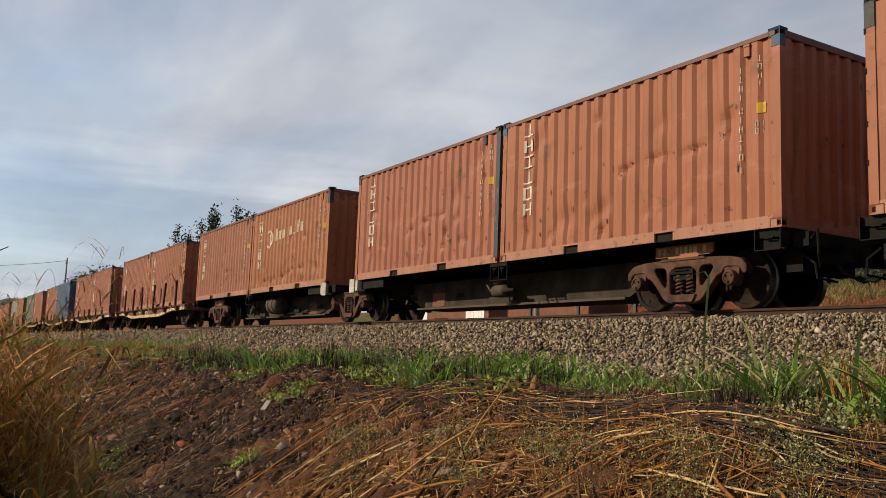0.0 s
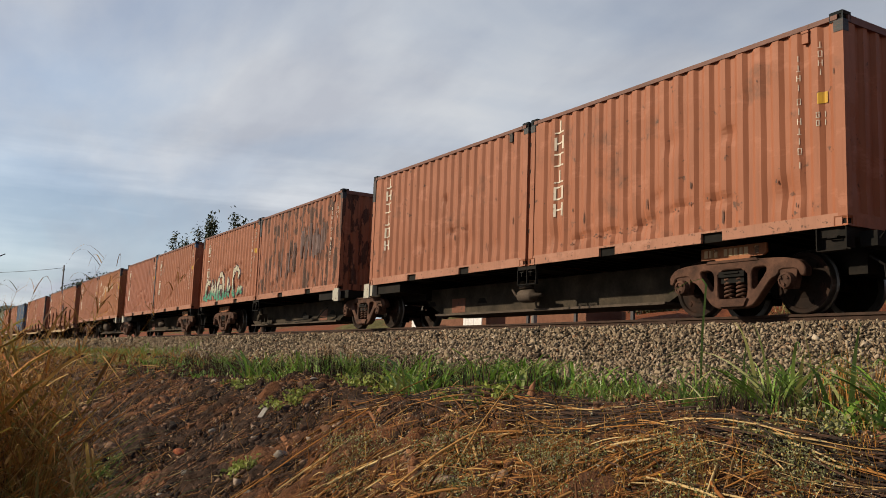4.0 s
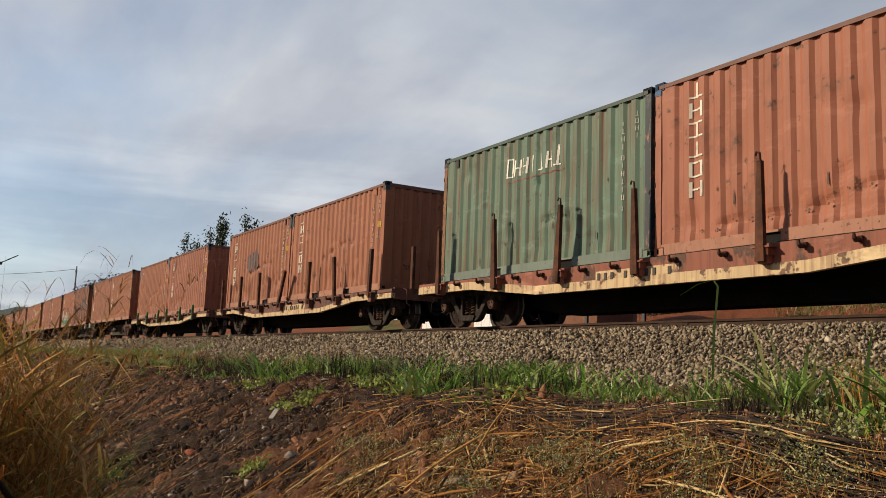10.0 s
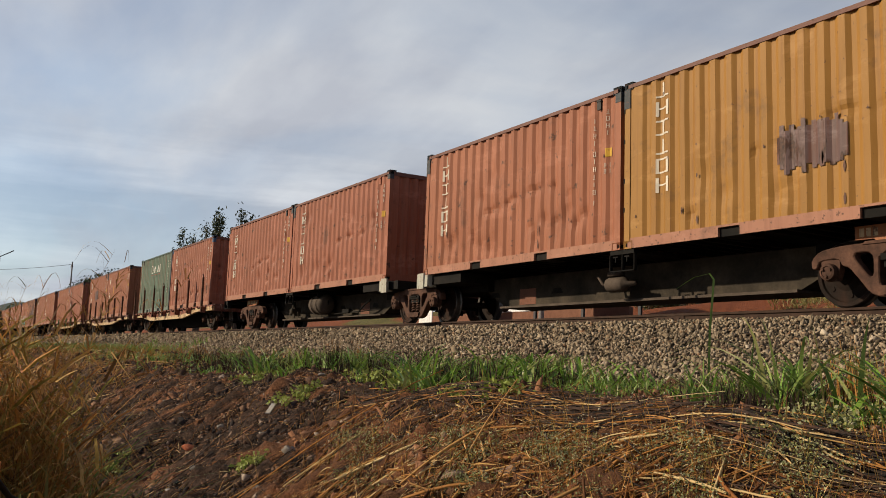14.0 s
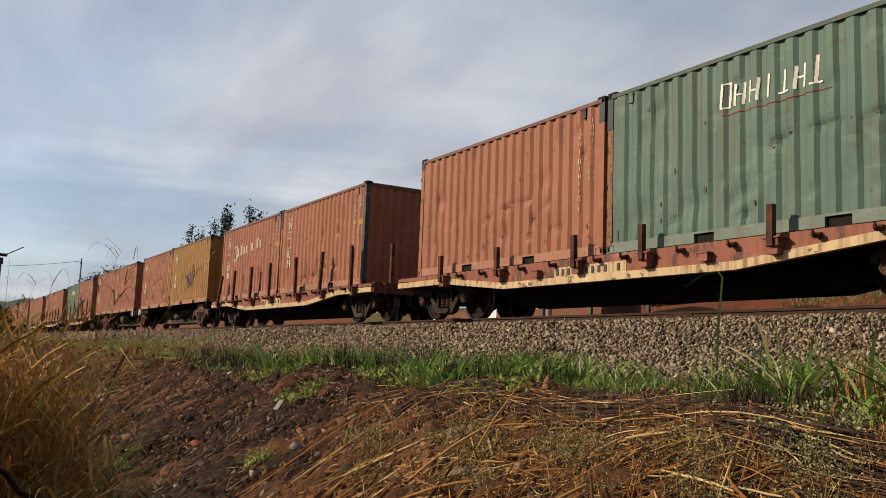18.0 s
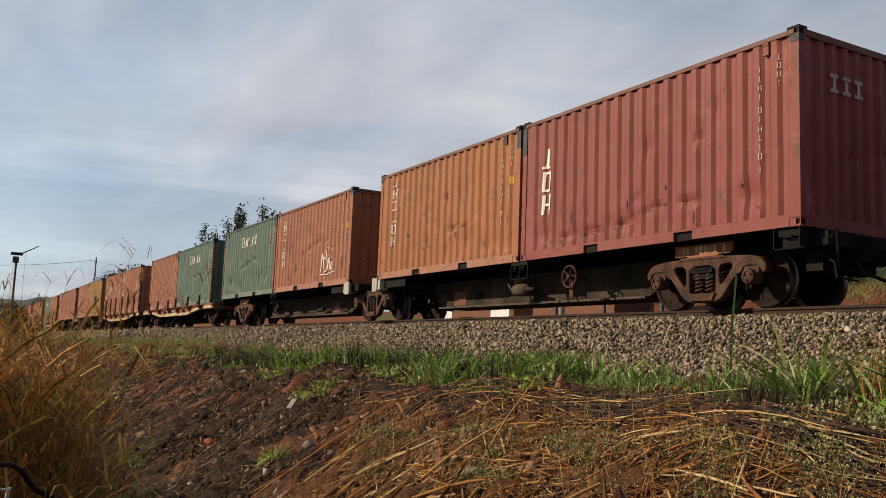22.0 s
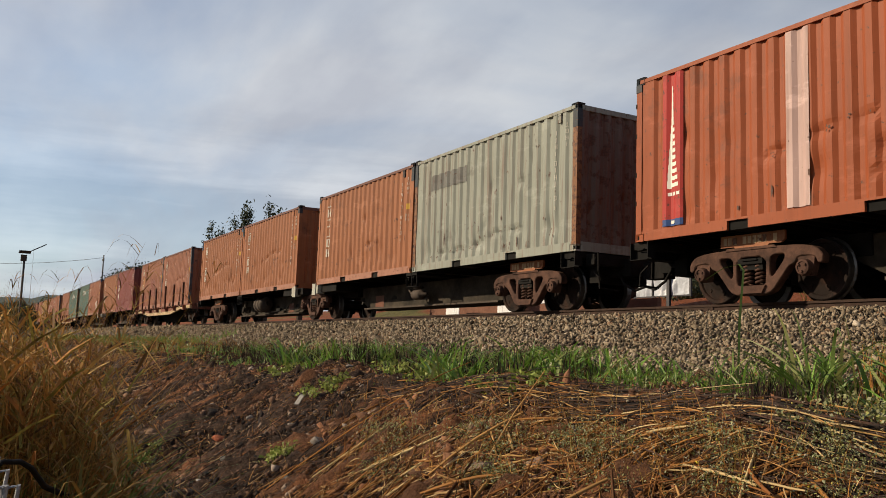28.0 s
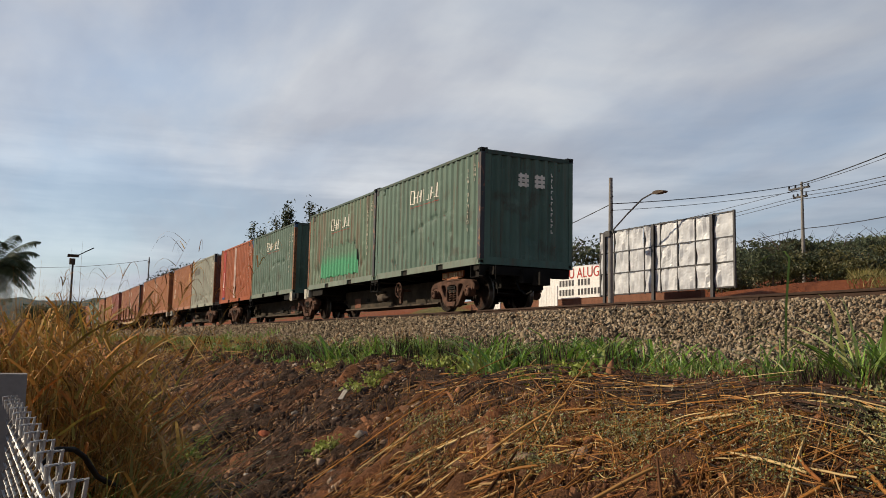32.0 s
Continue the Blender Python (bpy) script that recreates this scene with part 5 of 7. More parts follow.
def rope_hook(bm):
    """A forged hook on a stub, for the lashing."""
    box(bm, -0.035, 0.035, -0.05, 0.0, 0.735, 0.80)
    tube(bm, [(0, -0.03, 0.77), (-0.01, -0.09, 0.75), (0.0, -0.13, 0.77), (0.0, -0.135, 0.82)], [0.034, 0.03, 0.026, 0.016], 7)


def lug(bm):
    """An empty pocket: a small box open at the top, below the sill's middle."""
    box(bm, -0.07, 0.07, -0.10, 0.0, 0.60, 0.72)
    box(bm, -0.085, 0.085, -0.115, 0.0, 0.71, 0.725)


SILL = [build(sill, -1.30, -1.22, mat=PAINT["sill"], name="side_sill"), build(sill, 1.22, 1.30, mat=PAINT["sill"], name="side_sill")]
EDGES = [build(sill_edge, -1.31, -1.22, 0.115, mat=PAINT["cream"], name="sill_edge"), build(sill_edge, -1.31, -1.22, 0.15, mat=PAINT["cream"], name="sill_edge")]
DECKING = build(lambda bm: box(bm, -0.70, 12.87, -1.22, 1.22, 0.76, 0.889), mat=STEEL["under"], name="deck")
SPINE = build(lambda bm: prism(bm, [(-0.6, 0.45), (-0.6, 0.76), (12.8, 0.76), (12.8, 0.45), (10.6, 0.42), (9.4, 0.20), (2.8, 0.20), (1.6, 0.42)], -0.25, 0.25), mat=STEEL["under"], name="centre_beam")
ENDBEAM = build(lambda bm: (box(bm, -0.05, 0.05, -1.22, 1.22, 0.64, 0.90), tube(bm, [(0.06, -1.0, 0.88), (0.2, -1.0, 0.86), (0.22, -1.0, 0.55), (0.2, -0.9, 0.5)], 0.014, 6)), mat=PAINT["sill"], name="end_beam")
POCKETMESH = build(stake_pocket, mat=PAINT["sill"], name="stake_pocket", bevel=0.006)
HOOK = build(rope_hook, mat=STEEL["stake"], name="rope_hook")
LUG = build(lug, mat=PAINT["sill"], name="stake_pocket", bevel=0.005)
STAKES = {
    "green": (build(lambda bm: (box(bm, -0.055, 0.055, -0.175, -0.10, 0.55, 1.13), box(bm, -0.02, 0.02, -0.185, -0.175, 0.75, 1.0)), mat=PAINT["stakegreen"], name="stake", bevel=0.006), "green-painted stake"),
    "tall": (build(lambda bm: (box(bm, -0.05, 0.05, -0.175, -0.10, 0.72, 1.84), box(bm, 0.05, 0.065, -0.165, -0.11, 1.2, 1.5)), mat=STEEL["stake"], name="stake", bevel=0.006), "dark rusty stake"),
    "short": (build(lambda bm: box(bm, -0.045, 0.045, -0.175, -0.10, 0.70, 1.22), mat=STEEL["stake"], name="stake", bevel=0.006), "short rusty stake"),
    "hook": (build(lambda bm: (prism(bm, [(-0.07, 0.62), (0.07, 0.62), (0.06, 1.0), (0.03, 1.9), (-0.03, 1.9), (-0.06, 1.0)], -0.175, -0.11), tube(bm, [(0, -0.14, 1.9), (0.0, -0.15, 2.0), (-0.05, -0.15, 2.02), (-0.07, -0.15, 1.97)], 0.015, 6)), mat=STEEL["stake"], name="stake", bevel=0.006), "rusty stake with a hooked tip"),
}
SILLNUM = build(lambda bm: box(bm, 0, 0.06, -1.316, -1.31, 0.60, 0.71), mat=PAINT["stencil"], name="number_bar")
CREAMPATCH = build(lambda bm: (box(bm, 4.95, 6.7, -1.305, -1.30, 0.56, 0.74),), mat=PAINT["cream"], name="number_field")


def make_flat(kind, places, red=False, wide=False, lean=None, mark=0.0):
    """A flat wagon with fish-bellied side sills, pockets and stakes."""
    w = tagged(new("flat_wagon"), f"{'red-brown' if red else 'dark brown'} flat wagon with cream sill edge and {'green' if kind == 'green' else 'rusty'} stakes", "wagon", "wagons of the train")
    for m in SILL:
        hang("side_sill", m, w, mat=PAINT["sillred"] if red else None)
    hang("sill_edge", EDGES[wide], w, label="cream-painted lower edge")
    hang("deck", DECKING, w)
    hang("centre_beam", SPINE, w)
    for s, x in ((-1, -0.68), (1, 12.85)):
        hang("end_beam", ENDBEAM, w, pose(x, 0, 0, 0, 0, 0 if s > 0 else 180))
        hang("coupler", COUPLER[s], w, pose(x, 0, 0))
    # side frames here are grimy, and coloured darker for the sill's shade
    for x in (0.65, 11.5):
        make_bogie(w, x, STEEL["grime"])
    for side in (-1, 1):
        for k, x in enumerate(places):
            turn = pose(x, side * 1.30, 0, 0, 0, 0 if side < 0 else 180)
            hang("stake_pocket", POCKETMESH, w, turn, PAINT["sillred"] if red else None)
            tip = pose(x, side * 1.30, 0, 0, 0, 0 if side < 0 else 180) @ pose(0, 0, 0.75, 0, random.gauss(0, 3.5 if kind == "tall" else 1.5), 0) @ pose(0, 0, -0.75)
            if lean and k == lean[0] and side < 0:
                tip = pose(x + lean[1], side * 1.30, 0.05, 0, 24, 0)
            hang("stake", STAKES[kind][0], w, tip)
            if k + 1 < len(places):
                for f in (0.3, 0.7):
                    hang("rope_hook", HOOK, w, pose(x + (places[k + 1] - x) * f, side * 1.30, 0.02, 0, 0, 0 if side < 0 else 180))
                if kind in ("green", "short") and k % 2:
                    hang("stake_pocket", LUG, w, pose((x + places[k + 1]) / 2, side * 1.30, 0, 0, 0, 0 if side < 0 else 180), PAINT["sillred"] if red else None)
    if kind == "tall":
        for x in (-0.62, 12.8):
            for y in (-0.75, 0.75):
                hang("stake", STAKES["tall"][0], w, pose(x, y + 0.16, 0.05))
    f = hang("number_field", CREAMPATCH, w, pose(mark, 0, 0))
    for k in (0, 1, 2, 4, 5, 6, 7, 8, 10):
        hang("number_bar", SILLNUM, f, pose(5.0 + 0.15 * k, 0, 0))
    return w


# The train from head to tail: where each wagon's first container starts at 0 s, the wagon, and its containers.
A = ["stack", "serial", "tag", "plate", "endfaint"]
CAP = ["slant", "line", "serial", "endglyphs", "endserial"]
TALLS, SHORTS = (0.3, 2.3, 4.14, 5.97, 8.2, 10.0, 12.0), (1.37, 3.4, 5.62, 7.17, 9.43, 11.38)
TRAIN = [
    (-166.7, "short", [("brown", A), ("red", A)]),
    (-151.8, "tall", [("orange", A), ("brown", A)]),
    (-136.9, "short", [("grey", []), ("red", A)]),
    (-122.0, "tall", [("pale", A), ("brown", A)]),
    (-107.1, "short", [("grey", ["serial"]), ("orange", A)]),
    (-92.1, "short", [("green", CAP), ("brown", A)]),
    (-77.3, "short", [("brown", A), ("blue", ["serial"])]),
    (-62.3, "short", [("brown", A), ("red", A)]),
    (-47.1, "tall", [("brown", A), ("brown", A)]),
    (-33.0, "pair", [("pale", A), ("orange", A + ["word", "ring"]), ("red", A), ("brown", A)]),
    (-5.74, "pair", [("brown", A + ["sprayedge", "spray"]), ("rusted", ["serial", "sprayblack"]), ("pale", ["stack"]), ("brown", A)]),
    (22.35, "green", [("brown", ["one", "tag", "serial"]), ("red", A)]),
    (37.29, "tall", [("brown", A + ["blackspot"]), ("brown", A)]),
    (52.19, "hook", [("green", CAP), ("red", A)]),
    (66.36, "pair", [("red", A), ("red", A), ("brown", A), ("yellow", A + ["darktag"])]),
    (94.26, "tall", [("red", A + ["word", "ring"]), ("brown", A)]),
    (109.28, "short", [("pale", ["serial", "plate"]), ("teal", CAP)]),
    (123.15, "pair", [("teal", CAP), ("brown", A + ["scribble"]), ("orange", A), ("wine", ["sling", "serial", "endword"])]),
    (151.6, "tall", [("pale", A + ["overpaint"]), ("pale", A)]),
    (165.75, "pair", [("orange", A), ("orange", A), ("orange", A), ("grey", ["serial", "greypatch", "endstain"])]),
    (193.35, "pair", [("bright", ["ribbon", "foot", "tower", "band", "serial"]), ("teal", CAP), ("green", CAP + ["patch"]), ("teal", CAP)]),
]
# metres that the train has rolled, every two seconds
ROLLED = [0.0, 13.05, 26.33, 39.84, 53.58, 67.55, 81.77, 96.21, 110.88, 125.79, 140.93, 156.29, 171.85, 187.63, 203.5, 219.57, 235.86]
CARGO = []   # thing, its place at 0 s


def make_train():
    seed = 0
    for x0, kind, boxes in TRAIN:
        if kind == "pair":
            w = make_pair(x0 in (-33.0, 66.36, 165.75), x0 in (123.15, 193.35))
        else:
            w = make_flat(kind, TALLS if kind in ("tall", "hook") else SHORTS, red=kind in ("hook",) or x0 > 90, wide=x0 in (52.19, 151.6), lean={37.29: (3, -0.35), 94.26: (0, -0.12)}.get(x0), mark={22.35: 1.6, 37.29: 1.0}.get(x0, 0.0))
        CARGO.append((w, (x0, AXIS, RAIL)))
        for k, (colour, marks) in enumerate(boxes):
            seed += 1
            x = x0 + (k % 2) * (LEN + 0.08) + (UNIT if k > 1 else 0) + LEN / 2
            extra = " with sprayed graffiti" if any("spray" in m or m in ("scribble", "blackspot", "darktag") for m in marks) else " with white lettering" if marks else ""
            c = make_container(colour, marks, seed, "blue" if seed % 5 == 2 else "slate", post="rusty" if (colour in ("green", "teal") and seed % 3) or "endstain" in marks else "", extra=extra)
            CARGO.append((c, (x, AXIS, RAIL + DECK.get(kind, DECK["flat"]))))


make_train()


# ---------------------------------------------------------------- the bank: stones, grass, straw
R = np.random.default_rng(11)


def spot(yaw, el):
    """The place on the ground seen from the eye in that direction, in degrees (yaw from +y to the left)."""
    a, e = radians(yaw), radians(el)
    d = np.linspace(1.5, 60, 6000)
    x, y, z = -np.sin(a) * np.cos(e) * d, np.cos(a) * np.cos(e) * d, np.sin(e) * d
    k = int(np.argmax(z < height(x, y)))
    return float(x[k]), float(y[k]), float(height(x[k], y[k]))


ICO_V = np.array([(0, .53, .85), (0, -.53, .85), (0, .53, -.85), (0, -.53, -.85), (.53, .85, 0), (-.53, .85, 0), (.53, -.85, 0), (-.53, -.85, 0), (.85, 0, .53), (-.85, 0, .53), (.85, 0, -.53), (-.85, 0, -.53)])
ICO_F = np.array([(0, 1, 8), (0, 8, 4), (0, 4, 5), (0, 5, 9), (0, 9, 1), (1, 6, 8), (8, 6, 10), (8, 10, 4), (4, 10, 2), (4, 2, 5), (5, 2, 11), (5, 11, 9), (9, 11, 7), (9, 7, 1), (1, 7, 6), (3, 6, 7), (3, 10, 6), (3, 2, 10), (3, 11, 2), (3, 7, 11)])
OCT_V = np.array([(1, 0, 0), (-1, 0, 0), (0, 1, 0), (0, -1, 0), (0, 0, 1), (0, 0, -1)], float)
OCT_F = np.array([(0, 2, 4), (2, 1, 4), (1, 3, 4), (3, 0, 4), (2, 0, 5), (1, 2, 5), (3, 1, 5), (0, 3, 5)])


CUBE_V = np.array([(x, y, z) for x in (-0.75, 0.75) for y in (-0.75, 0.75) for z in (-0.75, 0.75)])
CUBE_F = np.array([(0, 1, 3), (0, 3, 2), (4, 6, 7), (4, 7, 5), (0, 4, 5), (0, 5, 1), (2, 3, 7), (2, 7, 6), (0, 2, 6), (0, 6, 4), (1, 5, 7), (1, 7, 3)])


def turns(n):
    q = R.normal(size=(n, 4))
    q /= np.linalg.norm(q, axis=1)[:, None]
    w, x, y, z = q.T
    return np.stack([np.stack([1 - 2 * (y * y + z * z), 2 * (x * y - z * w), 2 * (x * z + y * w)], -1), np.stack([2 * (x * y + z * w), 1 - 2 * (x * x + z * z), 2 * (y * z - x * w)], -1), np.stack([2 * (x * z - y * w), 2 * (y * z + x * w), 1 - 2 * (x * x + y * y)], -1)], 1)


def rocks(centres, sizes, fine=True):
    v, f = {True: (ICO_V, ICO_F), False: (OCT_V, OCT_F), "chip": (CUBE_V, CUBE_F)}[fine]
    n = len(centres)
    shape = v[None] * R.uniform(0.4, 1.3, (n, len(v), 1)) * R.uniform([0.8, 0.5, 0.3], [1.7, 1.1, 0.75], (n, 3))[:, None]
    p = np.einsum("nij,nvj->nvi", turns(n), shape) * (sizes[:, None, None] * 0.5) + centres[:, None]
    return p.reshape(-1, 3), (f[None] + (np.arange(n) * len(v))[:, None, None]).reshape(-1, 3)


def strew(x0, x1, y0, y1, n):
    x, y = R.uniform(x0, x1, n), R.uniform(y0, y1, n)
    return x, y, height(x, y)


def gather(name, groups, mat, label, category="", smooth=False):
    vs, fs, base = [], [], 0
    for v, f in groups:
        vs.append(v); fs.append(f + base); base += len(v)
    return tagged(bulk(name, np.concatenate(vs), np.concatenate(fs), mat, smooth), label, category or name.replace("_", " "), kind="stuff")


def make_ballast():
    groups = []
    for x0, x1, size, fine in ((-9, -2.2, 0.043, "chip"), (-20, -9, 0.05, "chip"), (-42, -20, 0.075, False), (-120, -42, 0.13, False)):
        n = int((x1 - x0) * 3.0 / (size * size) * 1.5)
        n = min(n, 34000)
        x, y, z = strew(x0, x1, 6.2, 9.62, n)
        keep = R.random(n) < np.clip((y - 6.5) / 0.5, 0.06, 1)
        x, y, z = x[keep], y[keep], z[keep]
        s = size * R.lognormal(0.05, 0.28, len(x))
        groups.append(rocks(np.stack([x, y, z + R.uniform(-0.15, 0.5, len(x)) * size], -1), s, fine))
    gather("ballast", groups, BALLAST, "grey-brown crushed stone ballast beside the rails", "ballast")


def make_clods():
    groups = []
    x, y, z = strew(-13, -1.2, 1.0, 6.6, 11000)
    s = 0.018 * R.lognormal(0, 0.55, len(x))
    groups.append(rocks(np.stack([x, y, z], -1), s, False))
    x, y, z = strew(-20, -3.6, 1.0, 5.0, 12000)
    groups.append(rocks(np.stack([x, y, z + 0.008], -1), 0.030 * R.lognormal(0, 0.6, len(x)), True))
    x, y, z = strew(-20, -2.5, 3.4, 6.8, 6000)
    groups.append(rocks(np.stack([x, y, z + 0.006], -1), 0.036 * R.lognormal(0, 0.45, len(x)), True))
    x, y, z = strew(-15, -4.6, 1.2, 4.2, 330)
    groups.append(rocks(np.stack([x, y, z + 0.015], -1), R.uniform(0.045, 0.095, len(x)), "chip"))
    x, y, z = strew(-14, -3.0, 1.0, 4.6, 27000)
    groups.append(rocks(np.stack([x, y, z + 0.006], -1), 0.019 * R.lognormal(0, 0.5, len(x)), "chip"))
    x, y, z = strew(-36, -18, 2.0, 7.0, 5000)
    groups.append(rocks(np.stack([x, y, z + 0.01], -1), 0.075 * R.lognormal(0, 0.45, len(x)), True))
    gather("soil_clods", groups, CLOD, "burnt and reddish clods of soil on the bank", "soil")


def blades(base, tall, lean, width, bend=0.5, seg=4, droop=0.0):
    """Tapered, bent ribbons: base n x 3, lean n x 2 (sideways reach as a share of the height)."""
    n = len(base)
    t = np.linspace(0, 1, seg + 1)
    up = tall[:, None] * (t - droop * t ** 3)[None]
    out = (t ** (1 + bend))[None, :, None] * (lean * tall[:, None])[:, None]
    mid = np.concatenate([base[:, None, :2] + out, (base[:, 2:3] + up)[..., None]], -1)
    a = R.uniform(0, 2 * np.pi, n)
    side = np.stack([np.cos(a), np.sin(a), np.zeros(n)], -1)[:, None] * (width[:, None] * np.clip(1.15 * (1 - t ** 1.6), 0.06, 1)[None])[..., None] * 0.5
    v = np.stack([mid - side, mid + side], 2).reshape(n, -1, 3)
    k = np.arange(seg)
    f = np.stack([2 * k, 2 * k + 1, 2 * k + 3, 2 * k + 2], -1)
    return v.reshape(-1, 3), (f[None] + (np.arange(n) * 2 * (seg + 1))[:, None, None]).reshape(-1, 4)


def tufts(centres, per, spread, tall, reach, width, **kw):
    n = len(centres) * per
    c = np.repeat(np.asarray(centres), per, 0)
    off = R.normal(0, spread, (n, 2))
    x, y = c[:, 0] + off[:, 0], c[:, 1] + off[:, 1]
    base = np.stack([x, y, height(x, y) - 0.01], -1)
    ang = R.uniform(0, 2 * np.pi, n)
    rr = R.uniform(0.1, reach, n)
    return blades(base, tall * R.uniform(0.45, 1.1, n), np.stack([np.cos(ang) * rr, np.sin(ang) * rr], -1), width * R.uniform(0.6, 1.3, n), **kw)


def make_green_grass():
    g = []
    # strip along the foot of the ballast, in uneven clumps
    for k in range(125):
        x, y = R.uniform(-18, -5.4) if k % 3 else R.uniform(-11, -5.6), R.normal(4.55, 0.36)
        lush = 0.5 + 0.5 * math.sin(x * 2.7) * math.sin(x * 1.04 + 1)
        lush *= 1.0 if x > -11 else 0.55
        tall = 0.16 + 0.68 * lush * R.uniform(0.5, 1.15)
        g.append(tufts([(x, y)], int(8 + 28 * lush), 0.10, tall, 1.4, 0.023, droop=0.6, seg=6, bend=0.3))
    n = 110
    c = np.stack([R.uniform(-38, -13, n), R.normal(4.7, 0.6, n)], -1)
    g.append(tufts(c, 16, 0.2, 0.28, 1.6, 0.02, droop=0.5, seg=4, bend=0.2))
    # low sparse blades between the clumps
    n = 70
    c = np.stack([R.uniform(-20, -3.5, n), R.normal(4.8, 0.7, n)], -1)
    g.append(tufts(c, 9, 0.14, 0.15, 1.8, 0.012, droop=0.5, seg=4, bend=0.2))
    n = 90
    c = np.stack([R.uniform(-75, -27, n), R.normal(6.5, 0.5, n)], -1)
    g.append(tufts(c, 40, 0.25, 0.45, 1.0, 0.026, droop=0.3))
    # big tufts near the eye
    for yaw0, yaw1, el, m, per, tall, w in ((50.5, 43.5, -1.7, 20, 20, 0.24, 0.010), (43.5, 38, -2.2, 17, 14, 0.52, 0.016), (38, 34.5, -2.5, 9, 13, 0.74, 0.021), (35, 29, -2.8, 11, 12, 0.80, 0.026)):
        for k in range(m):
            x, y, _ = spot(R.uniform(yaw1, yaw0), el + R.normal(0, 0.2))
            g.append(tufts([(x, y)], per, 0.07, tall * R.uniform(0.35, 1.2), 1.35, w, droop=0.55, seg=8, bend=0.3))
    # a few tall broad blades that stand out
    for yaw, el, tall, w, lean in ((38.6, -2.4, 1.0, 0.03, -0.22), (37.9, -2.5, 0.92, 0.034, -0.16), (37.2, -2.5, 0.7, 0.034, 0.2), (36.4, -2.6, 0.62, 0.04, 0.1), (34.6, -2.8, 0.62, 0.045, -0.3), (33.5, -2.8, 0.85, 0.034, 0.1), (35.4, -2.7, 0.8, 0.03, -0.1), (39.6, -2.3, 0.72, 0.022, 0.08), (40.1, -2.3, 0.5, 0.014, 0.0), (35.6, -2.9, 0.44, 0.042, 0.45), (33.9, -3.0, 0.36, 0.044, 0.5)):
        x, y, z = spot(yaw, el)
        tall, w = tall * 0.85, w * 0.85
        g.append(blades(np.array([(x, y, z)]), np.array([tall]), np.array([(lean, 0.1 * lean)]), np.array([w]), seg=8, droop=0.12 + abs(lean) * 0.8))
    # one long blade, bent over at the top
    x, y, z = spot(42.05, -1.6)
    line = [Vector((x, y, z)), Vector((x + 0.02, y, z + 0.5)), Vector((x + 0.045, y + 0.02, z + 0.90)), Vector((x + 0.02, y, z + 0.95)), Vector((x - 0.09, y - 0.06, z + 0.92)), Vector((x - 0.21, y - 0.13, z + 0.83))]
    across = Vector((0.6, 0.8, 0))
    v = np.array([tuple(p + across * s * w) for p, w in zip(line, (0.008, 0.009, 0.008, 0.007, 0.005, 0.002)) for s in (-1, 1)])
    g.append((v, np.array([(2 * k, 2 * k + 1, 2 * k + 3, 2 * k + 2) for k in range(5)])))
    gather("green_grass", g, GREEN_BLADE, "fresh green grass tufts along the foot of the ballast", "grass")


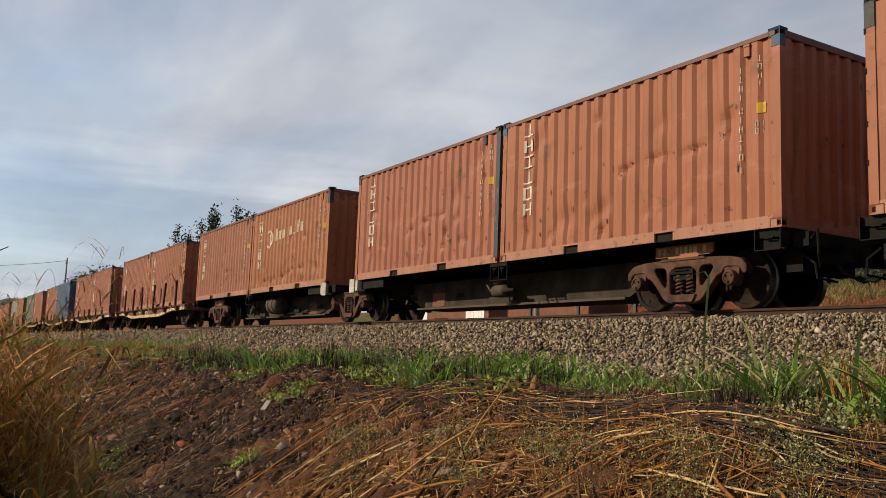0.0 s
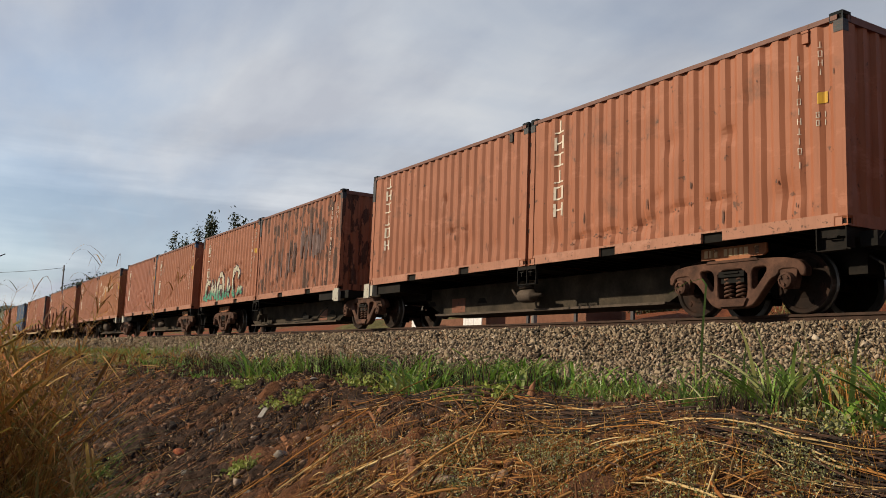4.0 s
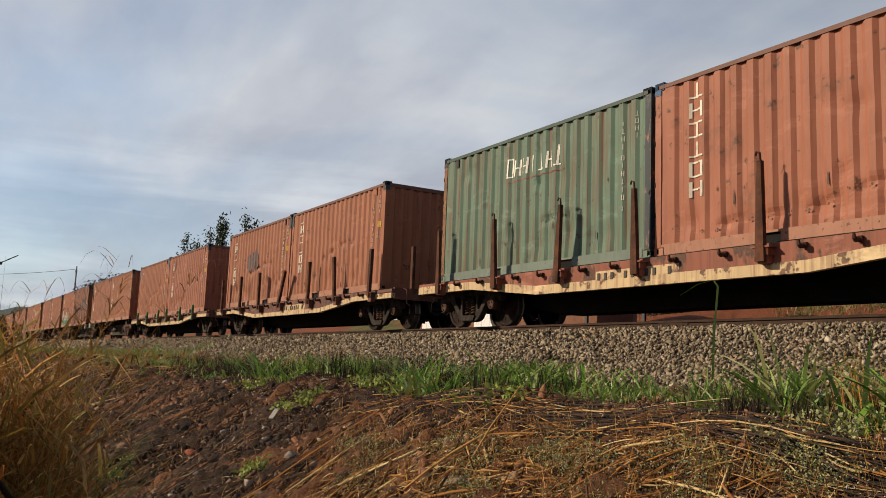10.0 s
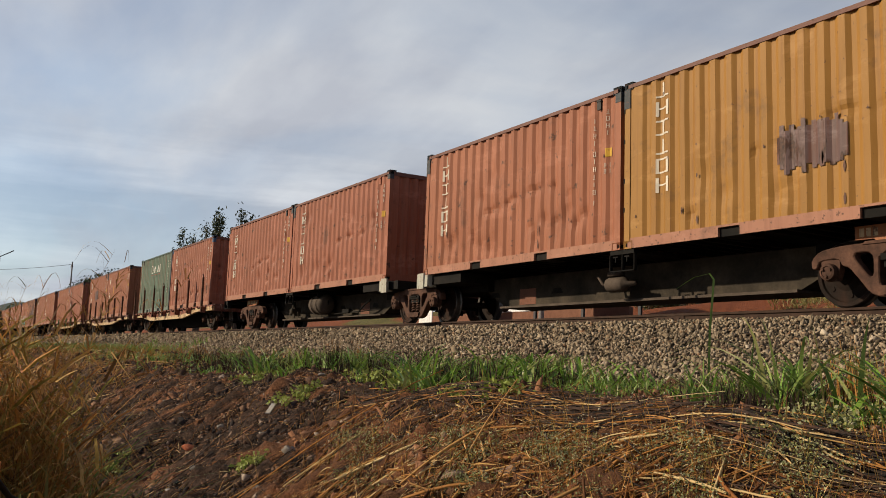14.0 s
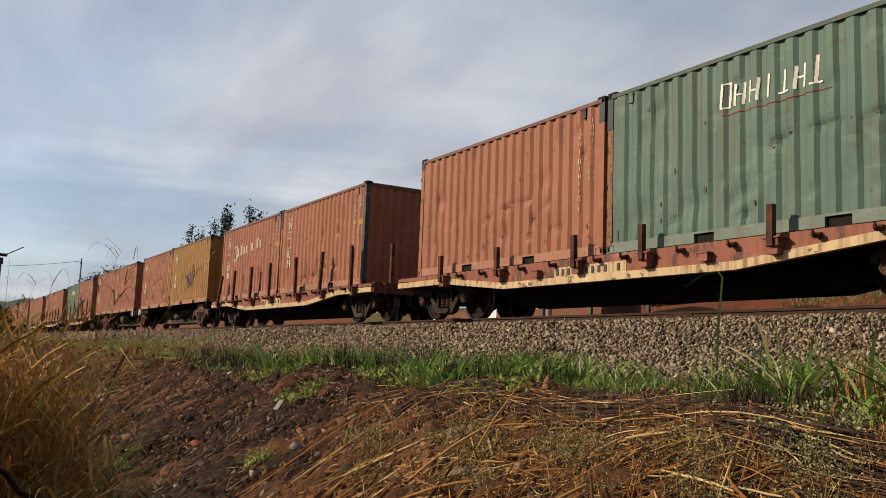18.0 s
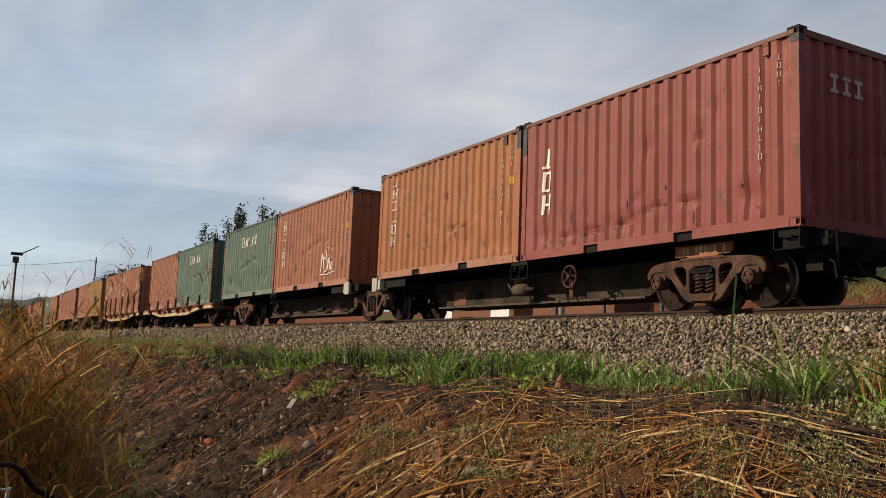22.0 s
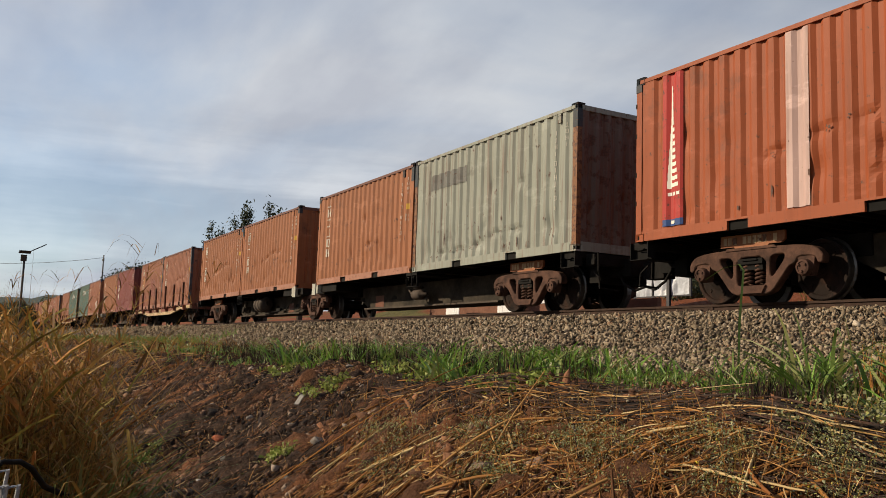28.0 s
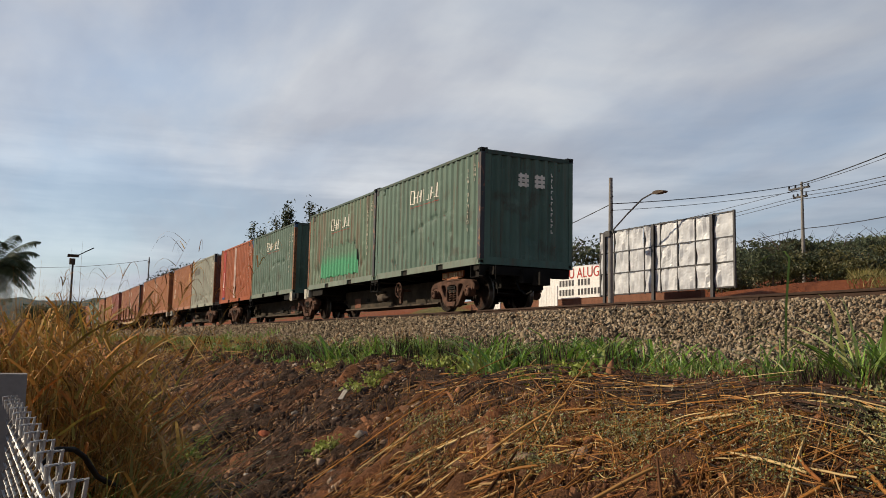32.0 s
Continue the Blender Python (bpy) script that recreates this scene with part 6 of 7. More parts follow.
def make_dry_grass():
    g = []
    # the thicket stands highest away from the bank
    n = 360
    yaw, d = R.uniform(82.6, 95.0, n), R.uniform(3.9, 5.6, n)
    c = np.stack([-np.sin(np.radians(yaw)) * d, np.cos(np.radians(yaw)) * d], -1)
    leaves = []
    for lo, hi, tall in ((79, 84.2, 0.8), (84.2, 85.6, 1.2), (85.6, 88, 1.5), (88, 98, 1.7)):
        k = (yaw >= lo) & (yaw < hi)
        g.append(tufts(c[k], 24, 0.11, tall, 0.30, 0.005, seg=3, bend=0.0))
        g.append(tufts(c[k], 8, 0.12, tall * 1.05, 0.7, 0.008, droop=0.35, seg=6, bend=0.3))
        g.append(tufts(c[k], 5, 0.12, tall * 0.45, 1.1, 0.006, seg=3, bend=-0.3))
        # leaves that spring from the stems at all heights
        n = int(k.sum()) * 24
        p = np.repeat(c[k], 24, 0) + R.normal(0, 0.17, (n, 2))
        base = np.stack([p[:, 0], p[:, 1], height(p[:, 0], p[:, 1]) + tall * R.uniform(0.1, 0.92, n)], -1)
        ang = R.uniform(0, 6.28, n)
        leaves.append(blades(base, R.uniform(0.12, 0.4, n), np.stack([np.cos(ang), np.sin(ang)], -1) * R.uniform(0.3, 1.5, (n, 1)), R.uniform(0.006, 0.018, n), seg=4, droop=0.9, bend=0.0))
    gather("dry_grass_leaves", leaves, DRY_LEAF, "curled dry leaves of the tall grass", "grass")
    k = R.random(len(c)) < 0.4
    fresh = [tufts(c[k & (yaw > 83.5)], 22, 0.1, 1.45, 0.6, 0.013, droop=0.35, seg=6)]
    gather("mixed_green_grass", fresh, GREEN_BLADE, "green blades growing among the tall dry grass", "grass")
    # sparse long seed stalks
    n = 90
    yaw, d = np.radians(R.uniform(84, 94, n)), R.uniform(4.2, 5.8, n)
    x, y = -np.sin(yaw) * d, np.cos(yaw) * d
    ang = R.uniform(0, 6.28, n)
    g.append(blades(np.stack([x, y, height(x, y)], -1), R.uniform(1.4, 1.9, n), np.stack([np.cos(ang), np.sin(ang)], -1) * 0.6, np.full(n, 0.006), seg=6, droop=0.12))
    # tall plumes with drooping seed branches
    for k in range(17):
        a, d = radians(84.2 + 0.43 * k + R.uniform(-0.2, 0.2)), R.uniform(4.4, 5.8)
        x, y = -math.sin(a) * d, math.cos(a) * d
        z, tall, lean = float(height(x, y)), R.uniform(1.55, 2.0), R.uniform(-0.3, 0.4, 2)
        g.append(blades(np.array([(x, y, z)]), np.array([tall]), np.array([(lean[0], lean[1])]), np.array([0.012]), seg=8))
        m = 34
        s = R.uniform(0.55, 1.0, m)
        base = np.stack([x + lean[0] * tall * s ** 1.5, y + lean[1] * tall * s ** 1.5, z + tall * s], -1)
        ang = R.uniform(0, 6.28, m)
        g.append(blades(base, R.uniform(0.08, 0.2, m), np.stack([np.cos(ang), np.sin(ang)], -1) * R.uniform(0.4, 1.3, (m, 1)), np.full(m, 0.005), seg=5, droop=1.1, bend=0.0))
    # scattered dry stems over the bank and among the green tufts
    n = 1600
    x, y, z = strew(-38, -15, 2.4, 6.6, n)
    ang = R.uniform(0, 6.28, n)
    g.append(blades(np.stack([x, y, z], -1), R.uniform(0.1, 0.4, n), np.stack([np.cos(ang), np.sin(ang)], -1) * 0.9, np.full(n, 0.012), seg=3))
    n = 700
    x, y, z = strew(-16, -2, 1.6, 4.8, n)
    ang = R.uniform(0, 6.28, n)
    g.append(blades(np.stack([x, y, z], -1), R.uniform(0.05, 0.22, n), np.stack([np.cos(ang), np.sin(ang)], -1) * 0.7, np.full(n, 0.004), seg=3))
    for yaw, el in ((33.2, -2.6), (34.4, -2.6), (32, -2.6), (66, -0.9), (64.5, -0.95), (79, -0.6)):
        x, y, _ = spot(yaw, el)
        g.append(tufts([(x, y)], 40, 0.05, 0.45, 0.25, 0.008))
    gather("dry_grass", g, DRY_BLADE, "tall dry orange-brown grass beside the wire fence", "grass")


def make_stubble():
    g = []
    n = 110
    c = np.stack([R.uniform(-17, -5.8, n), R.normal(4.4, 0.28, n)], -1)
    g.append(tufts(c, 18, 0.07, 0.30, 0.4, 0.009))
    c = np.stack([R.uniform(-10.5, -5.6, 40), R.normal(4.4, 0.3, 40)], -1)
    g.append(tufts(c, 12, 0.06, 0.38, 0.35, 0.009))
    for yaw0, yaw1, el in ((42.5, 31, -2.35),):
        for k in range(46):
            x, y, _ = spot(R.uniform(yaw1, yaw0), el - R.uniform(-0.15, 0.55))
            g.append(tufts([(x, y)], 15, 0.06, 0.22, 0.4, 0.008))
    n = 500
    x, y, z = strew(-14, -3, 1.8, 4.6, n)
    ang = R.uniform(0, 6.28, n)
    g.append(blades(np.stack([x, y, z], -1), R.uniform(0.05, 0.3, n), np.stack([np.cos(ang), np.sin(ang)], -1) * R.uniform(0.3, 1.4, (n, 1)), np.full(n, 0.006), seg=3))
    gather("burnt_stubble", g, CHARRED, "blackened grass stems left by the fire", "stubble")


def stalks(x, y, ang, length, width, lift):
    """Fallen stalks: flat three-sided rods that follow the ground."""
    n, seg = len(x), 4
    t = np.linspace(-0.5, 0.5, seg + 1)
    px = x[:, None] + np.cos(ang)[:, None] * length[:, None] * t
    py = y[:, None] + np.sin(ang)[:, None] * length[:, None] * t
    tilt = R.normal(0, 0.06, n)
    pz = height(px, py) + lift[:, None] + (tilt * length)[:, None] * (t + 0.5) + 0.007 * np.sin(R.uniform(0, 6, n)[:, None] + 4 * t)
    mid = np.stack([px, py, pz], -1)
    side = np.stack([-np.sin(ang), np.cos(ang), np.zeros(n)], -1)[:, None] * (width[:, None] * (0.6 + 0.4 * np.cos(t * 2.2)))[..., None]
    up = np.zeros_like(side); up[..., 2] = np.linalg.norm(side, axis=-1) * 0.9
    v = np.stack([mid - side * 0.5, mid + side * 0.5, mid + up], 2).reshape(n, -1, 3)
    k = np.arange(seg) * 3
    f = np.concatenate([np.stack([k, k + 1, k + 4, k + 3], -1), np.stack([k + 1, k + 2, k + 5, k + 4], -1), np.stack([k + 2, k, k + 3, k + 5], -1)])
    return v.reshape(-1, 3), (f[None] + (np.arange(n) * 3 * (seg + 1))[:, None, None]).reshape(-1, 4)


def make_straw():
    g = []

    def face(n, x0, x1, y0, y1):
        """Places on the bank face, in drifts that run down it, with bare earth between."""
        x, y = R.uniform(x0, x1, n), R.uniform(y0, y1, n)
        x = x - (y1 - y) * 0.35
        drift = np.sin(x * 3.9 + 1.1 * np.sin(y * 2.1)) + 0.7 * np.sin(y * 4.3 + x * 1.7)
        ok = (drift > R.uniform(-2.0, 1.3, n)) & (np.hypot(x, y) > 2.6)
        return x[ok], y[ok], int(ok.sum())

    # thick litter on the near face, down the slope and fanned
    x, y, n = face(4600, -5.2, -1.4, 2.0, 3.4)
    g.append(stalks(x, y, R.normal(1.6, 1.2, n), R.lognormal(-2.15, 0.6, n), R.uniform(0.0025, 0.0065, n), R.uniform(0.0, 0.06, n)))
    x, y, n = face(420, -5.2, -1.4, 2.1, 3.3)
    g.append(stalks(x, y, R.normal(1.3, 1.0, n), R.uniform(0.12, 0.45, n), R.uniform(0.006, 0.014, n), R.uniform(0.01, 0.06, n)))
    # coarse canes and broad flattened leaves
    x, y, n = face(80, -5.0, -1.5, 2.2, 3.3)
    g.append(stalks(x, y, R.normal(1.3, 1.1, n), R.uniform(0.2, 0.6, n), R.uniform(0.012, 0.024, n), R.uniform(0.02, 0.06, n)))
    # long canes that lie straight down the slope at the edge of the litter
    x, y, n = face(30, -6.6, -4.4, 2.3, 3.3)
    g.append(stalks(x, y, R.normal(1.62, 0.12, n), R.uniform(0.4, 1.2, n), R.uniform(0.007, 0.014, n), R.uniform(0.01, 0.05, n)))
    # short broken stems that still stand
    x, y, n = face(1100, -5.4, -1.4, 2.1, 3.5)
    ang = R.uniform(0, 6.28, n)
    g.append(blades(np.stack([x, y, height(x, y)], -1), R.uniform(0.03, 0.15, n), np.stack([np.cos(ang), np.sin(ang)], -1) * R.uniform(0.2, 1.6, (n, 1)), R.uniform(0.003, 0.007, n), seg=3))
    # pale stalks along the brow
    n = 260
    x, y = R.uniform(-7.0, -1.8, n), 3.55 + R.normal(0, 0.25, n)
    g.append(stalks(x, y, R.normal(0.1, 0.4, n), R.uniform(0.15, 0.8, n), R.uniform(0.004, 0.011, n), R.uniform(0.0, 0.06, n)))
    # thin scatter over the burnt face and the terrace
    n = 2800
    x, y, z = strew(-16, -4.5, 1.2, 4.4, n)
    g.append(stalks(x, y, R.normal(1.65, 0.6, n), R.lognormal(-2.2, 0.6, n), R.uniform(0.002, 0.006, n), R.uniform(0, 0.02, n)))
    n = 2200
    x, y, z = strew(-12, -2.0, 1.2, 4.2, n)
    g.append(stalks(x, y, R.uniform(0, 6.28, n), R.uniform(0.03, 0.14, n), R.uniform(0.002, 0.005, n), R.uniform(0.005, 0.03, n)))
    n = 2600
    x, y, z = strew(-38, -15, 1.6, 5.5, n)
    g.append(stalks(x, y, R.uniform(0, 6.28, n), R.uniform(0.12, 0.5, n), R.uniform(0.006, 0.014, n), R.uniform(0, 0.05, n)))
    gather("straw_litter", g, STRAW, "dry straw and fallen stalks lying on the bank", "straw")
    # charred stalks: a mat along the brow, the rest washed down the face
    n = 1400
    x, y = R.uniform(-7.0, -1.7, n), 3.62 + R.normal(0, 0.22, n)
    g2 = [stalks(x, y, R.normal(0.08, 0.35, n), R.uniform(0.12, 0.7, n), R.uniform(0.004, 0.011, n), R.uniform(0.0, 0.05, n))]
    n = 2200
    x, y, z = strew(-16, -4.2, 1.2, 4.2, n)
    g2.append(stalks(x, y, R.normal(1.6, 0.5, n), R.lognormal(-1.8, 0.6, n), R.uniform(0.003, 0.009, n), R.uniform(0, 0.03, n)))
    n = 3200
    x, y, z = strew(-14, -5, 1.0, 5.4, n)
    g2.append(stalks(x, y, R.uniform(0, 6.28, n), R.uniform(0.04, 0.2, n), R.uniform(0.003, 0.007, n), R.uniform(0, 0.03, n)))
    gather("charred_stalks", g2, CHARRED, "charred stalks strewn along the brow of the bank", "stalks")


def leaf_cloud(centres, size, per, spread, shape=(0.5, 1.0)):
    """Small leaves round each centre: pointed quads in all directions."""
    n = len(centres) * per
    c = np.repeat(np.asarray(centres, float), per, 0) + R.normal(0, 1, (n, 3)) * np.asarray(spread)
    m = turns(n)
    s = size * R.uniform(0.6, 1.3, n)
    quad = np.array([(0, -0.5, 0), (shape[0] * 0.5, 0.05, 0.06), (0, 0.5, 0), (-shape[0] * 0.5, 0.05, 0.06)])
    v = np.einsum("nij,vj->nvi", m, quad) * s[:, None, None] + c[:, None]
    f = np.arange(4)[None] + (np.arange(n) * 4)[:, None]
    return v.reshape(-1, 3), f


BLOOM = stone_matter("flower_heads", [(0.0, (0.5, 0.46, 0.34)), (0.8, (0.36, 0.30, 0.18)), (1.0, (0.6, 0.46, 0.05))])


def make_weeds():
    for yaw, el, size, mat, tint in ((62.6, -1.75, 0.2, WEED, "bright green"), (61.9, -2.2, 0.17, WEED, "bright green"), (59.3, -1.8, 0.13, WEED, "bright green"), (68.3, -2.9, 0.12, WEED, "yellow-green"), (71.2, -2.0, 0.13, WEED, "yellow-green"), (70.9, -7.1, 0.06, WEED, "bright green"),
                                      (79.3, -7.3, 0.09, WEED, "yellow-green"), (36.3, -3.3, 0.13, GREYWEED, "grey-green"), (34.2, -3.5, 0.16, GREYWEED, "grey-green"), (38.5, -3.9, 0.07, GREYWEED, "grey-green"), (57.5, -2.4, 0.08, WEED, "yellow-green"), (54.8, -2.2, 0.1, WEED, "yellow-green")):
        x, y, z = spot(yaw, el)
        w = tagged(new("weed_plant"), f"low {tint} leafy weed on the bank", "weed", "weeds on the bank")
        w.location = (x, y, z)
        size *= 1.5
        n = 26
        c = np.stack([R.normal(0, size * 0.8, n), R.normal(0, size * 0.6, n), R.uniform(0.02, size * 0.5, n)], -1)
        c[:, 2] += height(x + c[:, 0], y + c[:, 1]) - z
        v, f = leaf_cloud(c, (0.024 if mat is GREYWEED else 0.045) if size > 0.15 else 0.03, 12, (0.03, 0.03, 0.02), (0.7, 1))
        bulk("foliage", v, f, mat).parent = w
        bm = bmesh.new()
        for q in c[:6]:
            tube(bm, [(0, 0, -0.01), (q[0] * 0.6, q[1] * 0.6, q[2] * 0.6), tuple(q)], [0.004, 0.003, 0.002], 5)
        part("stem", bm, GREEN_BLADE, w)
    # grey-green ground cover with pale flower heads
    cs = []
    for k in range(900):
        yaw, el = R.uniform(33, 66), R.uniform(-8.8, -4.3)
        if math.sin(yaw * 0.9) + math.cos(el * 2.1) > 0.1:
            cs.append(spot(yaw, el))
    cs = np.array(cs)
    cs[:, 2] += R.uniform(0.01, 0.09, len(cs))
    # thin upright stems with pale or yellow heads
    n = 800
    p = np.array([spot(R.uniform(32, 68), R.uniform(-8.8, -3.4)) for _ in range(n)])
    tall = R.uniform(0.05, 0.24, n)
    ang = R.uniform(0, 6.28, n)
    lean = np.stack([np.cos(ang), np.sin(ang)], -1) * 0.35
    gather("flower_stems", [blades(p, tall, lean, np.full(n, 0.004), seg=3)], DRY_BLADE, "thin dry stems of small flowers on the bank", "stems")
    heads = np.concatenate([p[:, :2] + lean * tall[:, None], (p[:, 2] + tall)[:, None]], -1)
    gather("flower_heads", [rocks(heads, R.uniform(0.008, 0.018, n), False)], BLOOM, "tiny cream and yellow flower heads", "flowers")
    gather("ground_cover", [leaf_cloud(cs, 0.016, 26, (0.04, 0.04, 0.03), (0.5, 1))], GREYWEED, "low grey-green ground cover among the straw", "weeds")


STONES = {
    "grey": rough_matter("bank_stone", [(0.13, 0.11, 0.095), (0.30, 0.26, 0.22)], 6, 0.9),
    "pale": rough_matter("pale_stone", [(0.4, 0.35, 0.3), (0.62, 0.57, 0.5)], 6, 0.85),
    "red": rough_matter("red_clay_lump", [(0.32, 0.09, 0.045), (0.48, 0.16, 0.08)], 7, 0.9),
}


def make_stones():
    rows = [(68.6, -6.2, 0.11, "grey"), (69.6, -6.4, 0.08, "grey"), (79.5, -6.25, 0.06, "pale"), (42.4, -4.6, 0.075, "red"), (74.8, -6.1, 0.12, "red"), (74.4, -7.3, 0.08, "grey"), (76.4, -3.3, 0.09, "grey"), (70.3, -5.2, 0.07, "grey"), (72.9, -4.8, 0.09, "grey"),
            (66.8, -1.4, 0.10, "grey"), (72.2, -1.0, 0.12, "grey"), (57.6, -1.9, 0.07, "grey"), (79.8, -8.2, 0.06, "grey"), (70.5, -8.5, 0.07, "grey"), (45.6, -2.6, 0.06, "grey"), (75.8, -8.6, 0.05, "pale")]
    for yaw, el, size, kind in rows:
        x, y, z = spot(yaw, el)
        bm = bmesh.new()
        bmesh.ops.create_icosphere(bm, subdivisions=2, radius=size * 0.5)
        k = R.uniform(0, 50)
        for v in bm.verts:
            v.co *= 1 + 0.45 * noise.noise(v.co * (2.2 / size) + Vector((k, 0, 0)))
            v.co.z *= 0.6
        tagged(new("stone", mesh_of("stone", bm, STONES[kind])), {"grey": "rough grey stone lying on the burnt bank", "pale": "small pale stone lying on the burnt bank", "red": "lump of red clay lying on the bank"}[kind], "stone", "stones on the bank").matrix_world = pose(x, y, z + size * 0.12, 0, 0, R.uniform(0, 360))
    # a pale chip of wood
    x, y, z = spot(69.9, -3.85)
    bm = bmesh.new()
    box(bm, -0.09, 0.09, -0.022, 0.022, -0.006, 0.006)
    tagged(new("wood_chip", mesh_of("wood_chip", bm, STONES["pale"], 0.004)), "pale broken chip of wood on the burnt bank", "wood chip").matrix_world = pose(x, y, z + 0.05, 0, -28, 140)
    # leaning dry stalks that stand out
    for yaw, el, ln, lean, az in ((57.6, -6.9, 0.62, 32, 62), (66.5, -5.2, 1.1, 86, 95), (63.5, -6.0, 1.3, 87, 100), (70.5, -2.6, 0.7, 84, 70)):
        x, y, z = spot(yaw, el)
        bm = bmesh.new()
        tube(bm, [(0, 0, 0), (ln * 0.5, 0, 0.015), (ln, 0, 0)], [0.007, 0.006, 0.003], 6)
        tagged(new("dry_stalk", mesh_of("dry_stalk", bm, STRAW)), "long dry broken stalk leaning on the bank", "stalk", "long stalks on the bank").matrix_world = pose(x, y, z, 0, -(90 - lean), az)


def make_branch():
    bm = bmesh.new()
    tube(bm, [(-2.2, 0.075, -0.33), (-2.3, 0.12, -0.295), (-2.45, 0.17, -0.315), (-2.7, 0.215, -0.365), (-3.3, 0.31, -0.51), (-4.2, 0.50, -0.70), (-5.2, 0.76, -0.89), (-5.9, 1.0, -1.08)], [0.005, 0.006, 0.007, 0.008, 0.010, 0.013, 0.016, 0.015], 8)
    tagged(new("charred_branch", mesh_of("charred_branch", bm, STEEL["under"], smooth=True)), "charred black branch propped beside the wire fence", "branch")


make_ballast()
make_clods()
make_green_grass()
make_dry_grass()
make_stubble()
make_straw()
make_weeds()
make_stones()
make_branch()


# ---------------------------------------------------------------- wire fence beside the eye
def make_fence():
    fence = tagged(new("wire_fence"), "galvanised chain-link fence with grey concrete posts", "fence")

    def line(x):
        return 0.135 + 0.039 * x
    cell, top = 0.078, -0.245
    for k in range(41):
        x0 = -2.95 + k * cell
        bm = bmesh.new()
        pts = []
        for j in range(26):
            z = top - j * cell * 0.5
            s = -1 if (j + k) % 2 else 1
            pts.append((x0 + s * cell * 0.5, line(x0) + s * 0.009, z))
        tube(bm, [(pts[0][0] - 0.004, pts[0][1] - 0.014, top + 0.012), (pts[0][0] + 0.002, pts[0][1] - 0.016, top + 0.036), (pts[0][0] + 0.004, pts[0][1] + 0.004, top + 0.040)] + pts, 0.0034, 6)
        part("wire", bm, STEEL["wire"], fence)
    bm = bmesh.new()
    tube(bm, [(-3.0, line(-3.0) + 0.008, top - 0.09), (0.5, line(0.5) + 0.008, top - 0.09)], 0.0035, 6)
    part("tension_wire", bm, STEEL["wire"], fence)
    for x, y, w, z1 in ((-3.05, -0.06, 0.24, -0.145), (-4.2, -0.115, 0.18, -0.05)):
        bm = bmesh.new()
        box(bm, x - 0.055, x + 0.055, y - w / 2, y + w / 2, -1.7, z1)
        part("post", bm, STEEL["concrete"], fence, "grey concrete fence post", 0.008)


make_fence()


# ---------------------------------------------------------------- beyond the track
SHEET = rough_matter("silver_sheet", [(0.43, 0.46, 0.51), (0.55, 0.58, 0.63), (0.66, 0.69, 0.73)], 0.6, 0.42, bump_by=0.06, depth=0.02)
IRON = rough_matter("dark_iron", [(0.02, 0.02, 0.026), (0.05, 0.048, 0.055)], 3, 0.6)
BRICK = rough_matter("old_brick_wall", [(0.16, 0.075, 0.05), (0.26, 0.13, 0.085)], 2.5, 0.9)
PLASTER = rough_matter("white_plaster", [(0.78, 0.78, 0.78), (0.95, 0.95, 0.95)], 1.5, 0.8, bump_by=0.1)


def crinkled(bm, w, h, seed):
    """A sheet with creases, in its own plane."""
    n = 7
    grid = [[bm.verts.new((w * (i / n - 0.5), 0.09 * noise.noise(Vector((i * 0.8 + seed * 7.1, j * 0.22, seed))), h * (j / n - 0.5))) for j in range(n + 1)] for i in range(n + 1)]
    for i in range(n):
        for j in range(n):
            bm.faces.new((grid[i][j], grid[i + 1][j], grid[i + 1][j + 1], grid[i][j + 1]))


def make_billboard():
    b = tagged(new("billboard"), "empty billboard of creased silver sheets on dark posts", "billboard")
    x0, x1, y, z0, z1 = -34.11, -25.39, 25.5, 2.52, 5.54
    cols, rows = 8, 3
    w, h = (x1 - x0) / cols, (z1 - z0) / rows
    for i in range(cols):
        for j in range(rows):
            bm = bmesh.new()
            crinkled(bm, w - 0.07, h - 0.07, i * 3 + j)
            o = part("panel", bm, SHEET, b)
            o.location = (x0 + (i + 0.5) * w, y, z0 + (j + 0.5) * h)
    for i in range(cols + 1):
        bm = bmesh.new()
        t = 0.025 if i not in (0, cols) else 0.045
        box(bm, x0 + i * w - t, x0 + i * w + t, y - 0.03, y + 0.05, z0 - 0.05, z1 + 0.05)
        part("mullion", bm, IRON, b)
    for j in range(rows + 1):
        bm = bmesh.new()
        box(bm, x0, x1, y - 0.034, y + 0.04, z0 + j * h - 0.026, z0 + j * h + 0.026)
        part("crossbar", bm, IRON, b)
    for f in (0.05, 0.455, 0.87):
        bm = bmesh.new()
        x = x0 + f * (x1 - x0)
        box(bm, x - 0.08, x + 0.08, y - 0.14, y - 0.12, 1.0, z1)
        box(bm, x - 0.08, x + 0.08, y - 0.05, y - 0.035, 1.0, z1)
        box(bm, x - 0.02, x + 0.02, y - 0.12, y - 0.05, 1.0, z1)
        part("post", bm, IRON, b)


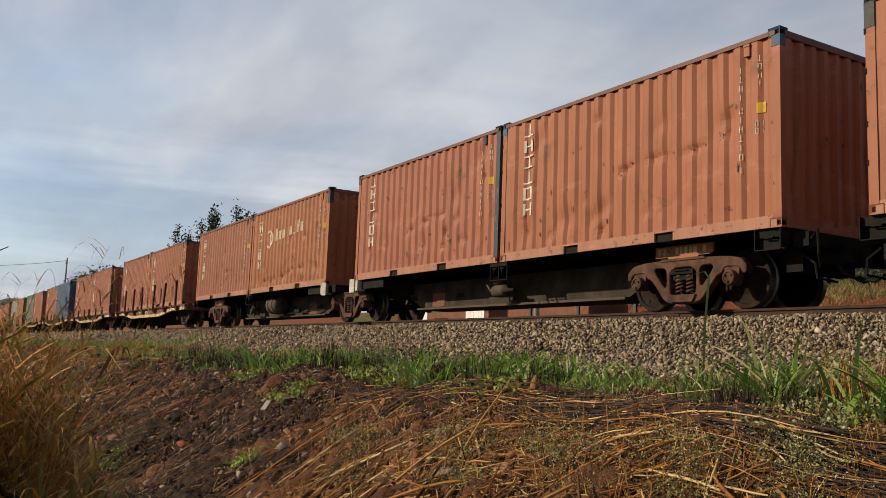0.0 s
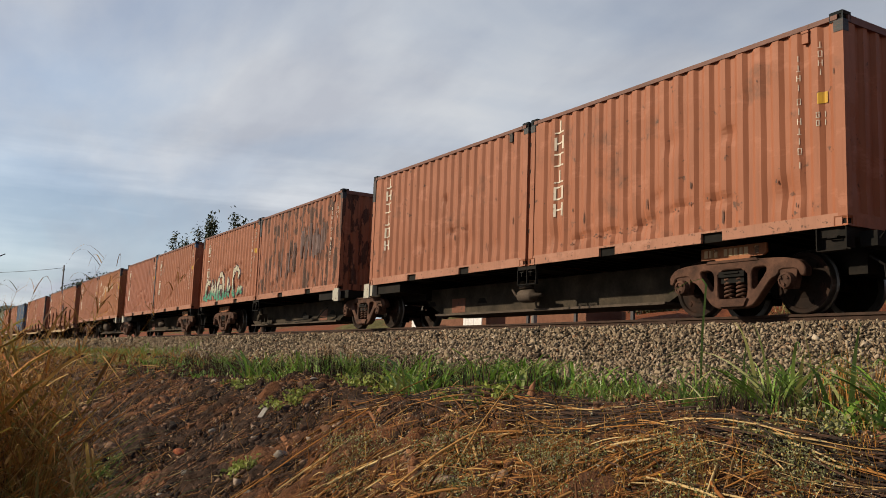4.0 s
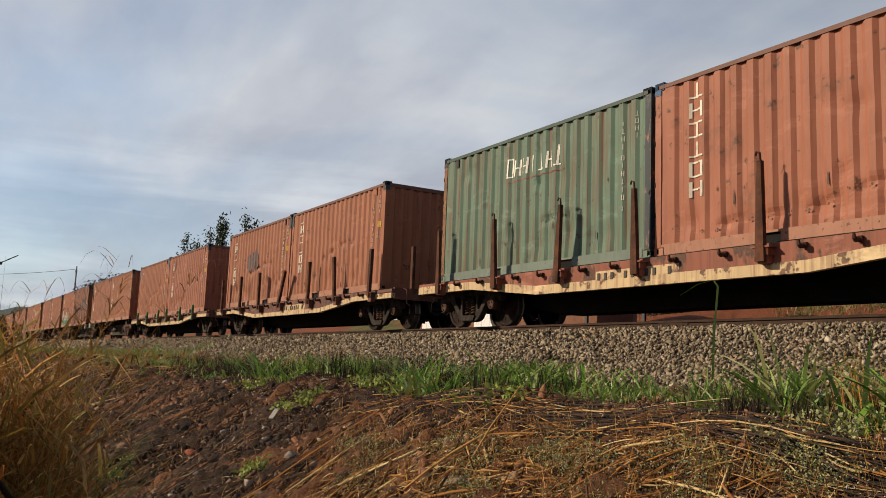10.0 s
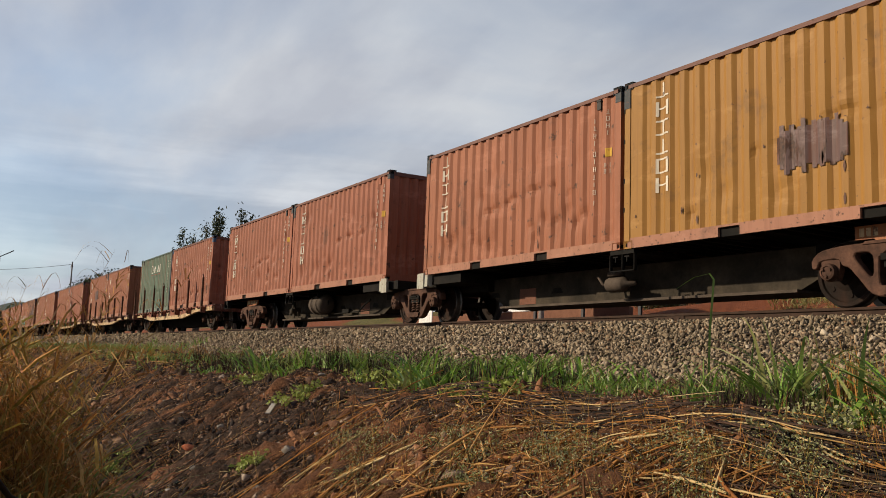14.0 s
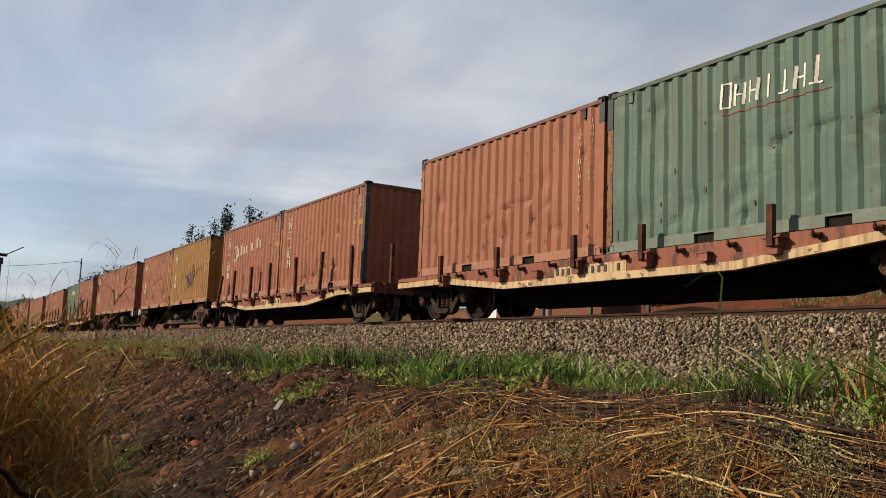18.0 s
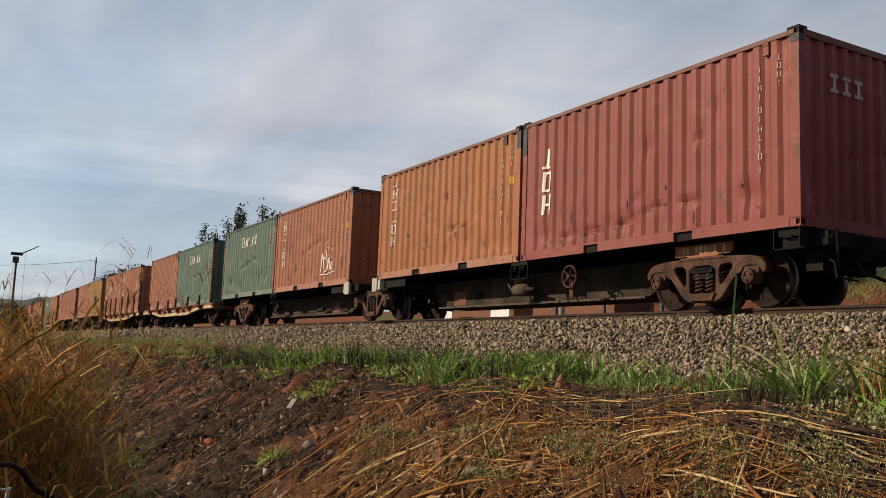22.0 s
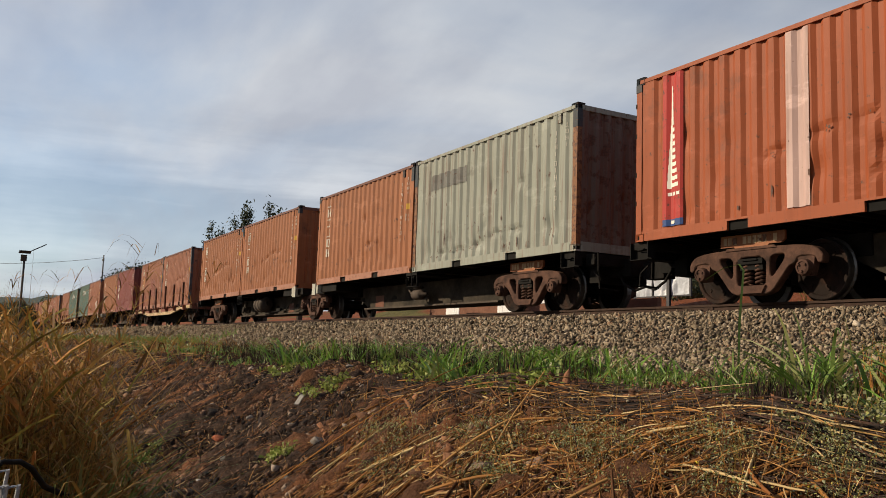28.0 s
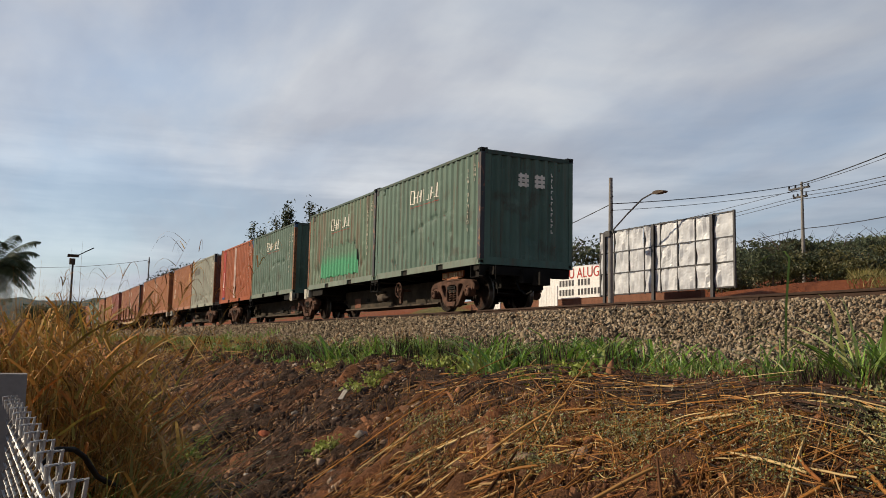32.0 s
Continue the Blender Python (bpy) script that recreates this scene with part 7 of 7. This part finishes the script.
def make_lamp_pole():
    p = tagged(new("street_lamp"), "grey concrete pole with a long bracket street lamp", "street lamp")
    p.location = (-31.35, 24.0, 0)
    bm = bmesh.new()
    tube(bm, [(0, 0, 1.0), (0, 0, 7.7)], [0.14, 0.085], 12)
    part("pole", bm, STEEL["concrete"], p)
    bm = bmesh.new()
    tube(bm, [(0.1, 0, 5.25), (1.2, 0, 5.9), (2.2, 0, 6.42), (2.8, 0, 6.55), (3.1, 0, 6.55)], 0.035, 8)
    part("arm", bm, IRON, p)
    bm = bmesh.new()
    prism(bm, [(3.0, 6.50), (3.25, 6.47), (3.65, 6.50), (3.68, 6.56), (3.3, 6.63), (3.0, 6.6)], -0.13, 0.13)
    part("lamp_head", bm, STEEL["tank"], p, bevel=0.02)
    bm = bmesh.new()
    box(bm, -0.4, 0.3, -0.1, 0.1, 5.15, 5.25)
    box(bm, -0.16, 0.16, -0.2, -0.1, 5.0, 5.25)
    part("bracket", bm, IRON, p)
    for z in (6.2, 6.5, 6.8):
        bm = bmesh.new()
        lathe(bm, [(0.03, 0), (0.05, -0.03), (0.03, -0.06), (0.05, -0.09), (0.02, -0.12)], 8, "y", (0.16, 0, z))
        part("insulator", bm, IRON, p)


def make_power_pole(x, y, base, top, arms, label):
    p = tagged(new("power_pole"), label, "power pole", "power poles")
    p.location = (x, y, 0)
    bm = bmesh.new()
    tube(bm, [(0, 0, base), (0, 0, top)], [0.12, 0.07], 10)
    part("pole", bm, STEEL["concrete"], p)
    for z, w in arms:
        bm = bmesh.new()
        box(bm, -w, w * 0.6, -0.06, 0.06, z - 0.05, z + 0.05)
        part("crossarm", bm, IRON, p)
        for q in (-w, -w * 0.5, w * 0.5):
            bm = bmesh.new()
            lathe(bm, [(0.03, 0.05), (0.06, 0.09), (0.04, 0.13), (0.06, 0.17), (0.02, 0.21)], 8, "z", (q, 0, z))
            part("insulator", bm, IRON, p)


def make_wire(a, b, sag, r, label="black overhead power line"):
    a, b = Vector(a), Vector(b)
    bm = bmesh.new()
    tube(bm, [a.lerp(b, t) - Vector((0, 0, sag * 4 * t * (1 - t))) for t in [k / 16 for k in range(17)]], r * 0.7, 5)
    tagged(new("overhead_wire", mesh_of("overhead_wire", bm, STEEL["cable"], smooth=True)), label, "wire", "overhead wires")


def make_wires():
    L, M, N = (-31.3, 24), (-34.6, 40), (-9.5, 24)
    for zl, zr, r in ((6.5, 9.55, 0.03), (6.2, 9.2, 0.02)):
        make_wire((*L, zl), (*M, zr), 0.15, r)
    for zl, zr, r in ((9.6, 8.1, 0.04), (9.5, 7.8, 0.02), (9.1, 6.4, 0.025), (8.7, 6.1, 0.025), (8.9, 6.2, 0.02), (7.0, 5.1, 0.03)):
        make_wire((*M, zl), (*N, zr), 0.35, r)
    for zl, zr, r in ((9.3, 7.4, 0.02), (8.9, 6.9, 0.02), (8.7, 6.6, 0.02), (7.0, 5.0, 0.03)):
        make_wire((*M, zl), (-62, 36, zr), 0.3, r)
    make_wire((*L, 6.5), (-62, 30, 5.2), 0.3, 0.03)
    make_power_pole(-34.6, 40, 3.0, 9.7, ((9.35, 0.9), (8.85, 0.6)), "slim grey concrete power pole with crossarms")
    make_power_pole(-9.5, 24, 1.0, 8.6, ((8.3, 0.9),), "slim grey concrete power pole with crossarms")


def make_sign():
    w = tagged(new("property_wall"), "low brick wall with a white rental sign painted above it", "wall")
    bm = bmesh.new()
    box(bm, -52, -30, 28.05, 28.3, 1.4, 2.72)
    part("brick_base", bm, BRICK, w)
    bm = bmesh.new()
    box(bm, -43.4, -36.6, 28.0, 28.12, 2.73, 4.5)
    s = part("sign_board", bm, PLASTER, w, "white board with red and dark lettering", 0.01)
    t = bpy.data.curves.new("sign_words", "FONT")
    t.body, t.size, t.extrude = "OU ALUG", 0.80, 0.006
    tmp = new("sign_words", t)
    me = bpy.data.meshes.new_from_object(tmp.evaluated_get(bpy.context.evaluated_depsgraph_get()))
    bpy.data.objects.remove(tmp)
    me.materials.append(PAINT["markred"])
    hang("sign_words", me, s, pose(-41.05, 27.985, 3.85, 90, 0, 0))
    for row, n, z in ((0, 10, 3.42), (1, 13, 2.9)):
        for k in range(n):
            if k not in (5,):
                bm = bmesh.new()
                box(bm, -41.3 + 0.30 * k, -41.12 + 0.30 * k, 27.985, 27.997, z, z + 0.34)
                part("number_bar", bm, IRON, s)
    g = tagged(new("metal_gate"), "white corrugated metal gate", "gate")
    for k in range(7):
        bm = bmesh.new()
        box(bm, -41.85 + 0.27 * k, -41.60 + 0.27 * k, 26.95, 27.0, 1.5, 3.38)
        part("slat", bm, PLASTER, g, bevel=0.015)
    for k in range(6):
        bm = bmesh.new()
        box(bm, -47.85 + 0.27 * k, -47.60 + 0.27 * k, 26.95, 27.0, 1.4, 3.0)
        part("slat", bm, PLASTER, g, bevel=0.015)


make_billboard()
make_lamp_pole()
make_wires()
make_sign()


# ---------------------------------------------------------------- trees and distance
def limbs(bm, base, top, r0, count, spread, rr):
    """A tapered trunk with limbs; gives the limb tips."""
    base, top = Vector(base), Vector(top)
    tube(bm, [base, base.lerp(top, 0.5) + Vector((rr.uniform(-.1, .1), rr.uniform(-.1, .1), 0)), top], [r0, r0 * 0.7, r0 * 0.35], 8)
    tips = []
    for k in range(count):
        s = base.lerp(top, rr.uniform(0.45, 1.0))
        a = rr.uniform(0, 6.28)
        e = s + Vector((math.cos(a) * spread * rr.uniform(0.4, 1), math.sin(a) * spread * rr.uniform(0.4, 1), spread * rr.uniform(0.2, 0.9)))
        tube(bm, [s, s.lerp(e, 0.5) + Vector((0, 0, 0.08 * spread)), e], [r0 * 0.35, r0 * 0.2, r0 * 0.08], 5)
        tips += [s.lerp(e, 0.6), e]
    return tips


def make_tree(x, y, base, tall, spread, leaf, label, seed, per=60, clumps=26, mat=None, flat=0.7, bare=False):
    rr = random.Random(seed)
    t = tagged(new("tree"), label, "tree", "trees behind the track")
    t.location = (x, y, base)
    bm = bmesh.new()
    tips = limbs(bm, (0, 0, -0.4), (0.1, 0, tall * 0.62), tall * 0.03, max(8, clumps // 2), spread * 0.75, rr)
    part("trunk", bm, BARK, t)
    if bare:
        return t
    c = [tuple(q) for q in tips]
    while len(c) < clumps:
        a, d = rr.uniform(0, 6.28), spread * math.sqrt(rr.random())
        c.append((math.cos(a) * d, math.sin(a) * d, tall * (0.55 + 0.42 * rr.random() * (1 - 0.5 * (d / spread) ** 2))))
    c = np.array(c)
    c[:, 2] *= 0.86 * tall / max(c[:, 2].max(), 0.1)
    v, f = leaf_cloud(c, leaf, per, (spread * 0.17, spread * 0.17, min(spread * 0.17 * flat, tall * 0.06)), (0.45, 1))
    o = bulk("crown", v, f, mat or LEAF)
    o.parent = t
    return t


def make_spire_tree(x, y, base, tall, seed):
    """A tree whose top breaks into upright leafy tufts."""
    rr = random.Random(seed)
    t = tagged(new("tree"), "dark green tree with upright leafy shoots", "tree", "trees behind the track")
    t.location = (x, y, base)
    bm = bmesh.new()
    tips = limbs(bm, (0, 0, -0.4), (0, 0, tall * 0.6), tall * 0.03, 12, tall * 0.2, rr)
    cs = []
    for k in range(6):
        a, d = rr.uniform(0, 6.28), tall * rr.uniform(0.02, 0.2)
        px, py, h = math.cos(a) * d, math.sin(a) * d, tall * rr.uniform(0.72, 1.0)
        tube(bm, [(px * 0.4, py * 0.4, tall * 0.5), (px, py, h)], [0.06, 0.02], 5)
        cs += [(px + rr.uniform(-.12, .12), py + rr.uniform(-.12, .12), h * q) for q in (1.0, 0.96, 0.9, 0.84, 0.78)]
    part("trunk", bm, BARK, t)
    v, f = leaf_cloud(np.array(cs + [(q[0], q[1], q[2] * 0.8) for q in tips]), 0.27, 46, (0.20, 0.20, 0.32), (0.36, 1))
    o = bulk("crown", v, f, LEAF)
    o.parent = t


def make_palm(x, y, base, tall, frond, n, seed, label, droop=1.0):
    rr = random.Random(seed)
    t = tagged(new("palm_tree"), label, "palm tree", "palm trees")
    t.location = (x, y, base)
    bm = bmesh.new()
    tube(bm, [(0, 0, -0.3), (0.05, 0, tall * 0.5), (0, 0, tall)], [tall * 0.035, tall * 0.028, tall * 0.022], 10)
    part("trunk", bm, BARK, t)
    for k in range(n):
        a = 6.28 * k / n + rr.uniform(-0.2, 0.2)
        lift = rr.uniform(0.1, 1.0) if droop >= 1 else rr.uniform(-0.2, 1.7)
        bm = bmesh.new()
        spine = []
        for j in range(9):
            s = j / 8
            spine.append(Vector((math.cos(a) * frond * s * (0.95 - 0.2 * s), math.sin(a) * frond * s * (0.95 - 0.2 * s), tall + frond * (lift * 0.75 * s - droop * 0.85 * s * s))))
        tube(bm, spine, [0.03 * (1 - 0.8 * j / 8) for j in range(9)], 4)
        side = Vector((-math.sin(a), math.cos(a), 0))
        for j in range(2, 34):
            s = j / 34
            i = min(7, int(s * 8))
            p = spine[i].lerp(spine[i + 1], s * 8 - i)
            d = (spine[i + 1] - spine[i]).normalized()
            ln = frond * 0.27 * math.sin(math.pi * (0.12 + 0.84 * s))
            for q in (-1, 1):
                e = p + side * q * ln * 0.72 + d * ln * 0.35 + Vector((0, 0, -ln * 0.55 * rr.uniform(0.7, 1.3)))
                w = d * frond * 0.008
                m = p.lerp(e, 0.5) + Vector((0, 0, ln * 0.12))
                vs = [bm.verts.new(v) for v in (p - w, p + w, m + w * 1.3, e, m - w * 1.3)]
                bm.faces.new(vs)
        part("frond", bm, PALMLEAF, t)


def ground_at(yaw, dist):
    x, y = -math.sin(radians(yaw)) * dist, math.cos(radians(yaw)) * dist
    return x, y, float(height(x, y))


def make_greenery():
    # trees seen over the train
    for yaw, dist, top, seed in ((74.9, 62, 9.4, 1), (72.5, 62, 9.7, 2), (70.2, 64, 10.0, 5)):
        x, y, z = ground_at(yaw, dist)
        make_spire_tree(x, y, z, top - z, seed)
    x, y, z = ground_at(80.6, 95)
    make_tree(x, y, z, 8.3 - z, 2.7, 0.3, "broad dark green tree behind the track", 7, 150, 46)
    x, y, z = ground_at(81.2, 90)
    make_tree(x, y, z, 8.8 - z, 2.0, 0.5, "bare leafless tree behind the track", 8, bare=True)
    for k, (yaw, dist, top, sp) in enumerate(((83.0, 150, 8.0, 3.5), (84.6, 160, 6.6, 4.5), (86.2, 130, 4.6, 4), (87.8, 150, 5.0, 5), (81.9, 130, 8.2, 3))):
        x, y, z = ground_at(yaw, dist)
        make_tree(x, y, z, top - z, sp, 0.5, "distant dark green tree", 20 + k, 260, 60, mat=HAZYLEAF)
    # bushes and trees at the right, up the slope
    for k in range(30):
        yaw, dist = 46.0 - 0.46 * (k % 30) + random.uniform(-.25, .25), random.uniform(46, 58)
        x, y, z = ground_at(yaw, dist)
        top = dist * math.tan(radians(5.6 + 0.8 * math.sin(k * 1.9) + random.uniform(-0.5, 0.4)))
        make_tree(x, y, z, max(1.3, top - z), random.uniform(1.2, 2.4), 0.17, "dense dark green bush on the red slope", 40 + k, 66, 26, flat=0.9, mat=(LEAF, HAZYLEAF, OLIVE)[k % 3])
    for k in range(16):
        yaw, dist = 46.5 - 0.95 * k, random.uniform(88, 110)
        x, y, z = ground_at(yaw, dist)
        top = dist * math.tan(radians(6.4 + 0.7 * math.sin(k * 2.3)))
        make_tree(x, y, z, max(4, top - z), 4.5, 0.38, "tall dark green tree at the edge of the meadow", 70 + k, 130, 40, mat=HAZYLEAF)
    x, y, z = ground_at(42.2, 60)
    make_tree(x, y, z, 60 * math.tan(radians(7.3)) - z, 2.6, 0.3, "bare grey tree among the bushes", 95, bare=True)
    for k, (yaw, dist, el) in enumerate(((55.2, 75, 7.6), (53.4, 78, 7.1), (57.5, 80, 7.3), (60, 84, 6.6))):
        x, y, z = ground_at(yaw, dist)
        make_tree(x, y, z, dist * math.tan(radians(el)) - z, 3.4, 0.45, "tall airy tree behind the rental sign", 100 + k, 22, 26, mat=HAZYLEAF)
    x, y, z = ground_at(30.4, 24)
    make_palm(x, y, z, 5.5 - z, 1.9, 18, 3, "tall palm with drooping feathery fronds", 0.72)
    x, y, z = ground_at(91.2, 52)
    make_palm(x, y, z, 3.5 - z, 3.1, 44, 4, "stout palm with arching fronds", 0.8)
    # yellow meadow grass on the slope
    n = 14000
    a, d = np.radians(R.uniform(29, 38.5, n)), R.uniform(36, 75, n)
    x, y = -np.sin(a) * d, np.cos(a) * d
    ok = y > 20
    x, y = x[ok], y[ok]
    n = len(x)
    ang = R.uniform(0, 6.28, n)
    g = [blades(np.stack([x, y, height(x, y)], -1), R.uniform(0.15, 0.38, n), np.stack([np.cos(ang), np.sin(ang)], -1) * 0.7, R.uniform(0.02, 0.045, n), seg=3)]
    meadow = leafy("meadow_grass", [(0.20, 0.19, 0.05), (0.30, 0.25, 0.08), (0.14, 0.16, 0.04), (0.34, 0.26, 0.10)])
    gather("meadow_grass", g, meadow, "yellow-green meadow grass on the slope", "grass")


def make_left_poles():
    x, y, z = ground_at(86.8, 70)
    p = tagged(new("street_lamp"), "dark pole with a small lamp panel on top", "street lamp")
    p.location = (x, y, 0)
    top = 70 * math.tan(radians(4.9))
    bm = bmesh.new(); tube(bm, [(0, 0, z - 0.3), (0, 0, top - 0.3)], [0.09, 0.07], 8)
    part("pole", bm, IRON, p)
    bm = bmesh.new(); prism(bm, [(-0.38, top - 0.02), (0.38, top + 0.10), (0.38, top + 0.14), (-0.38, top + 0.02)], -0.4, 0.4)
    part("panel", bm, IRON, p)
    bm = bmesh.new(); box(bm, -0.13, 0.13, -0.25, 0.15, top - 0.6, top - 0.15)
    part("lamp_box", bm, STEEL["tank"], p)
    bm = bmesh.new(); tube(bm, [(0.0, 0.3, top + 0.1), (0.0, 1.4, top + 0.75)], 0.04, 5)
    part("antenna", bm, IRON, p)
    x2, y2, z2 = ground_at(82.4, 110)
    make_power_pole(x2, y2, z2 - 0.3, 110 * math.tan(radians(5.1)), ((9.2, 0.7),), "dark distant power pole")
    make_wire((x2, y2, 9.5), (-130, -6, 9.6), 0.8, 0.035)


def make_hills():
    """Far ridges, outlined by two rows of swells."""
    # the blue-grey of the air in between is put into the hill's colour
    for name, dist, tops, mat in (("far_ridge", 1500, 66, rough_matter("far_hill", [(0.075, 0.10, 0.095), (0.11, 0.13, 0.115)], 0.02, 1.0, own=False)),):
        n = 160
        a = np.radians(np.linspace(20, 150, n))
        h = tops * (0.86 + 0.08 * np.sin(a * 9 + 1) + 0.04 * np.sin(a * 23) + 0.04 * np.sin(a * 61) + 0.03 * np.sin(a * 170))
        v, f = [], []
        for k in range(n):
            for dd, hh in ((-300, -40), (-80, h[k] * 0.7), (0, h[k]), (300, -40)):
                v.append((-math.sin(a[k]) * (dist + dd), math.cos(a[k]) * (dist + dd), hh))
        for k in range(n - 1):
            for j in range(3):
                f.append((k * 4 + j, k * 4 + j + 1, k * 4 + 5 + j, k * 4 + 4 + j))
        tagged(bulk(name, np.array(v), np.array(f), mat, True), "hazy green ridge far off", "hill", kind="structure")


make_greenery()
make_left_poles()
make_hills()


def motions():
    """The train rolls away along the track, and its wheels turn."""
    for thing, (x, y, z) in CARGO:
        walk(thing, [(2.0 * k, pose(x - s, y, z)) for k, s in enumerate(ROLLED)])
    steps = [k / 15 for k in range(481)]
    gone = np.interp(steps, np.arange(17) * 2.0, ROLLED)
    for wheel, x in ROLLING:
        walk(wheel, [(t, pose(x, 0, 0.40, 0, -math.degrees(g / WHEEL) % 360, 0)) for t, g in zip(steps, gone)])


motions()
